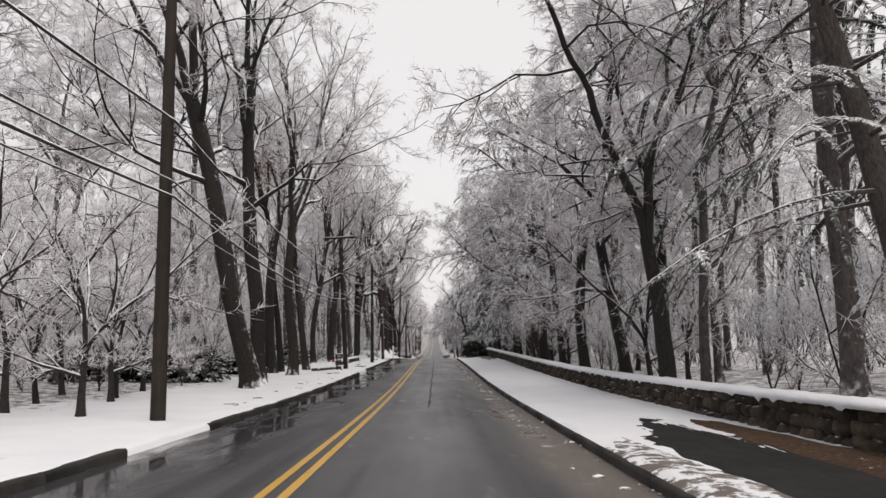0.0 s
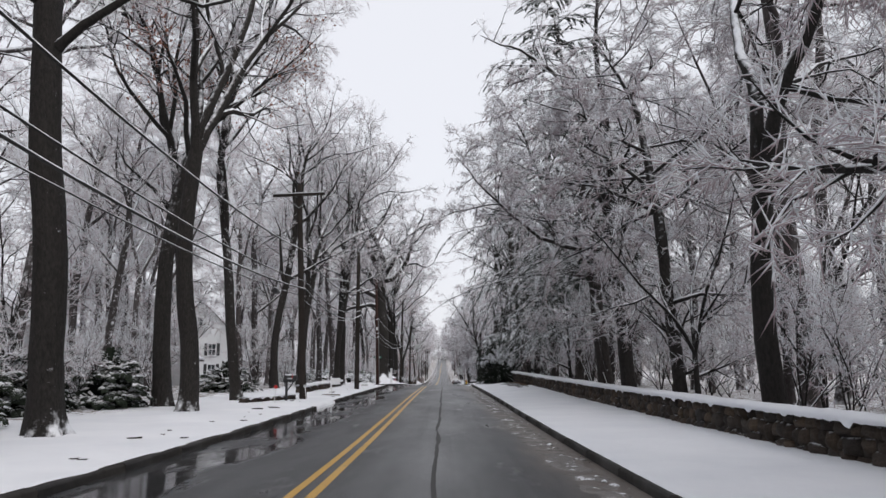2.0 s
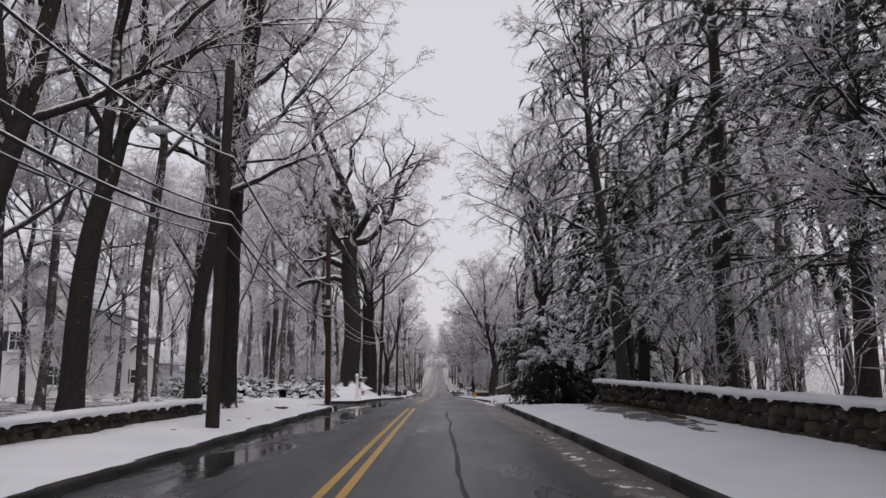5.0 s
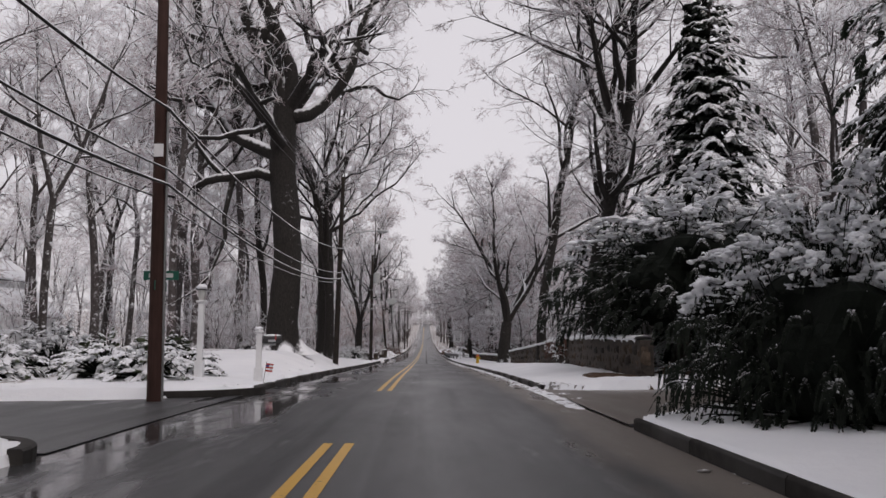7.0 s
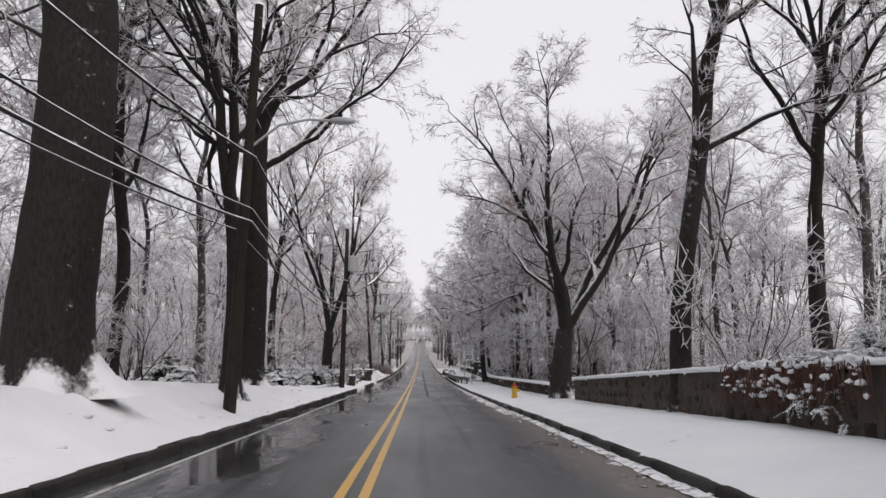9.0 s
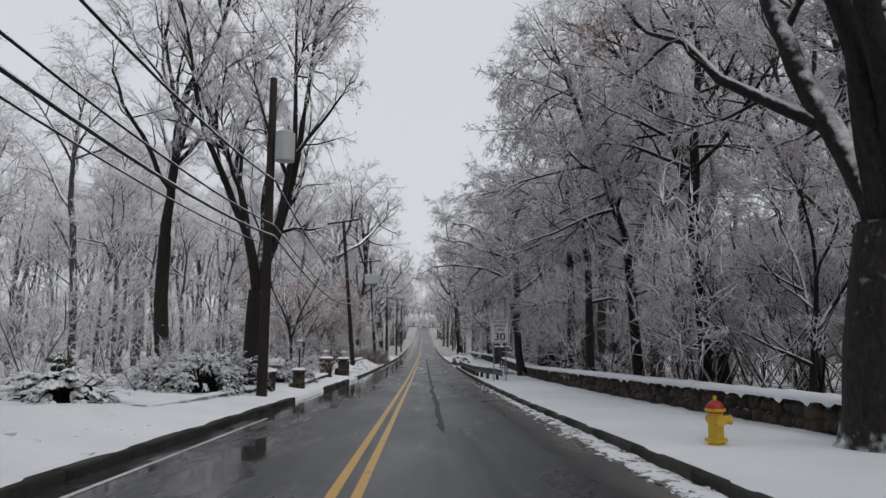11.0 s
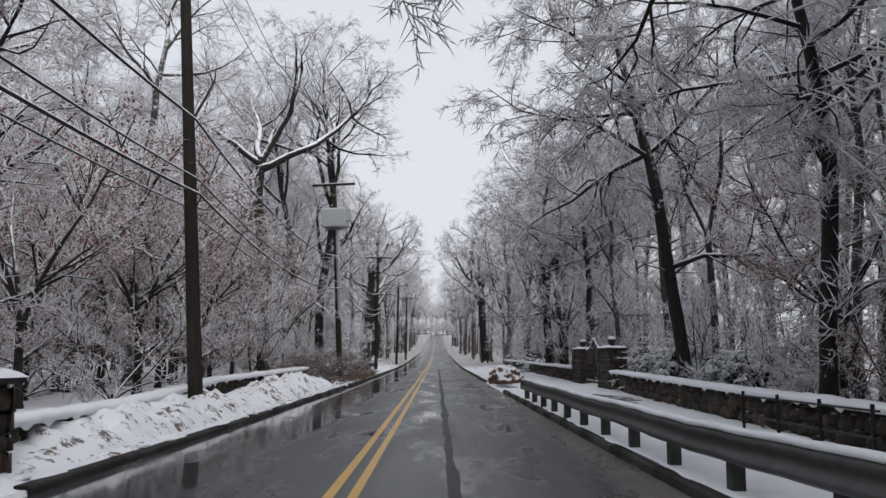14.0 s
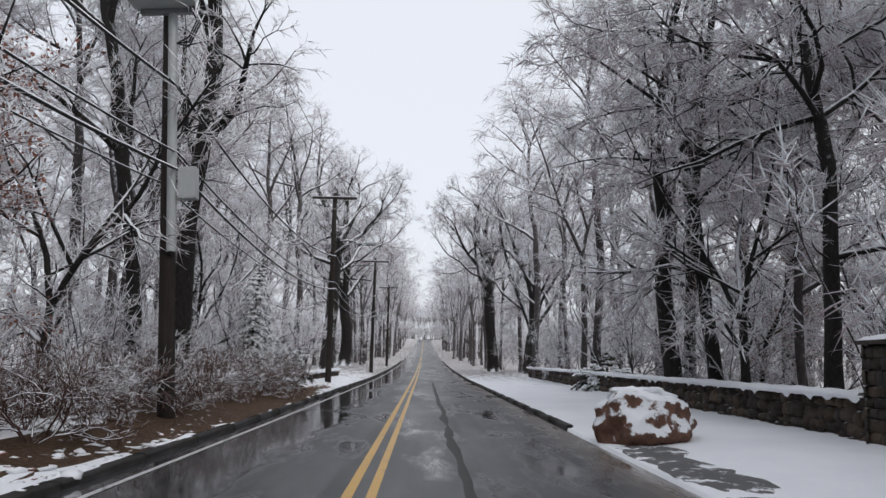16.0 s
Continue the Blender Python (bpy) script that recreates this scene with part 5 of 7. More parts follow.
plant("tall_c", 7.65, 120.6, 15, 1.05, (-1, 0), group=ROW_R, wide=1.15)
plant("tall_c", 8.05, 108.7, 330, 1.05, group=ROW_R, wide=1.25)
plant("tall_c", 8.85, 109.3, 270, 1.0, group=ROW_R, wide=1.2)
plant("tall_b", 12.9, 123, 150, 0.95, group=ROW_R)
plant("vase", 6.95, 134.2, 60, 1.15, (-2, 0), group=ROW_R, wide=1.2)
plant("edge_b", 8.3, 144.7, 330, 1.05, group=ROW_R)
plant("edge_b", 7.95, 157.5, 50, 1.1, (-2, 0), group=ROW_R)
t = plant("russet", 9.9, 147.5, 200, 1.1, (-5, 0), "leaning tree with yellow-brown leaves still on it", ROW_R, wide=0.75)
part("dead_leaves", RUSSET_LEAVES, None, t, "yellow-brown dead leaves")
plant("edge_b", 7.7, 148.8, 80, 1.0, (-7, 0), group=ROW_R)
plant("arch", 6.5, 169.6, 0, 1.1, (-6, 0), group=ROW_R, wide=1.15)
plant("edge_b", 8.15, 162.8, 180, 1.2, (-1, 0), group=ROW_R)
plant("wood_2", 9.3, 160.7, 20, 1.0, group=ROW_R)
plant("wood_0", 10.3, 162.6, 120, 1.0, group=ROW_R)
t = plant("russet", 11.2, 163.3, 40, 1.2, group=ROW_R)
part("dead_leaves", RUSSET_LEAVES, None, t, "russet dead leaves")
plant("edge_b", 10.4, 170.3, 300, 1.15, group=ROW_R, wide=1.5)
plant("edge_b", 8.8, 177.7, 120, 1.1, group=ROW_R)
plant("edge_b", 8.4, 185.2, 20, 1.25, (-8, 0), group=ROW_R, wide=1.25)
plant("edge_a", 8.2, 212, 75, 1.1, group=ROW_R, wide=1.2)
plant("edge_b", 8.7, 209.8, 240, 1.2, (-3, 0), group=ROW_R, wide=1.2)
plant("edge_b", 9.3, 213.8, 160, 1.2, group=ROW_R)
plant("edge_b", 9.2, 204.6, 30, 1.1, group=ROW_R)
plant("oak_c", 7.2, 263.0, 210, 0.95, group=ROW_R)
plant("vase", 9.2, 251.8, 90, 1.3, group=ROW_R)
for i, (x, y) in enumerate(((8.6, 227.5), (8.2, 241.2), (7.4, 274.8), (8.0, 289.3), (7.6, 309.8), (8.0, 333), (7.8, 358))):
    plant(("wood_1", "wood_2", "wood_0")[i % 3], x, y, 50 * i, 1.05, group=ROW_R)

# ---- woods ----
wood_rng = np.random.default_rng(17)


def scatter(n, xr, yr, keys, gap, group, size=(0.85, 1.15), taken=None, avoid=lambda x, y: False):
    taken = taken if taken is not None else []
    done = tries = 0
    while done < n and tries < n * 40:
        tries += 1
        x, y = wood_rng.uniform(*xr), wood_rng.uniform(*yr)
        if avoid(x, y) or any((x - a) ** 2 + (y - b) ** 2 < gap * gap for a, b in taken):
            continue
        taken.append((x, y))
        plant(keys[done % len(keys)], x, y, wood_rng.uniform(0, 360), wood_rng.uniform(*size), (wood_rng.normal(0, 2), wood_rng.normal(0, 2)), group=group)
        done += 1
    return taken


def no_woods(x, y):
    street = -100 < x < -3 and 80.6 < y < 97.4
    house = (-50 < x < -24 and 116 < y < 142) or (-36 < x < -25.5 and 58 < y < 82) or (-24 < x < -15.5 and 76 < y < 101) or (x > -13 and 5.6 < y < 65.9 and x < 0)
    lawn = (-12 < x < 0 and 92.2 < y < 107.6) or (-13.5 < x < 0 and 147.9 < y < 180)
    return street or house or lawn


in_sight = lambda x, y: x < -8 and y < 130 and (abs(x - (1.3 - 0.36 * (y - 29))) < 2.6 or abs(x - (1.3 - 0.43 * (y - 34))) < 2.4 or abs(x - (1.6 - 0.5 * (y - 13.4))) < 2.0)
WOODS = ("wood_0", "wood_1", "wood_2", "wood_3")
left = scatter(17, (-24, -9), (96.4, 147.9), WOODS, 2.6, "woods", (1.0, 1.25), avoid=no_woods)
scatter(27, (-22, -7.6), (162.8, 251.8), WOODS, 2.4, "woods", (0.85, 1.15), left, no_woods)
scatter(20, (-26, -11), (61.5, 81.7), WOODS, 1.9, "woods", (0.85, 1.1), left, in_sight)
scatter(26, (-26, -13), (-2, 83.8), WOODS, 2.4, "woods", (0.85, 1.1), left, lambda x, y: no_woods(x, y) or in_sight(x, y))
scatter(5, (-13.5, -8.0), (33.9, 83.8), ("wood_2", "wood_0"), 3.0, "woods", (0.95, 1.15), left)
scatter(4, (13, 22), (85.9, 136.2), ("wood_2", "wood_0"), 2.5, "woods", (1.0, 1.2))
scatter(26, (9.6, 19), (137.2, 247.5), ("wood_3", "wood_1"), 1.8, "woods", (0.8, 1.1))
scatter(22, (-20, -8.5), (162.8, 247.5), ("wood_3", "wood_1"), 1.8, "woods", (0.8, 1.1), avoid=no_woods)
scatter(16, (10.2, 19), (171.2, 197.6), ("wood_1", "wood_3", "wood_0"), 1.8, "woods", (0.8, 1.1), avoid=lambda x, y: 187.8 < y < 205.1 and x < 10.4)
right = scatter(64, (9.4, 20), (2.2, 250.7), WOODS, 2.5, "woods", avoid=lambda x, y: (85.9 < y < 106.5 and x < 14) or (103 < y < 140 and x < 18))

for x, y, a in ((-13.8, 98.5, 0), (-16.2, 99.5, 90), (-12.4, 103.6, 200), (-18.0, 98.3, 50)):
    plant("wood_1", x, y, a, 0.95, group="woods")

# understorey
edge = scatter(26, (8.2, 13), (11.3, 85.9), ("brush", "small", "brush"), 1.7, "understorey", (0.8, 1.2))
scatter(34, (8.2, 13), (135.1, 247.5), ("brush", "brush_b", "small"), 1.9, "understorey", (0.8, 1.25), edge, lambda x, y: 187.8 < y < 205.1 and x < 10.4)
scatter(10, (8.6, 14), (107.6, 133), ("brush", "brush_b"), 1.7, "understorey", (0.8, 1.1), edge)
scatter(30, (-11, -6.4), (172.9, 240.2), ("brush", "brush_b", "small"), 1.7, "understorey", (0.8, 1.3), edge)
scatter(14, (-22, -9.5), (63.7, 80.6), ("brush", "small"), 1.7, "understorey", (0.8, 1.3), edge, in_sight)
scatter(12, (-12, -7), (114.5, 147.9), ("brush_b", "brush"), 1.8, "understorey", (0.6, 0.9), edge, no_woods)
scatter(9, (-11, -8.5), (16, 44.3), ("small", "brush"), 2.4, "understorey", (0.75, 1.0), edge)
for x, y, a in ((-6.1, 16.6, 10), (-7.8, 22.3, 200), (-6.9, 13.4, 80), (-9.0, 28, 140)):
    plant("small", x, y, a, 0.85, label="small bare multi-stemmed tree on a snowy lawn")


beech_rng = np.random.default_rng(23)
for x, y in ((-7.4, 177.7), (-8.6, 180.2), (-7.0, 182.9), (-9.4, 184), (-7.8, 186.7), (-10.3, 187.8), (-8.7, 190.5), (-7.1, 192.7), (-9.8, 193.7), (-6.6, 187.0), (-8.2, 183.4), (-11.2, 181.0), (-6.8, 196.0), (-9.0, 196.5), (-11.5, 191.0), (-12.5, 186.0), (-7.7, 200.5), (-10.4, 200.0), (9.8, 179.1), (10.8, 173.4), (10.2, 210.3)):
    t = plant("small", x, y, beech_rng.uniform(0, 360), beech_rng.uniform(0.7, 1.1), label="young beech hung with brown dead leaves", group="young beeches")
    part("dead_leaves", BEECH_LEAVES, None, t, "brown dead leaves flecked with snow")


def copies(name, keys, places, label, seed, size):
    """Many plants of a kind in one bark mesh and one twig mesh."""
    r = np.random.default_rng(seed)
    raw = {}
    for k in keys:
        raw[k] = []
        for me in TREE_KINDS[k][:2]:
            co = np.empty(len(me.vertices) * 3, np.float32)
            me.vertices.foreach_get("co", co)
            ix = np.empty(len(me.loops), np.int32)
            me.loops.foreach_get("vertex_index", ix)
            raw[k].append((co.reshape(-1, 3), ix.reshape(-1, 3)))
    out = ([], [])
    for i, (x, y) in enumerate(places):
        a, s = r.uniform(0, 6.28), r.uniform(*size)
        R = np.array([[math.cos(a), -math.sin(a), 0], [math.sin(a), math.cos(a), 0], [r.normal(0, 0.03), r.normal(0, 0.03), 1]]) * s
        for j in (0, 1):
            v, f = raw[keys[i % len(keys)]][j]
            out[j].append((v @ R.T + np.array([x, y, float(gz(x, y)) - 0.05]), f))
    solo(name, mesh_of(name, *merge(out[0]), M_HAZED_BARK, True), None, label, "woods", kind="stuff")
    solo(name, mesh_of(name, *merge(out[1]), M_TWIG), None, "frosted twigs of " + label, "woods", kind="stuff")


def spots(n, xr, yr, seed, avoid=lambda x, y: False):
    r = np.random.default_rng(seed)
    got = []
    while len(got) < n:
        x, y = r.uniform(*xr), r.uniform(*yr)
        if not avoid(x, y):
            got.append((x, y))
    return got


FAR = ("far_a", "far_b")
copies("far_woods", FAR, spots(95, (-52, -23), (17.1, 266.5), 1, lambda x, y: no_woods(x, y) or in_sight(x, y)), "bare snowy woodland behind the roadside trees", 1, (0.9, 1.2))
copies("far_woods", FAR, spots(105, (21, 50), (0, 266.5), 2), "bare snowy woodland behind the roadside trees", 2, (0.9, 1.2))
copies("far_woods", FAR, spots(60, (-95, -50), (22.9, 348), 3), "distant bare snowy woodland", 3, (1.0, 1.3))
copies("far_woods", FAR, spots(60, (48, 95), (0, 348), 4), "distant bare snowy woodland", 4, (1.0, 1.3))
copies("far_woods", FAR, spots(85, (-34, -7), (261.2, 608.2), 5), "distant bare snowy woodland", 5, (0.95, 1.2))
copies("far_woods", FAR, spots(85, (8, 34), (261.2, 608.2), 6), "distant bare snowy woodland", 6, (0.95, 1.2))
copies("far_woods", FAR, spots(170, (-45, 45), (608.2, 698.7), 7), "distant bare snowy woodland at the end of the road", 7, (0.9, 1.3))
copies("undergrowth", ("low",), spots(170, (-28, -7.2), (114.5, 266.5), 8, no_woods), "snowy undergrowth of a wood", 8, (0.6, 1.2))
copies("undergrowth", ("low",), spots(230, (8.4, 24), (4.5, 266.5), 9, lambda x, y: 85.9 < y < 106.5 and x < 15), "snowy undergrowth of a wood", 9, (0.6, 1.25))
copies("undergrowth", ("low",), spots(90, (8.2, 17), (139, 178), 19), "dense snowy thicket behind a wall", 19, (0.8, 1.4))
copies("undergrowth", ("low",), spots(130, (-34, -13), (0, 83.8), 10, lambda x, y: no_woods(x, y) or in_sight(x, y)), "snowy undergrowth of a wood", 10, (0.6, 1.2))

copies("far_woods", FAR, spots(34, (-10.5, -5.6), (253.9, 458), 15), "bare snowy trees close along the road", 15, (0.8, 1.1))
copies("far_woods", FAR, spots(34, (6.4, 11), (253.9, 458), 16), "bare snowy trees close along the road", 16, (0.8, 1.1))
copies("far_woods", FAR, spots(12, (-6.6, -5.0), (318, 448), 17), "bare snowy trees whose crowns meet over the road", 17, (1.0, 1.25))
copies("far_woods", FAR, spots(12, (5.4, 7.0), (318, 448), 18), "bare snowy trees whose crowns meet over the road", 18, (1.0, 1.25))
copies("undergrowth", ("low",), spots(110, (-30, 30), (578, 618.2), 11), "snowy undergrowth at the end of the road", 11, (1.2, 2.0))
copies("undergrowth", ("low",), spots(90, (-18, -6.5), (256, 438), 12), "snowy undergrowth of a wood", 12, (0.8, 1.4))
copies("undergrowth", ("low",), spots(90, (7, 20), (256, 438), 13), "snowy undergrowth of a wood", 13, (0.8, 1.4))

# evergreens and shrubs
for x, y, w, h, text in ((9.4, 101.3, 0.88, 0.95, "huge spreading yew with heavy snow on its boughs"), (6.5, 86.4, 0.42, 0.70, "dark rounded yew capped with heavy snow")):
    yw = shrub("yew", x, y, 0, w, h, text, "yews by the driveway")
    if w > 0.6:
        yw.location.z += 1.6
        part("trunk", rod(0.42, 0.32, 2.6, (0, 0, -2.1), 12), M_BARK, yw, "short dark trunk")
    part("core", YEW_CORE, None, yw, "black filler ball that stands for the shade inside the yew")
    part("inner_foliage", YEW_INNER, None, yw, "filler needles coloured black-green for the shade inside")
shrub("bush", 8.9, 113.4, 50, 0.9, 0.8, "snow-heaped creeper mounded over a wall")
for i, (x, y) in enumerate(((-5.9, 98.7), (-6.8, 100.2), (-7.6, 97.3), (-9.0, 99.1), (-6.3, 96.6), (-10.2, 96.6), (-8.3, 101.6))):
    shrub("rhodo", x, y, 55 * i, 0.95 + 0.1 * (i % 3), group="shrubs on the corner")
for x, y, s in ((-10.5, 100.7, 1.0), (-12.5, 97.4, 1.1), (-14.5, 100.7, 1.2)):
    shrub("bush", x, y, x * 40, s * 0.75)
for i, (x, y) in enumerate(((-7.8, 126.5), (-8.6, 129.8), (-6.4, 139.9), (-7.4, 141.5), (-8.3, 138.3), (-9.4, 123.2))):
    shrub("rhodo", x, y, 70 * i, 0.9, group="shrubs on the bank")
for i, (x, y) in enumerate(((-5.4, 149.4), (-6.4, 150.6), (-6.5, 148.1), (-7.7, 149.6), (-5.5, 146.2))):
    shrub("bush", x, y, 40 * i, 0.58, 0.55, "snow-loaded rounded evergreen by a gateway", "shrubs by the gateway")
shrub("bush", -5.5, 157.1, 30, 0.6, 0.5, "low shrub smothered in snow by a gateway", "shrubs by the gateway")
shrub("bush", -4.9, 158.5, 80, 0.42, 0.36, "low shrub smothered in snow by a gateway", "shrubs by the gateway")
plant("brush_b", -5.6, 156.6, 0, 0.62, label="dense twiggy shrub smothered in snow", wide=1.0)
plant("brush_b", -6.3, 158.1, 90, 0.6, label="dense twiggy shrub smothered in snow", wide=0.95)
plant("brush_b", -5.2, 157.9, 210, 0.55, label="dense twiggy shrub smothered in snow", wide=0.9)
for k in range(22):
    plant("bramble", beech_rng.uniform(-6.6, -4.3), 198.5 + k * 1.0, beech_rng.uniform(0, 360), beech_rng.uniform(0.55, 1.0), group="brambles by the road")
spruce(9.0, 106.6, 100, 0.4, "snow-laden young spruce behind a wall")
plant("little_spruce", -12.0, 179, 0, 1.3)
shrub("hedge", -11.0, 40.7, 80, 1.25)
shrub("hedge", -9.6, 44.8, 100, 1.1)
for x, y, a, k in ((-10.2, 36.0, 5, 1.1), (-12.4, 36.4, 170, 1.2), (-14.8, 36.9, 20, 1.25)):
    shrub("hedge", x, y, a, k, group="hedge round a lawn")
shrub("hedge", -10.0, 60.4, 20, 0.9)
shrub("hedge", 8.8, 169.8, 30, 1.1, label="dark snowy evergreen behind a wall")
shrub("bush", 10.0, 183.5, 60, 0.9)
shrub("bush", 9.6, 190.5, 10, 1.0)
shrub("bush", -6.0, 223.5, 20, 0.8, label="snow-flecked evergreen by the roadside")
plant("spruce", -6.6, 221, 40, 0.42, label="young snowy spruce at the wood's edge")
shrub("rhodo", -5.0, 217.5, 20, 1.0)
shrub("rhodo", 8.4, 221.5, 20, 1.3)
plant("brush_b", -5.3, 203.5, 20, 0.7, label="bare shrub on brown litter")
plant("brush_b", -5.5, 207.7, 120, 0.75, label="bare shrub on brown litter")
plant("brush_b", -5.2, 212.9, 220, 0.7, label="bare shrub on brown litter")

# ---- stone walls ----
def chamfer_block(w, h, d, seed):
    """A wall stone that faces -y, its face chamfered and uneven."""
    r = np.random.default_rng(seed)
    c = min(w, h) * r.uniform(0.2, 0.32)
    j = lambda: r.uniform(-0.15, 0.15) * min(w, h)
    back = [(-w / 2, d, -h / 2), (w / 2, d, -h / 2), (w / 2, d, h / 2), (-w / 2, d, h / 2)]
    mid = [(x + j() * 0.5, 0.25 * d, z + j() * 0.5) for x, _, z in back]
    f = [(x * (1 - 2 * c / w) + j(), -0.05 * d + j() * 0.5, z * (1 - 2 * c / h) + j()) for x, _, z in back]
    ctr = [(j(), -0.18 * d, j())]
    V = np.array(back + mid + f + ctr)
    F = []
    for k in range(4):
        n = (k + 1) % 4
        F += [(k, n, 4 + n), (k, 4 + n, 4 + k), (4 + k, 4 + n, 8 + n), (4 + k, 8 + n, 8 + k), (8 + k, 8 + n, 12)]
    return V, np.array(F)


STONES = [mesh_of("stone", *chamfer_block(1.0, 1.0, 0.6, 400 + k), M_STONE) for k in range(8)]
STONE_RAW = [chamfer_block(1.0, 1.0, 0.6, 400 + k) for k in range(8)]


def stone_wall(name, pts, label, single=None, thick=0.46, course=0.2, facing=-1, cap=0.095, long=0.36, jitter=0.0, core=0.15, fill=None):
    """pts: x, y, foot and top above the road. Stones on the road face, a dark core, a snow cap. single: y-range whose stones are separate parts."""
    P = np.array(pts, float)
    s = np.r_[0, np.cumsum(np.hypot(*np.diff(P[:, :2], axis=0).T))]
    total = s[-1]
    at = lambda q: np.array([np.interp(q, s, P[:, k]) for k in range(4)])
    n = max(2, int(total / 1.0))
    rows = [at(q) for q in np.linspace(0, total, n + 1)]
    tang = unit(np.r_[P[-1, :2] - P[0, :2], 0])
    face = np.array([facing * abs(tang[1]), -facing * tang[0] * np.sign(tang[1]) if tang[1] else 0, 0]) if abs(tang[1]) > 0.3 else np.array([0, -1.0, 0])
    V, F = [], []
    for i, (x, y, lo, hi) in enumerate(rows):
        z = float(zr(y))
        for o, h in ((-core, lo - 0.4), (-core, hi - 0.02), (-thick, hi - 0.02), (-thick, lo - 0.4)):
            V.append((x + face[0] * o, y + face[1] * o, z + h))
        if i:
            a = (i - 1) * 4
            F += [(a + k, a + k + 1, a + k + 5, a + k + 4) for k in range(3)]
    F += [(0, 1, 2, 3), tuple(len(V) - k for k in (1, 2, 3, 4))]
    wall = solo(name, mesh_of(name, np.array(V), F, fill or M_MORTAR), None, label, "wall", kind="structure")
    # snow cap
    V, F = [], []
    prof = ((0.035, -0.25), (0.085, 0.25), (0.05, 0.85), (-thick * 0.5, 1.15), (-thick - 0.02, 0.8), (-thick - 0.05, -0.02))
    m = max(3, int(total / 0.11))
    for i, q in enumerate(np.linspace(0, total, m)):
        x, y, lo, hi = at(q)
        z = float(zr(y))
        wob = noise.noise(Vector((q * 1.7, hash_of(name), 0))) + 0.6 * noise.noise(Vector((q * 6.1, 3.0, 0)))
        drip = max(0.0, noise.noise(Vector((q * 3.3, 7.0, 1.0))) - 0.05)
        for o, h in prof:
            oo = o + (0.03 * wob if o > 0 else 0)
            sag = -0.16 * drip if h < -0.1 else 0.0
            V.append((x + face[0] * oo, y + face[1] * oo, z + hi + sag + cap * h * (1 + 0.45 * wob)))
        if i:
            a = (i - 1) * 6
            F += [(a + k, a + k + 1, a + k + 7, a + k + 6) for k in range(5)]
    part("snow_cap", mesh_of("snow_cap", np.array(V), F, M_SNOW, True), None, wall, "rounded cap of fresh snow")
    # stones
    r = np.random.default_rng(int(total * 10) + 3)
    rot = Matrix(((-face[1], -face[0], 0), (face[0], -face[1], 0), (0, 0, 1)))
    R3 = np.array(rot)
    joined = []
    top_h = max(p[3] - p[2] for p in pts) + 0.12
    c = 0
    z0 = -0.06
    while z0 < top_h:
        ch = course * r.uniform(0.75, 1.35)
        q = -r.uniform(0, 0.2)
        while q < total:
            w = long * r.uniform(0.5, 1.5)
            x, y, lo, hi = at(min(max(q + w / 2, 0), total))
            if lo + z0 + ch * 0.7 < hi and q + w < total + 0.12:
                hh = min(ch, hi - lo - z0 - 0.01)
                ctr = np.array([x, y, float(zr(y)) + lo + z0 + hh / 2 + r.uniform(-0.02, 0.015)]) - face * 0.07 + face * r.uniform(-0.045, 0.035 + jitter)
                tall = hh * r.uniform(0.8, 1.3) if z0 + ch * 1.2 < hi - lo else hh
                sc = np.array([w * r.uniform(0.9, 1.06), 0.38, tall])
                ctr[2] += r.uniform(-0.18, 0.18) * hh * (0.3 if tall == hh else 1.0)
                tip = r.normal(0, 0.11)
                k = int(r.integers(0, 8))
                if single and single[0] < y < single[1]:
                    ob = part("stone", STONES[k], None, wall)
                    ob.matrix_local = Matrix.Translation(ctr) @ rot.to_4x4() @ Matrix.Rotation(tip, 4, "Y") @ Matrix.Diagonal((*sc, 1))
                else:
                    v, f = STONE_RAW[k]
                    v = (v * sc) @ np.array(Matrix.Rotation(tip, 3, "Y")).T
                    joined.append((v @ R3.T + ctr, f))
            q += w
        z0 += ch
    if joined:
        tagged(part("stone_face", mesh_of("stone_face", *merge(joined), M_STONE), None, wall, "rough dark fieldstone face"), kind="stuff")
    return wall


def hash_of(text):
    return sum(ord(ch) * (i + 1) for i, ch in enumerate(text)) % 97


# ---- poles and cables ----
def utility_pole(x, y, h, lean=(0, 0), r=0.15, cross=None, cross_len=2.3, material=None, label="weathered wooden utility pole", cross_turn=0.0):
    base = at_ground(x, y, 0.3)
    t = thing("utility_pole", pose(*base, lean[1], lean[0], 0), label, "utility pole", "utility poles")
    pts = [(0, 0, z) for z in np.linspace(0, h + 0.3, 7)]
    part("pole", mesh_of("pole", *closed(tube(pts, np.linspace(r, r * 0.68, 7), 14)), material or M_POLE, True), None, t)
    if cross:
        z = cross + 0.3
        arm = part("crossarm", box(cross_len, 0.1, 0.12, (0, -r, z), 0.012), M_POLE, t, "wooden crossarm with snow on it", pose(0, 0, 0, 0, cross_turn, 0) if not cross_turn else Matrix.Translation((0, 0, z)) @ pose(0, 0, 0, 0, cross_turn, 0) @ Matrix.Translation((0, 0, -z)))
        part("snow", box(cross_len, 0.09, 0.035, (0, -r, z + 0.12), 0.015), M_SNOW, arm, "line of snow")
        for sx in (-0.46, -0.2, 0.22, 0.46):
            part("insulator", rod(0.045, 0.03, 0.14, (sx * cross_len, -r, z + 0.12), 8), M_GREY, arm, "porcelain insulator")
        for s in (-1, 1):
            v, f = curve_tube([(s * 0.62, -r - 0.04, z), (0, -r - 0.02, z - 0.55)], 0.02, 5)
            part("brace", mesh_of("brace", v, f, M_GALV), None, t, "flat steel brace")
    return t


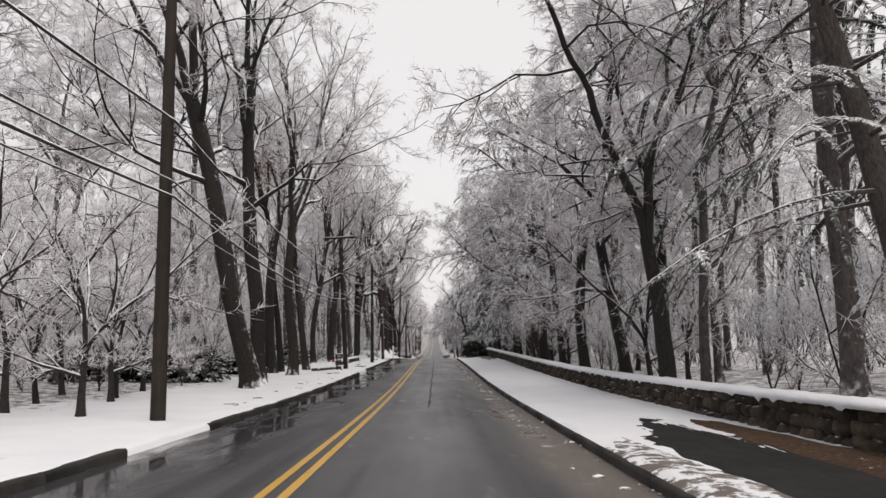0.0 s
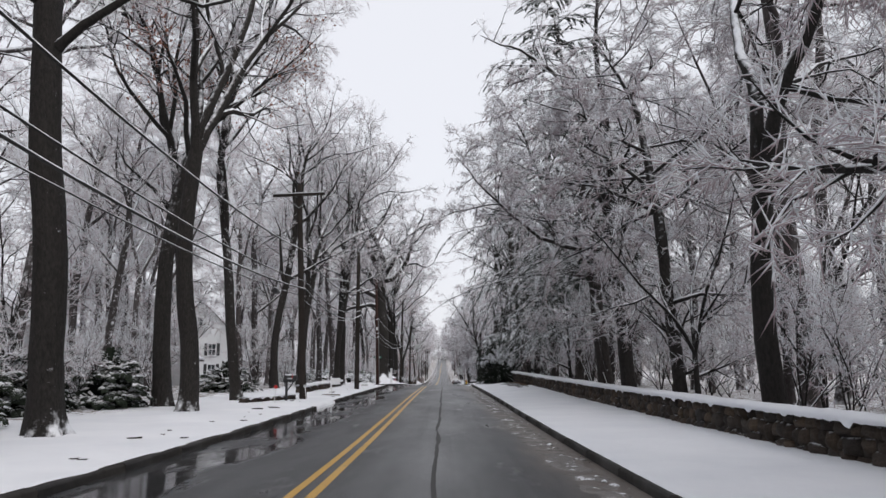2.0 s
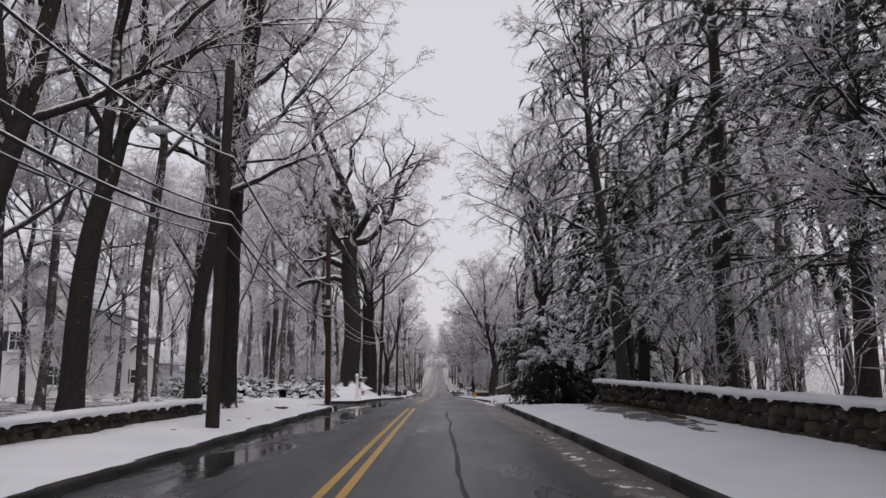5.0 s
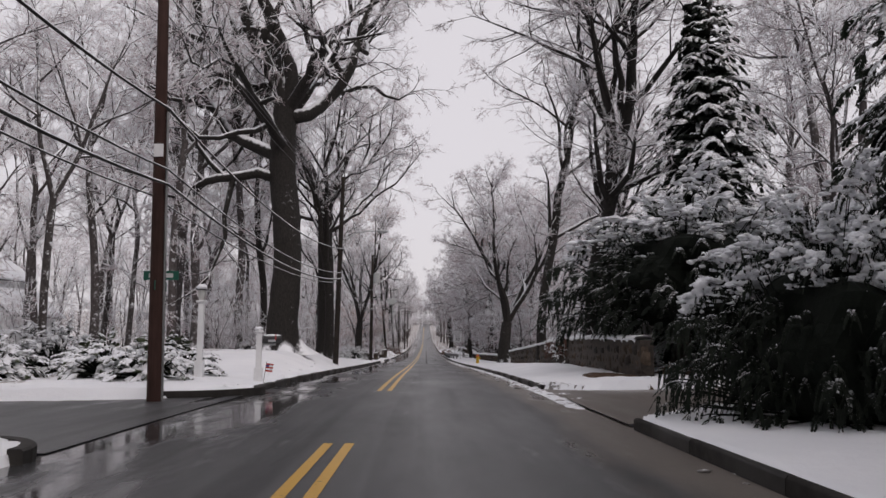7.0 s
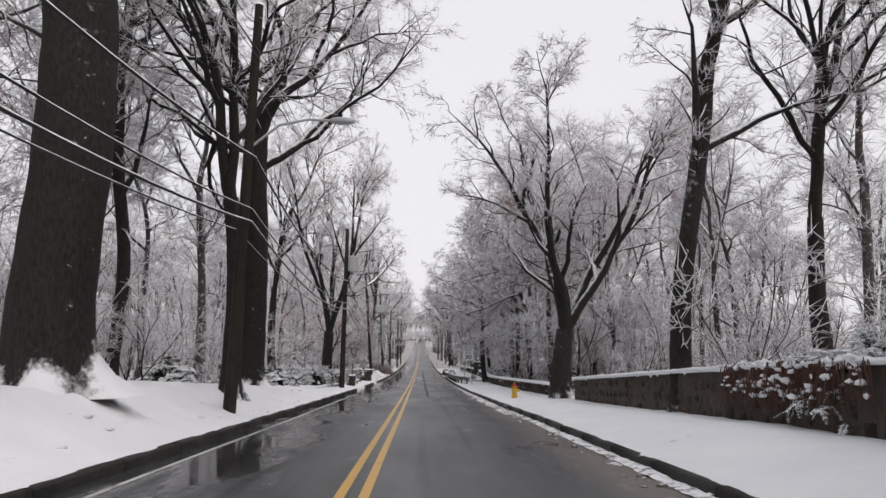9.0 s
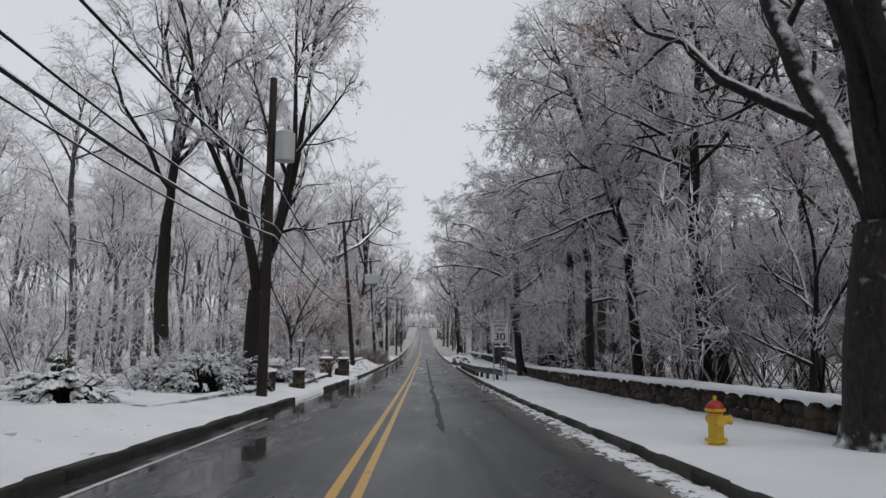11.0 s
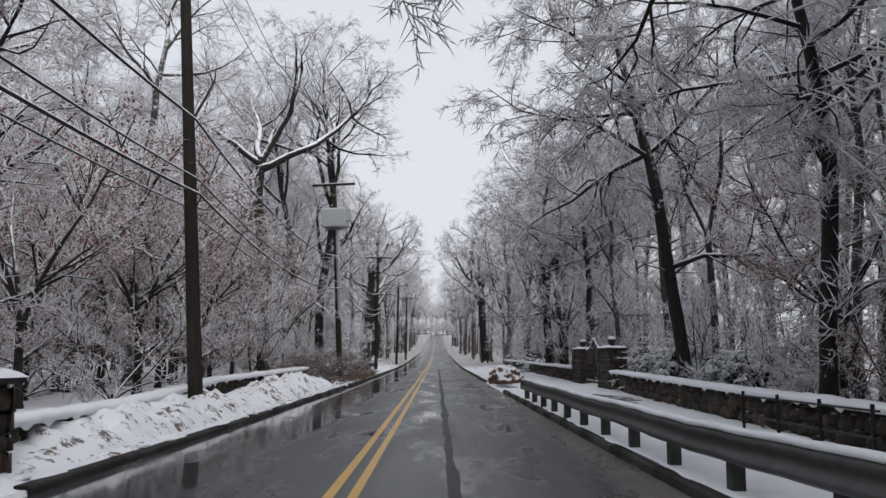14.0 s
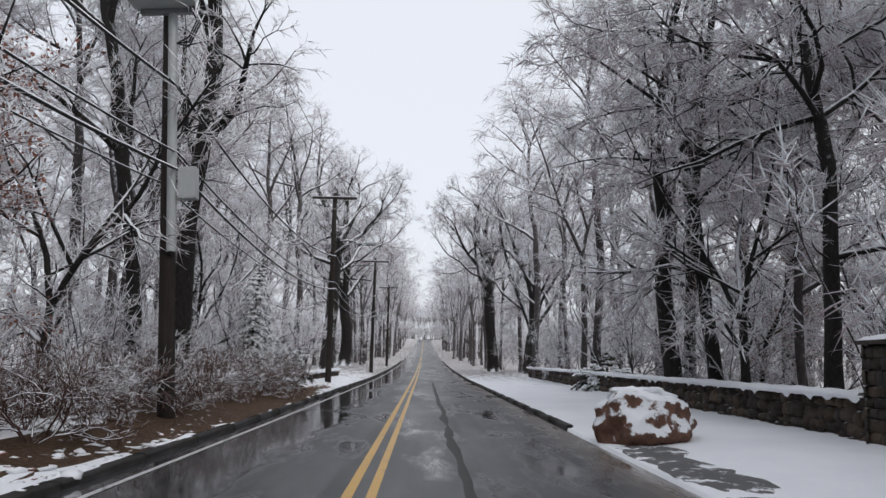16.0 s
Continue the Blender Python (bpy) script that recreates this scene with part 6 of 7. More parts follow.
def closed(vf):
    """Closes the top ring of a tube with a fan."""
    V, F = vf
    n = 14
    k = len(V)
    V = np.vstack([V, V[-n:].mean(0)])
    F = np.vstack([F, [(k - n + i, k - n + (i + 1) % n, k) for i in range(n)]])
    return V, F


def pole_point(p, z, dx=0.0, dy=0.0):
    """A place on a pole, z above its foot."""
    return p.matrix_world @ Vector((dx, dy, z + 0.3))


POLES = []
for x, y, h, lean, cross, material in (
        (-4.2, -22, 10.0, (0, 0), None, M_POLE),
        (-4.1, 15.7, 10.2, (0, 0), None, M_POLE),
        (-4.4, 52.3, 9.4, (-2.5, 0), 8.85, M_POLE),
        (-4.0, 69.3, 8.9, (0, 0), None, M_POLE),
        (-4.6, 92.4, 10.2, (-1.2, 0), None, M_POLE_RED),
        (-3.95, 119.3, 10.5, (1.5, 0), None, M_POLE),
        (-3.95, 147.0, 9.6, (0.5, 0), None, M_POLE),
        (-4.1, 178.6, 10.7, (-4.6, 0), 10.45, M_POLE),
        (-4.1, 203.0, 10.6, (-3.4, 0), 10.2, M_POLE),
        (-4.2, 228, 9.7, (0, 0), 9.35, M_POLE),
        (-3.8, 253.9, 9.6, (0.5, 0), 9.2, M_POLE),
        (-3.8, 281.1, 9.6, (0, 0), 9.2, M_POLE)):
    POLES.append(utility_pole(x, y, h, lean, 0.16, cross, 2.3, material, cross_turn=-4 if y == 178.6 else 0,
                              label="leaning wooden utility pole with a crossarm" if y == 178.6 else "wooden utility pole with a crossarm" if cross else "reddish wooden utility pole with a street sign" if material is M_POLE_RED else "weathered wooden utility pole"))


def cable(a, b, sag, r, material, label, sides=5):
    n = 16
    pts = [tuple(a.lerp(b, i / n) - Vector((0, 0, 4 * sag * (i / n) * (1 - i / n)))) for i in range(n + 1)]
    solo("cable", mesh_of("cable", *curve_tube(pts, r, sides), material, True), None, label, "cable", "overhead cables")


for i in range(len(POLES) - 1):
    p, q = POLES[i], POLES[i + 1]
    for z, dx, r, sag in ((6.4, 0.17, 0.032, 0.75), (5.05, 0.18, 0.024, 0.6), (4.72, 0.19, 0.034, 0.65), (4.5, -0.17, 0.02, 0.5)):
        cable(pole_point(p, z, dx), pole_point(q, z, dx), sag, r, M_CABLE, "thick black cable with snow along its top")
    if i >= 2:
        for dx in (-1.05, 0.5, 1.05):
            cable(pole_point(p, (9.0 if i < 6 else 9.9 if i == 7 else 9.3), dx * (1 if i >= 6 else 0.25)), pole_point(q, (9.0 if i < 5 else 9.9 if i == 6 else 9.3), dx * (1 if i >= 5 else 0.25)), 0.35, 0.011, M_WIRE, "thin bare power line", 4)

# what hangs on the poles
pp = POLES[8]
cab = part("transformer_cabinet", box(1.25, 0.55, 0.95, (0.0, -0.46, 8.2), 0.05), M_GREY, pp, "large grey enamelled box")
part("side_box", box(0.32, 0.4, 0.6, (0.76, -0.46, 8.5), 0.03), M_GREY, cab)
part("snow", box(1.2, 0.5, 0.05, (0, -0.46, 9.15), 0.03), M_SNOW, cab)
part("bracket", box(1.0, 0.12, 0.1, (0, -0.2, 8.1), 0.01), M_GALV, cab)
v, f = curve_tube([(0.12, -0.17, z) for z in np.linspace(3.4, 8.2, 6)], 0.09, 10)
part("conduit", mesh_of("conduit", v, f, M_GREY, True), None, pp, "grey riser conduit")
part("meter_box", box(0.34, 0.25, 0.62, (0.42, -0.12, 4.4), 0.02), M_GREY, pp, "small grey control box")
for k in range(3):
    v, f = curve_tube([(0.45 + 0.06 * k, -0.3, 8.3), (0.62 + 0.05 * k, -0.32, 7.9), (0.45, -0.25, 7.6 - 0.1 * k), (0.2, -0.2, 7.5)], 0.018, 5)
    part("loop", mesh_of("loop", v, f, M_IRON, True), None, pp, "hanging black cable loop")
pp = POLES[6]
tank = part("transformer", rod(0.3, 0.3, 0.85, (0.42, -0.05, 7.3), 20), M_GREY, pp, "grey cylindrical transformer")
part("lid", rod(0.31, 0.22, 0.08, (0.42, -0.05, 8.15), 20), M_GREY, tank)
part("bushing", rod(0.05, 0.03, 0.2, (0.42, -0.15, 8.2), 8), M_LAMP_GREY, tank)
pp = POLES[2]
part("splice_box", rod(0.11, 0.11, 0.5, (0, 0, 0), 12), M_BLACK, pp, "black cable splice case", Matrix.Translation((-0.7, -1.6, 4.75)) @ pose(0, 0, 0, 90, 0, 0))
pp = POLES[4]
part("notice", box(0.2, 0.02, 0.28, (0.02, -0.15, 5.6), 0.004), M_WHITE, pp, "pale metal tag")
v, f = curve_tube([(0.16, -0.02, z) for z in np.linspace(0.3, 6.6, 8)], 0.03, 8)
part("conduit", mesh_of("conduit", v, f, M_GALV, True), None, pp, "thin steel riser")


def lamp_arm(p, z, reach, rise):
    pts = [(0.1, 0, z), (reach * 0.35, 0, z + rise * 0.75), (reach * 0.7, 0, z + rise), (reach, 0, z + rise)]
    arm = part("lamp_arm", mesh_of("lamp_arm", *curve_tube(pts, 0.035, 8), M_LAMP_GREY, True), None, p, "curved aluminium lamp arm")
    part("lamp_head", ball(0.36, (reach + 0.25, 0, z + rise), (1.0, 0.42, 0.28), 0.0, 2), M_LAMP_GREY, arm, "cobra-head street lamp, unlit", smooth=True)


lamp_arm(POLES[5], 7.0, 2.1, 0.75)
lamp_arm(POLES[9], 6.9, 1.7, 0.5)
lamp_arm(POLES[3], 6.9, -1.9, 0.5)

# street name sign on the corner pole, its name as bars
sg = thing("street_sign", pose(-4.75, 92.6, float(gz(-6, 96)) - 0.15 , 0, 0, 0), "green street name signs on a steel post", "street sign")
part("post", rod(0.03, 0.03, 2.75, (0, 0, 0), 10), M_GALV, sg)
for z, turn in ((2.45, 0), (2.22, 90)):
    pl = part("plate", box(0.75, 0.012, 0.2, (0, 0, 0), 0.004), M_GREEN, sg, "green sign plate", pose(0.1, 0, z, 0, 0, turn))
    part("lettering", box(0.52, 0.004, 0.09, (0, -0.0085, 0.055)), M_WHITE, pl, "white bar of lettering")

# ---- letterboxes and posts ----
def letterbox(x, y, turn, post_mat, box_mat, h, fancy, label):
    t = thing("letterbox", pose(*at_ground(x, y, 0.05), 0, 0, turn), label, "letterbox")
    if fancy:
        part("post", box(0.16, 0.16, h, (0, 0, 0), 0.012), post_mat, t, "square white post")
        part("base", box(0.24, 0.24, 0.42, (0, 0, 0), 0.015), post_mat, t)
        cp = part("cap", rod(0.15, 0.06, 0.1, (0, 0, h), 4), post_mat, t)
        part("snow", ball(0.12, (0, 0, h + 0.1), (1, 1, 0.5), 0.1, 2), M_SNOW, cp, smooth=True)
        off, z = 0.36, h - 0.32
    else:
        part("post", box(0.09, 0.09, h - 0.2, (0, 0, 0), 0.008), post_mat, t, "dark wooden post")
        v, f = curve_tube([(0.02, 0, h - 0.6), (0.3, 0, h - 0.22)], 0.025, 5)
        part("brace", mesh_of("brace", v, f, post_mat), None, t)
        off, z = 0.15, h - 0.2
    part("arm", box(0.5, 0.09, 0.05, (off * 0.6, 0, z - 0.05), 0.006), post_mat, t)
    bm = bmesh.new()
    prof = [(-0.11, 0), (0.11, 0), (0.11, 0.14)] + [(0.11 * math.cos(a), 0.14 + 0.09 * math.sin(a)) for a in np.linspace(0.2, 2.9, 7)] + [(-0.11, 0.14)]
    rings = [[bm.verts.new((off + s, py, z + pz)) for py, pz in prof] for s in (-0.26, 0.26)]
    for k in range(len(prof)):
        bm.faces.new((rings[0][k], rings[0][(k + 1) % len(prof)], rings[1][(k + 1) % len(prof)], rings[1][k]))
    bm.faces.new(rings[0][::-1])
    bm.faces.new(rings[1])
    b = part("box", bm, box_mat, t, "tunnel-shaped letterbox")
    part("snow", ball(0.27, (off, 0, z + 0.225), (1, 0.38, 0.14), 0.1, 2), M_SNOW, b, "snow on its roof", smooth=True)
    part("door", box(0.012, 0.2, 0.19, (off + 0.265, 0, z + 0.01), 0.004), box_mat, b)
    part("lettering", box(0.2, 0.004, 0.06, (off, -0.113, z + 0.05)), M_LAMP_GREY, b, "pale bar of lettering")
    part("flag", box(0.03, 0.01, 0.16, (off + 0.1, -0.125, z + 0.1), 0.003), M_RED, b)
    return t


letterbox(-4.75, 50.4, 0, M_BLACK, M_BLACK, 1.05, False, "black letterbox on a dark post in the snow")
letterbox(-3.7, 98.2, 10, M_WHITE, M_BLACK, 1.42, True, "black letterbox on a white post in the snow")
letterbox(-5.1, 154.6, 20, M_WOOD, M_WHITE, 1.0, False, "pale letterbox on a wooden post, snow on top")

fl = thing("small_flag", pose(*at_ground(-3.45, 97.7, 0.02), 0, 8, 20), "small striped flag on a stick in the snow", "flag")
part("stick", rod(0.008, 0.008, 0.6, (0, 0, 0), 6), M_WOOD, fl)
for k in range(5):
    part("stripe", box(0.2, 0.006, 0.045, (0.1, 0.004 * math.sin(k), 0.32 + 0.046 * k), 0.002), M_RED if k % 2 == 0 else M_WHITE, fl)
part("canton", box(0.09, 0.01, 0.1, (0.045, 0, 0.45), 0.002), M_BLUE, fl)

lp = thing("lamp_post", pose(*at_ground(-5.25, 97.8, 0.05)), "white wooden lamp post with a lantern", "lamp post")
part("post", box(0.15, 0.15, 2.1, (0, 0, 0), 0.015), M_WHITE, lp)
part("base", box(0.24, 0.24, 0.5, (0, 0, 0), 0.015), M_WHITE, lp)
part("collar", box(0.24, 0.24, 0.06, (0, 0, 2.1), 0.01), M_WHITE, lp)
ln = part("lantern", rod(0.08, 0.12, 0.28, (0, 0, 2.16), 6), M_LAMP_GLASS, lp, "glass lantern")
part("roof", rod(0.17, 0.02, 0.16, (0, 0, 2.44), 6), M_BLACK, ln)
part("snow", ball(0.15, (0, 0, 2.53), (1, 1, 0.6), 0.1, 2), M_SNOW, ln, smooth=True)

yd = thing("yard_sign", pose(*at_ground(-3.95, 57.4, 0.02)), "small white sign board on a wooden stand", "sign")
part("post", box(0.07, 0.07, 0.95, (0, 0, 0), 0.006), M_WHITE, yd)
part("foot", box(0.9, 0.08, 0.06, (0, 0, 0.02), 0.006), M_WOOD, yd)
part("board", box(0.46, 0.03, 0.28, (0.22, 0, 0.55), 0.006), M_WHITE, yd, "white board")
part("snow", box(0.44, 0.04, 0.03, (0.22, 0, 0.83), 0.012), M_SNOW, yd)

for x, y, tilt in ((-4.75, 48.2, 4), (-4.05, 51, -5)):
    st = thing("marker_stake", pose(*at_ground(x, y, 0.02), 0, tilt, 0), "thin marker stake with a reflector disc", "marker stake", "marker stakes")
    part("stake", rod(0.014, 0.012, 0.62, (0, 0, 0), 6), M_WHITE, st)
    part("reflector", rod(0.07, 0.07, 0.012, (0, 0, 0), 14), M_RED if tilt > 0 else M_LAMP_GREY, st, "round reflector", pose(0, -0.02, 0.6, 90, 0, 0))

# ---- hydrant ----
hy = thing("hydrant", pose(*at_ground(4.95, 135.1, 0.03)), "yellow fire hydrant standing in the snow", "hydrant")
part("barrel", rod(0.11, 0.105, 0.52, (0, 0, 0), 16), M_HYDRANT, hy, smooth=False)
part("flange", rod(0.16, 0.16, 0.04, (0, 0, 0.08), 16), M_HYDRANT, hy)
part("collar", rod(0.145, 0.145, 0.04, (0, 0, 0.5), 16), M_HYDRANT, hy)
part("bonnet", ball(0.13, (0, 0, 0.54), (1, 1, 0.95), 0, 2), M_RED, hy, "reddish bonnet", smooth=True)
part("nut", rod(0.03, 0.03, 0.07, (0, 0, 0.65), 5), M_HYDRANT, hy)
for turn in (0, 90, 180):
    o = part("outlet", rod(0.06, 0.06, 0.1, (0, 0, 0.1), 12), M_HYDRANT, hy, "", pose(0, 0, 0.38, 90, 0, turn))
    part("cap", rod(0.07, 0.07, 0.03, (0, 0, 0.2), 8), M_HYDRANT, o)

# ---- speed limit sign ----
def lettering(text, size, parent, m, material, name="lettering"):
    cu = bpy.data.curves.new(name, "FONT")
    cu.body, cu.size, cu.align_x, cu.align_y, cu.extrude = text, size, "CENTER", "CENTER", 0.002
    tmp = bpy.data.objects.new("tmp", cu)
    me = bpy.data.meshes.new_from_object(tmp)
    bpy.data.objects.remove(tmp)
    me.name = name
    bm = bmesh.new()
    for k in (-1, 0, 1):
        n0 = len(bm.verts)
        bm.from_mesh(me)
        bm.verts.ensure_lookup_table()
        for v in bm.verts[n0:]:
            v.co.x += k * size * 0.022
            v.co.z += k * 0.0006
    return part(name, bm, material, parent, "black lettering", m)


ss = thing("speed_limit_sign", pose(4.55, 162.8, float(gz(4.2, 162.5)) - 0.03, 0, 0, -3), "white speed limit sign on two steel posts", "road sign")
for x in (-0.3, 0.3):
    part("post", box(0.05, 0.04, 3.06, (x, 0.03, 0), 0.006), M_GALV, ss, "square steel post")
plate = part("plate", box(0.96, 0.012, 1.22, (0, 0, 1.87), 0.004), M_WHITE, ss, "white sign plate")
for sx, sy, ax, az in ((0.90, 0.02, 0, 1.91), (0.90, 0.02, 0, 3.03), (0.02, 1.14, -0.44, 1.91), (0.02, 1.14, 0.44, 1.91)):
    part("border", box(sx, 0.003, sy, (ax, -0.0075, az)), M_BLACK, plate, "black border")
for text, size, z in (("VILLAGE", 0.205, 2.915), ("SPEED", 0.205, 2.715), ("LIMIT", 0.205, 2.515), ("30", 0.52, 2.175)):
    o = lettering(text, size, plate, pose(0, -0.009, z, 90, 0, 0), M_BLACK)
    o.scale = (1.0 if size < 0.3 else 1.08, 1, 1)

# ---- guardrail ----
gr = thing("guardrail", Matrix(), "weathered steel guardrail with snow along its top", "guardrail")
line = [np.array([4.65, 163.0]), np.array([4.02, 166.6]), np.array([3.78, 170.3]), np.array([3.72, 178.2]), np.array([3.7, 187.3])]
cum = np.r_[0, np.cumsum([np.linalg.norm(b - a) for a, b in zip(line, line[1:])])]
along = lambda q: np.array([np.interp(q, cum, [p[k] for p in line]) for k in range(2)])
prof = ((0.0, 0.0), (0.045, 0.03), (0.05, 0.08), (0.0, 0.115), (-0.005, 0.155), (0.0, 0.195), (0.05, 0.23), (0.045, 0.28), (0.0, 0.31))
V, F = [], []
sn_v, sn_f = [], []
steps = np.linspace(0, cum[-1], 60)
for i, q in enumerate(steps):
    x, y = along(q)
    z = float(gz(x + 0.15, y)) + 0.27 - 0.06 * smooth01((1.5 - q) / 1.5)
    for dx, dz in prof:
        V.append((x - dx, y, z + dz))
    w = 0.012 * noise.noise(Vector((q * 2, 0, 0)))
    for dx, dz in ((0.0, 0.29), (-0.055, 0.305), (-0.05, 0.35 + w), (0.03, 0.365 + w), (0.09, 0.35 + w), (0.1, 0.30)):
        sn_v.append((x + dx, y, z + dz))
    if i:
        a = (i - 1) * 9
        F += [(a + k, a + k + 1, a + k + 10, a + k + 9) for k in range(8)]
        a = (i - 1) * 6
        sn_f += [(a + k, a + k + 1, a + k + 7, a + k + 6) for k in range(5)]
beam = part("beam", mesh_of("beam", np.array(V), F, M_RAIL, True), None, gr, "corrugated steel beam")
md = beam.modifiers.new("thick", "SOLIDIFY")
md.thickness = 0.012
part("snow", mesh_of("snow", np.array(sn_v), sn_f, M_SNOW, True), None, gr, "strip of snow on the beam")
part("end_plate", box(0.1, 0.35, 0.34, (line[0][0], line[0][1] - 0.1, float(gz(4.5, 163.2)) + 0.2), 0.03), M_GALV, gr, "pale flared end piece")
part("end_plate", box(0.12, 0.3, 0.32, (line[-1][0], line[-1][1] + 0.1, float(gz(4.0, 187.4)) + 0.26), 0.04), M_RAIL, gr)
for q in np.arange(1.2, cum[-1], 1.9):
    x, y = along(q)
    part("post", box(0.14, 0.16, 0.69, (x + 0.09, y, float(gz(x + 0.1, y)) - 0.12), 0.01), M_POST, gr, "stout post")

rl = thing("pipe_rail", Matrix(), "low dark pipe railing beside the path", "railing")
RAIL = [(5.66 + 0.03 * k, 174.1 - 1.15 * k) for k in range(4)]
zz = float(gz(5.6, 172.4))
for x, y in RAIL:
    part("post", rod(0.025, 0.025, 0.85, (x, y, zz - 0.08), 8), M_IRON, rl)
for h in (0.4, 0.7):
    v, f = curve_tube([(RAIL[0][0], RAIL[0][1] + 0.14, zz + h), (RAIL[-1][0], RAIL[-1][1] - 0.14, zz + h)], 0.014, 6)
    part("rail", mesh_of("rail", v, f, M_IRON), None, rl)

# ---- gateway on the right ----
def pier(x, y, lx, ly, h, label, cap_over=0.06):
    """A fieldstone pier with a slab on top and snow on that."""
    z = float(gz(x, y))
    t = thing("gate_pier", (x, y, z), label, "gate pier")
    part("core", box(lx - 0.2, ly - 0.2, h + 0.2, (0, 0, -0.2)), M_MORTAR, t)
    r = np.random.default_rng(int(x * 31 + y * 7) % 9999)
    z0, k = -0.05, 0
    while z0 < h - 0.05:
        ch = min(r.uniform(0.15, 0.25), h - z0)
        for turn, length, depth in ((0, lx, ly), (90, ly, lx), (180, lx, ly), (270, ly, lx)):
            q = -length / 2
            while q < length / 2 - 0.04:
                w = min(r.uniform(0.18, 0.42), length / 2 - q)
                ob = part("stone", STONES[k % 8], None, t)
                ob.matrix_local = pose(0, 0, 0, 0, 0, turn) @ Matrix.Translation((q + w / 2, -depth / 2 + 0.045 + r.uniform(-0.012, 0.01), z0 + ch / 2)) @ Matrix.Diagonal((w * 0.97, 0.17, ch * 0.96, 1))
                q += w
                k += 1
        z0 += ch
    part("capstone", box(lx + cap_over, ly + cap_over, 0.07, (0, 0, h), 0.015), M_STONE, t, "flat capstone")
    part("snow", heap(lx + cap_over, ly + cap_over, 0.11, h + 0.065, x), M_SNOW, t, "slab of snow", smooth=True)
    return t


def heap(sx, sy, h, z, seed):
    """A rounded slab of snow with an uneven top and rim."""
    bm = bmesh.new()
    bmesh.ops.create_grid(bm, x_segments=10, y_segments=10, size=0.5)
    for v in bm.verts:
        u, w = v.co.x * 2, v.co.y * 2
        n = noise.noise(Vector((u * 1.6 + seed, w * 1.6, seed)))
        rim = (1 - max(abs(u), abs(w)) ** 5)
        v.co = Vector((v.co.x * sx * (1.04 + 0.05 * n), v.co.y * sy * (1.04 + 0.05 * n), z + h * rim * (0.85 + 0.4 * n)))
    return bm


def finial(t, h, r=0.17):
    part("finial_foot", rod(0.14, 0.09, 0.1, (0, 0, h + 0.12), 12), M_STONE, t)
    b = part("finial", ball(r, (0, 0, h + 0.36), (1, 1, 1), 0.03, 2), M_STONE, t, "round stone ball", smooth=True)
    part("snow", ball(r * 0.95, (0, 0, h + 0.43), (1, 1, 0.75), 0.08, 2), M_SNOW, b, smooth=True)


p1 = pier(7.95, 193.4, 0.75, 2.2, 1.5, "dark fieldstone gate pier with a ball finial")
p2 = pier(7.95, 199.6, 0.75, 2.2, 1.5, "dark fieldstone gate pier with a ball finial")
finial(p1, 1.5)
finial(p2, 1.5)
gt = thing("iron_gate", (7.85, 196.5, float(gz(7.9, 196.5))), "closed black iron double gate with snow on its rails", "gate")
arch = lambda q: 1.5 + 0.5 * (1 - abs(q) / 1.72) ** 2
for s in (-1, 1):
    lf = part("leaf", box(0.05, 0.06, arch(0) - 0.1, (0, s * 0.06, 0.06), 0.006), M_IRON, gt, "gate leaf")
    for k in range(11):
        q = s * (0.18 + 0.145 * k)
        part("bar", rod(0.012, 0.012, arch(q) - 0.08, (0, q, 0.05), 6), M_IRON, lf)
    part("panel", box(0.012, 1.5, 0.55, (0, s * 0.88, 0.95), 0.003), M_IRON, lf, "dark sheet panel")
    for z in (0.12, 0.9):
        part("rail", box(0.035, 1.66, 0.045, (0, s * 0.86, z), 0.006), M_IRON, lf)
    part("snow", box(0.05, 1.6, 0.03, (0, s * 0.86, 0.165), 0.01), M_SNOW, lf)
    pts = [(0, s * q, arch(q) - 0.02) for q in np.linspace(0.02, 1.68, 10)]
    part("top_rail", mesh_of("top_rail", *curve_tube(pts, 0.03, 6), M_IRON, True), None, lf, "curved top rail")
    pts = [(0, s * q, arch(q) + 0.03) for q in np.linspace(0.02, 1.68, 10)]
    part("snow", mesh_of("snow", *curve_tube(pts, 0.035, 6), M_SNOW, True), None, lf, "curved line of snow")

# ---- boulder ----
def craggy(bm):
    """Adds knobs and hollows to a rock."""
    for v in bm.verts:
        d = Vector((v.co.x, v.co.y, v.co.z - 0.42)).normalized()
        v.co += d * (0.10 * noise.fractal(v.co * 2.6, 0.8, 2.2, 4) + 0.05 * noise.noise(v.co * 7.0))
    return bm


bo = thing("boulder", pose(*at_ground(4.4, 201.9, 0.12), 0, 0, 20), "reddish boulder heaped with snow", "boulder")
part("rock", craggy(ball(0.78, (0, 0, 0.42), (1.1, 0.95, 0.74), 0.3, 4, seed=2.0)), M_BOULDER, bo, smooth=True)
part("snow", ball(0.5, (-0.05, 0.05, 0.88), (1.0, 0.92, 0.3), 0.7, 4, seed=5.0), M_SNOW, bo, "thick cushion of snow", smooth=True)

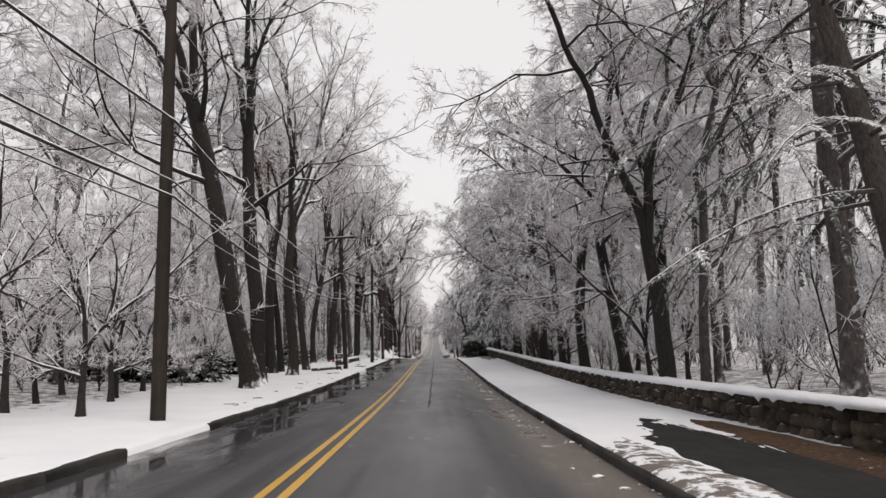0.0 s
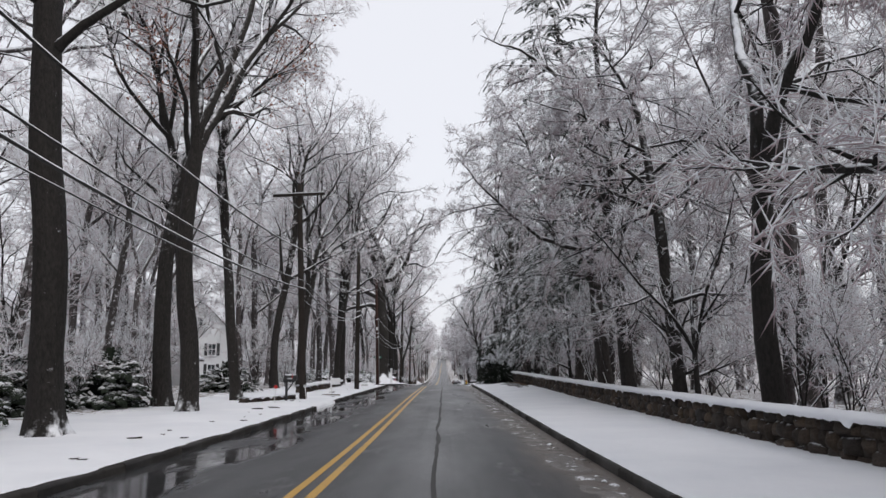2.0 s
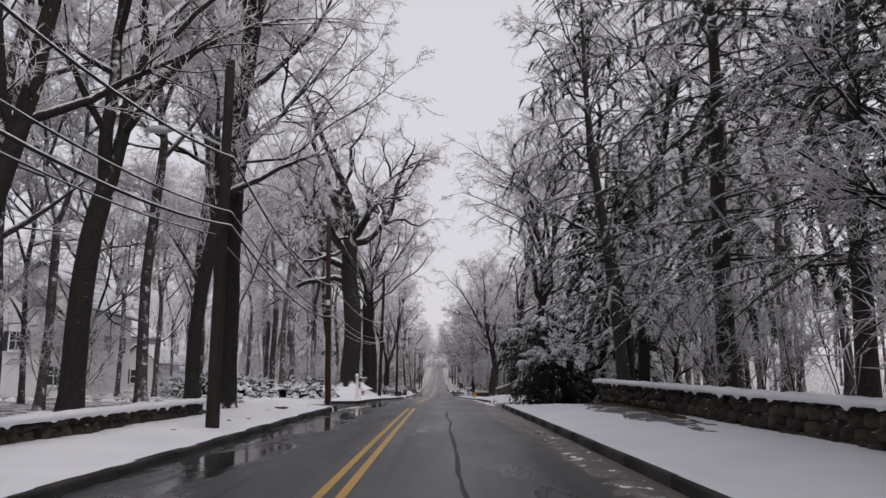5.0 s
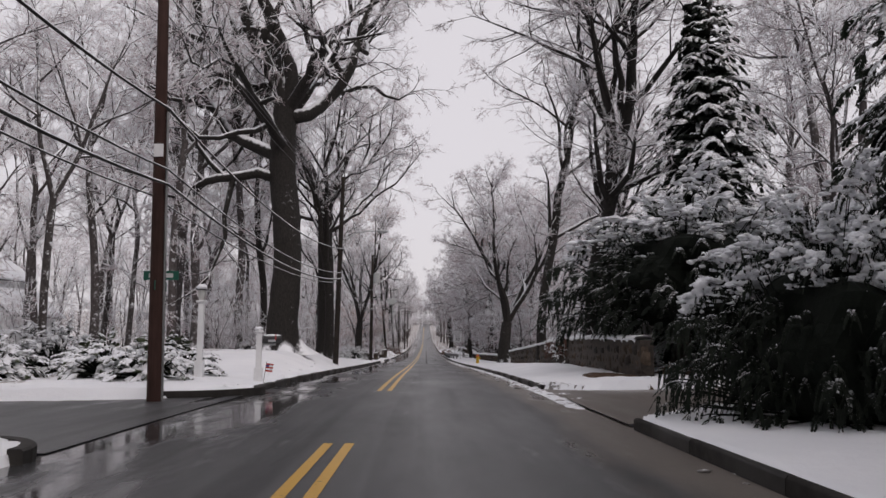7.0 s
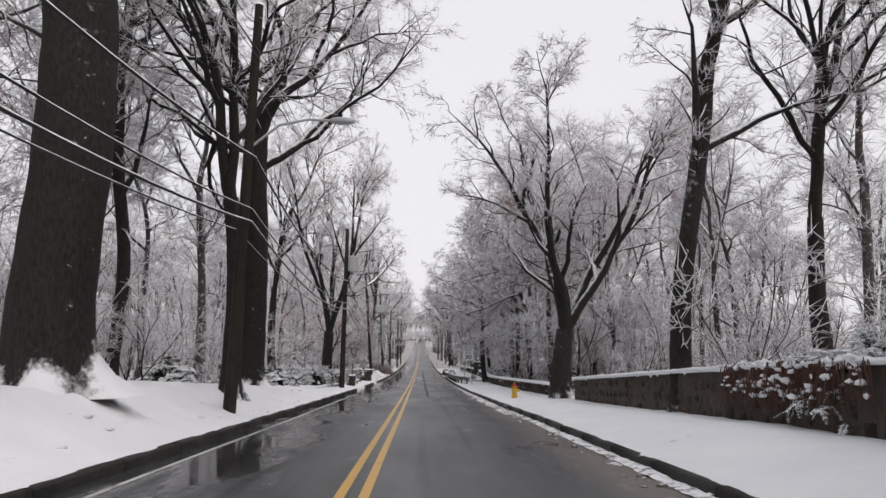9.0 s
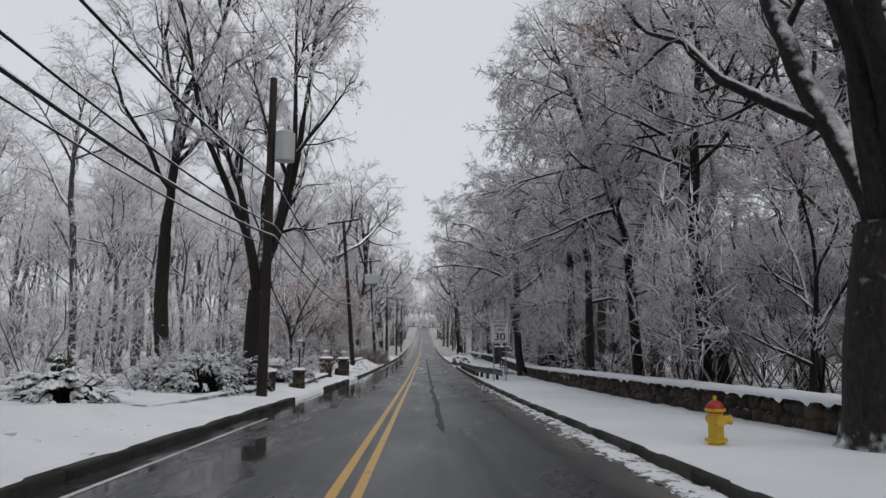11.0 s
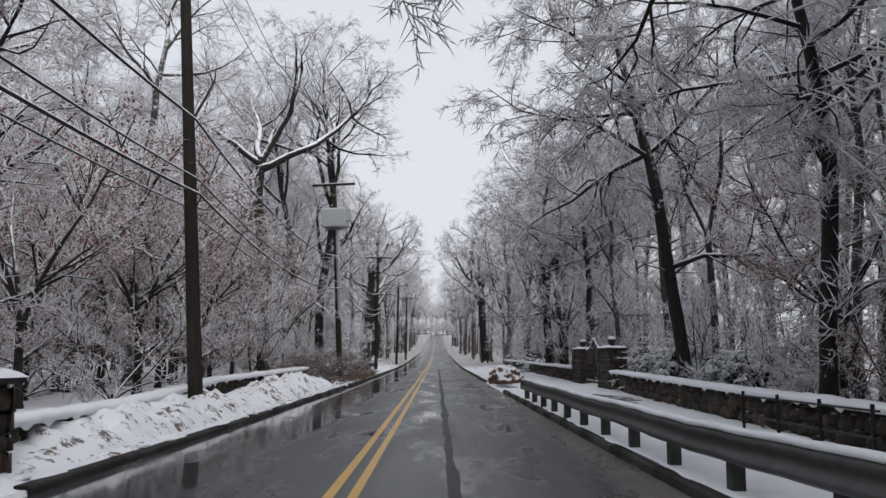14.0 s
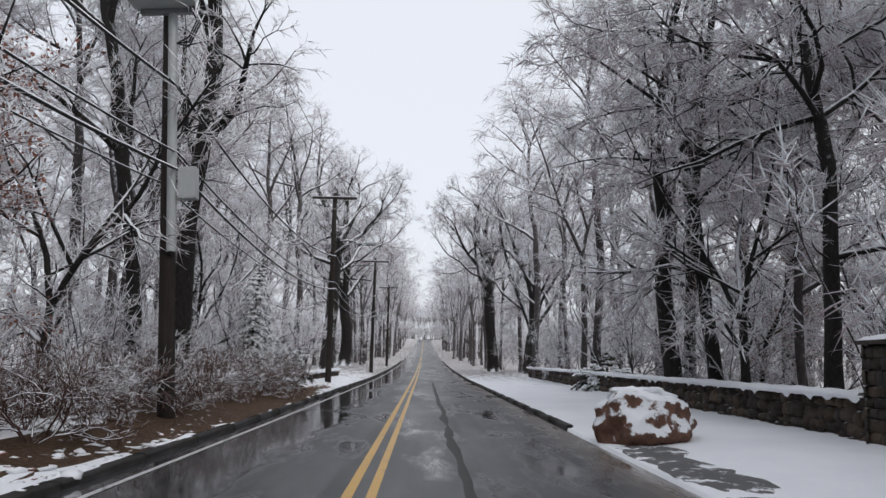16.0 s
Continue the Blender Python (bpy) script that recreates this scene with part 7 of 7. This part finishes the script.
# ---- gateway and low walls on the left ----
g1 = pier(-4.55, 166.7, 0.62, 0.62, 0.92, "stone gate pier with a small lantern", 0.08)
g2 = pier(-3.95, 170.3, 0.62, 0.62, 0.92, "stone gate pier with a small lantern", 0.08)
for t in (g1, g2):
    part("lantern_base", box(0.2, 0.2, 0.04, (0, 0, 1.06), 0.005), M_BLACK, t)
    l_ = part("lantern", rod(0.1, 0.12, 0.2, (0, 0, 1.1), 6), M_LAMP_GLASS, t, "small glass lantern")
    part("roof", rod(0.18, 0.03, 0.1, (0, 0, 1.3), 6), M_GALV, l_)
    part("snow", ball(0.16, (0, 0, 1.37), (1, 1, 0.4), 0.1, 2), M_SNOW, l_, smooth=True)
pier(-4.4, 150.2, 0.45, 0.45, 0.55, "short dark stone pier capped with snow", 0.06)
g3 = pier(-3.9, 153.5, 0.42, 0.42, 0.6, "short dark stone pier with a lamp post", 0.06)
lm = thing("lantern_post", pose(-3.9, 153.5, float(gz(-3.9, 153.5)) + 0.72), "slim black lamp post with a lantern", "lamp post")
part("post", rod(0.035, 0.03, 0.75, (0, 0, 0), 10), M_BLACK, lm)
l_ = part("lantern", rod(0.06, 0.1, 0.22, (0, 0, 0.75), 6), M_LAMP_GLASS, lm, "glass lantern")
part("roof", rod(0.14, 0.02, 0.1, (0, 0, 0.97), 6), M_BLACK, l_)
part("snow", ball(0.11, (0, 0, 1.03), (1, 1, 0.5), 0.1, 2), M_SNOW, l_, smooth=True)

wg = thing("wooden_gate", (-6.1, 172.5, float(gz(-6.1, 172.5))), "rustic wooden cross-rail gate edged with snow", "gate")
for s in (-1.25, 1.25):
    part("post", box(0.09, 0.09, 0.85, (s, 0, 0), 0.01), M_WOOD, wg)
for a, b in (((-1.25, 0.75), (1.25, 0.75)), ((-1.25, 0.2), (1.25, 0.2)), ((-1.25, 0.22), (0, 0.73)), ((0, 0.73), (1.25, 0.22)), ((-1.25, 0.72), (0, 0.22)), ((0, 0.22), (1.25, 0.72))):
    rr = part("rail", mesh_of("rail", *curve_tube([(a[0], -0.03, a[1]), (b[0], -0.03, b[1])], 0.032, 6), M_WOOD), None, wg)
    part("snow", mesh_of("snow", *curve_tube([(a[0], -0.03, a[1] + 0.035), (b[0], -0.03, b[1] + 0.035)], 0.026, 6), M_SNOW), None, rr)

# ---- houses ----
def window(parent, x, y, z, w, h, shutters, turn=0.0):
    wd = part("window", box(w + 0.16, 0.08, h + 0.16, (0, 0, 0), 0.01), M_WHITE, parent, "white window frame", pose(x, y, z, 0, 0, turn))
    for cx in (-w / 4, w / 4):
        for cz in (0, 1):
            part("pane", box(w / 2 - 0.05, 0.03, h / 2 - 0.05, (cx, -0.035, 0.08 + cz * h / 2 + 0.025)), M_GLASS, wd, "dark glass pane")
    part("sill", box(w + 0.26, 0.16, 0.06, (0, -0.05, -0.05), 0.01), M_WHITE, wd)
    if shutters:
        for s in (-1, 1):
            part("shutter", box(w * 0.42, 0.05, h + 0.1, (s * (w * 0.72 + 0.08), -0.01, 0.03), 0.01), M_SHUTTER, wd, "dark slatted shutter")


def gable_house(x, y, turn, w, d, eave, ridge, label):
    """A white clapboard block with a snowy gable roof; the gable faces -y before turning."""
    t = thing("house", pose(x, y, float(gz(x, y)) - 0.1, 0, 0, turn), label, "house", "houses behind the trees")
    bm = bmesh.new()
    pent = [(-w / 2, 0), (w / 2, 0), (w / 2, eave), (0, ridge), (-w / 2, eave)]
    a, b = [bm.verts.new((px, 0, pz)) for px, pz in pent], [bm.verts.new((px, d, pz)) for px, pz in pent]
    bm.faces.new(a[::-1])
    bm.faces.new(b)
    for k in range(5):
        bm.faces.new((a[k], a[(k + 1) % 5], b[(k + 1) % 5], b[k]))
    wall = part("wall", bm, M_SIDING, t, "white clapboard walls")
    n = int(eave / 0.2)
    for k in range(1, n):
        part("board", box(w, 0.016, 0.02, (0, -0.008, k * 0.2)), M_SIDING, wall)
    over = 0.35
    for s in (-1, 1):
        ln = math.hypot(w / 2 + over, (ridge - eave) * (1 + 2 * over / w))
        ang = math.degrees(math.atan2(ridge - eave, w / 2))
        m = Matrix.Translation((0, d / 2, ridge + 0.02)) @ pose(0, 0, 0, 0, s * ang, 0)
        rf = part("roof", box(ln, d + 0.7, 0.12, (s * ln / 2, 0, 0), 0.01), M_ROOF, t, "gable roof", m)
        part("snow", box(ln, d + 0.68, 0.14, (s * ln / 2, 0, 0.12), 0.05), M_SNOW, rf, "thick layer of snow")
    return t


h2 = gable_house(-33.5, 126, -8, 7.5, 9.0, 5.4, 8.0, "white clapboard house with a snowy gable roof")
for x, z in ((-1.9, 1.0), (1.9, 1.0), (-1.9, 3.4), (1.9, 3.4)):
    window(h2, x, -0.03, z, 0.95, 1.35, True)
window(h2, 0, -0.03, 5.6, 0.7, 0.9, False)
ch = part("chimney", box(0.9, 0.6, 2.4, (2.0, 4.0, 6.4), 0.02), M_BRICK, h2, "brick chimney")
part("snow", box(0.9, 0.6, 0.1, (2.0, 4.0, 8.8), 0.03), M_SNOW, ch)
h3 = gable_house(-40.5, 124.4, -8, 6.5, 6.0, 2.9, 4.6, "low white clapboard wing with a snowy roof")
for x in (-1.7, 0.9):
    window(h3, x, -0.03, 0.9, 1.0, 1.2, True)
h4 = gable_house(-28.3, 128.0, -8, 4.0, 5.0, 3.0, 4.6, "white porch wing with a snowy gable roof")
window(h4, 0, -0.03, 0.9, 1.1, 1.3, True)
h1 = gable_house(-30.5, 70.5, 6, 8.0, 9.0, 4.8, 7.2, "white clapboard house behind a hedge")
for x, z in ((-2.2, 1.0), (0.0, 1.0), (2.4, 1.0), (-2.2, 3.1), (2.4, 3.1)):
    window(h1, x, -0.03, z, 0.9, 1.3, True)
h5 = gable_house(-23.4, 99.0, 4, 5.5, 9.0, 5.6, 8.2, "white gabled clapboard house among roadside trees")
window(h5, -0.2, -0.03, 5.7, 0.7, 0.85, False)
for x, z in ((-1.2, 2.7), (1.2, 2.7), (1.2, 0.6)):
    window(h5, x, -0.03, z, 0.75, 1.15, True)
window(h5, 2.81, 4.0, 2.8, 1.5, 1.1, False, 90)
window(h5, 2.81, 7.2, 2.8, 0.9, 1.1, False, 90)
ch = part("chimney", box(0.7, 0.6, 1.9, (-0.9, 6.5, 7.0), 0.02), M_WHITE, h5, "white chimney")
part("snow", box(0.7, 0.6, 0.1, (-0.9, 6.5, 8.9), 0.03), M_SNOW, ch)
h6 = gable_house(-20.3, 78.6, 4, 3.6, 5.5, 2.2, 3.1, "low white wing of a clapboard house, snow on its roof")
for x in (-0.95, 0.35):
    window(h6, x, -0.03, 0.75, 0.7, 0.95, False)

# ---- the walls, their stones last ----
stone_wall("garden_wall", [(-5.7, 48, -0.05, 0.33), (-4.55, 51.8, -0.05, 0.36)], "low dark stone garden wall", thick=0.35, facing=1, cap=0.04)
stone_wall("garden_wall", [(-5.55, 58.8, -0.05, 0.52), (-5.6, 74.4, -0.05, 0.58)], "low fieldstone garden wall in the snow", thick=0.4, facing=1)
stone_wall("garden_wall", [(-4.85, 139.9, 0.0, 0.32), (-4.45, 150, 0.0, 0.34)], "low dark edging wall along a snowy bank", thick=0.3, facing=1, cap=0.05)
stone_wall("garden_wall", [(-3.95, 153.6, 0.0, 0.3), (-4.4, 166.3, 0.0, 0.34)], "low dark edging wall along a snowy bank", thick=0.3, facing=1, cap=0.05)
stone_wall("garden_wall", [(-4.1, 170.7, 0.0, 0.5), (-4.45, 176.9, 0.0, 0.5), (-4.95, 183.0, 0.0, 0.66), (-5.0, 198.2, 0.05, 0.74)], "low stone wall along a snow bank", thick=0.4, facing=1)
stone_wall("garden_wall", [(-5.0, 225.5, 0.05, 0.6), (-4.8, 239.1, 0.05, 0.6)], "low snow-capped stone wall beside the road", thick=0.4, facing=1)
stone_wall("boundary_wall", [(6.95, 97.6, 0.3, 1.3), (7.05, 105.9, 0.35, 1.45), (7.5, 111.1, 0.35, 1.5), (7.45, 120, 0.3, 1.35), (7.1, 132.6, 0.15, 1.0)], "tall stone wall roughly parged and stained, capped with snow", core=0.075, fill=M_PARGE, long=0.45, course=0.26)
stone_wall("boundary_wall", [(7.1, 134.9, 0.05, 0.66), (6.55, 147.9, 0.05, 0.7), (6.5, 164.9, 0.05, 0.68), (7.1, 178.2, 0.05, 0.74), (7.6, 192.1, 0.05, 0.85)], "long low fieldstone wall capped with snow")
stone_wall("boundary_wall", [(7.65, 200.8, 0.05, 0.88), (7.75, 220.5, 0.05, 0.9), (8.0, 244.4, 0.05, 0.9)], "fieldstone wall capped with snow past the gate")
stone_wall("boundary_wall", [(7.2, -12, 0.02, 0.62), (7.25, 22.9, 0.02, 0.66), (7.4, 49.4, 0.05, 0.74), (7.35, 65.9, 0.15, 0.9), (6.95, 80.4, 0.25, 1.15)], "long fieldstone wall of rough dark stones capped with snow", single=(12.5, 34.9))

# creeper that hangs over the tall wall
cr = np.random.default_rng(61)
n = 420
cy_ = 111.3 + 5.6 * cr.beta(1.3, 1.3, n)
cb = np.stack([np.interp(cy_, (111.1, 120), (7.46, 7.41)) - cr.uniform(0.02, 0.12, n), cy_, zr(cy_) + np.interp(cy_, (111.1, 120), (1.5, 1.35)) + cr.uniform(0.0, 0.12, n)], -1)
cd = unit_rows(np.stack([cr.normal(-0.12, 0.1, n), cr.normal(0, 0.25, n), -np.ones(n)], -1))
cv, cf, cm, ct = twigs(cr, cb, cd, cr.uniform(0.25, 1.1, n), np.full(n, 0.011), -0.3)
cp_ = thing("creeper", Matrix(), "dark creeper hanging over a stone wall, snow caught in it", "creeper")
tagged(part("tangle", mesh_of("tangle", cv, cf, M_BRAMBLE), None, cp_, "tangle of thin hanging stems"), kind="stuff")
pick = cr.integers(0, n, 150)
ck = cr.uniform(0.025, 0.07, 150)
sv, sf = lumps(cr, np.where(cr.uniform(0, 1, (150, 1)) < 0.5, cm[pick], cb[pick]) - np.array([0.03, 0, 0]), np.stack([ck, ck * 1.5, ck * 0.8], -1), 0.5)
tagged(part("snow", mesh_of("snow", sv, sf, M_SNOW, True), None, cp_, "crumbs of snow"), kind="stuff")
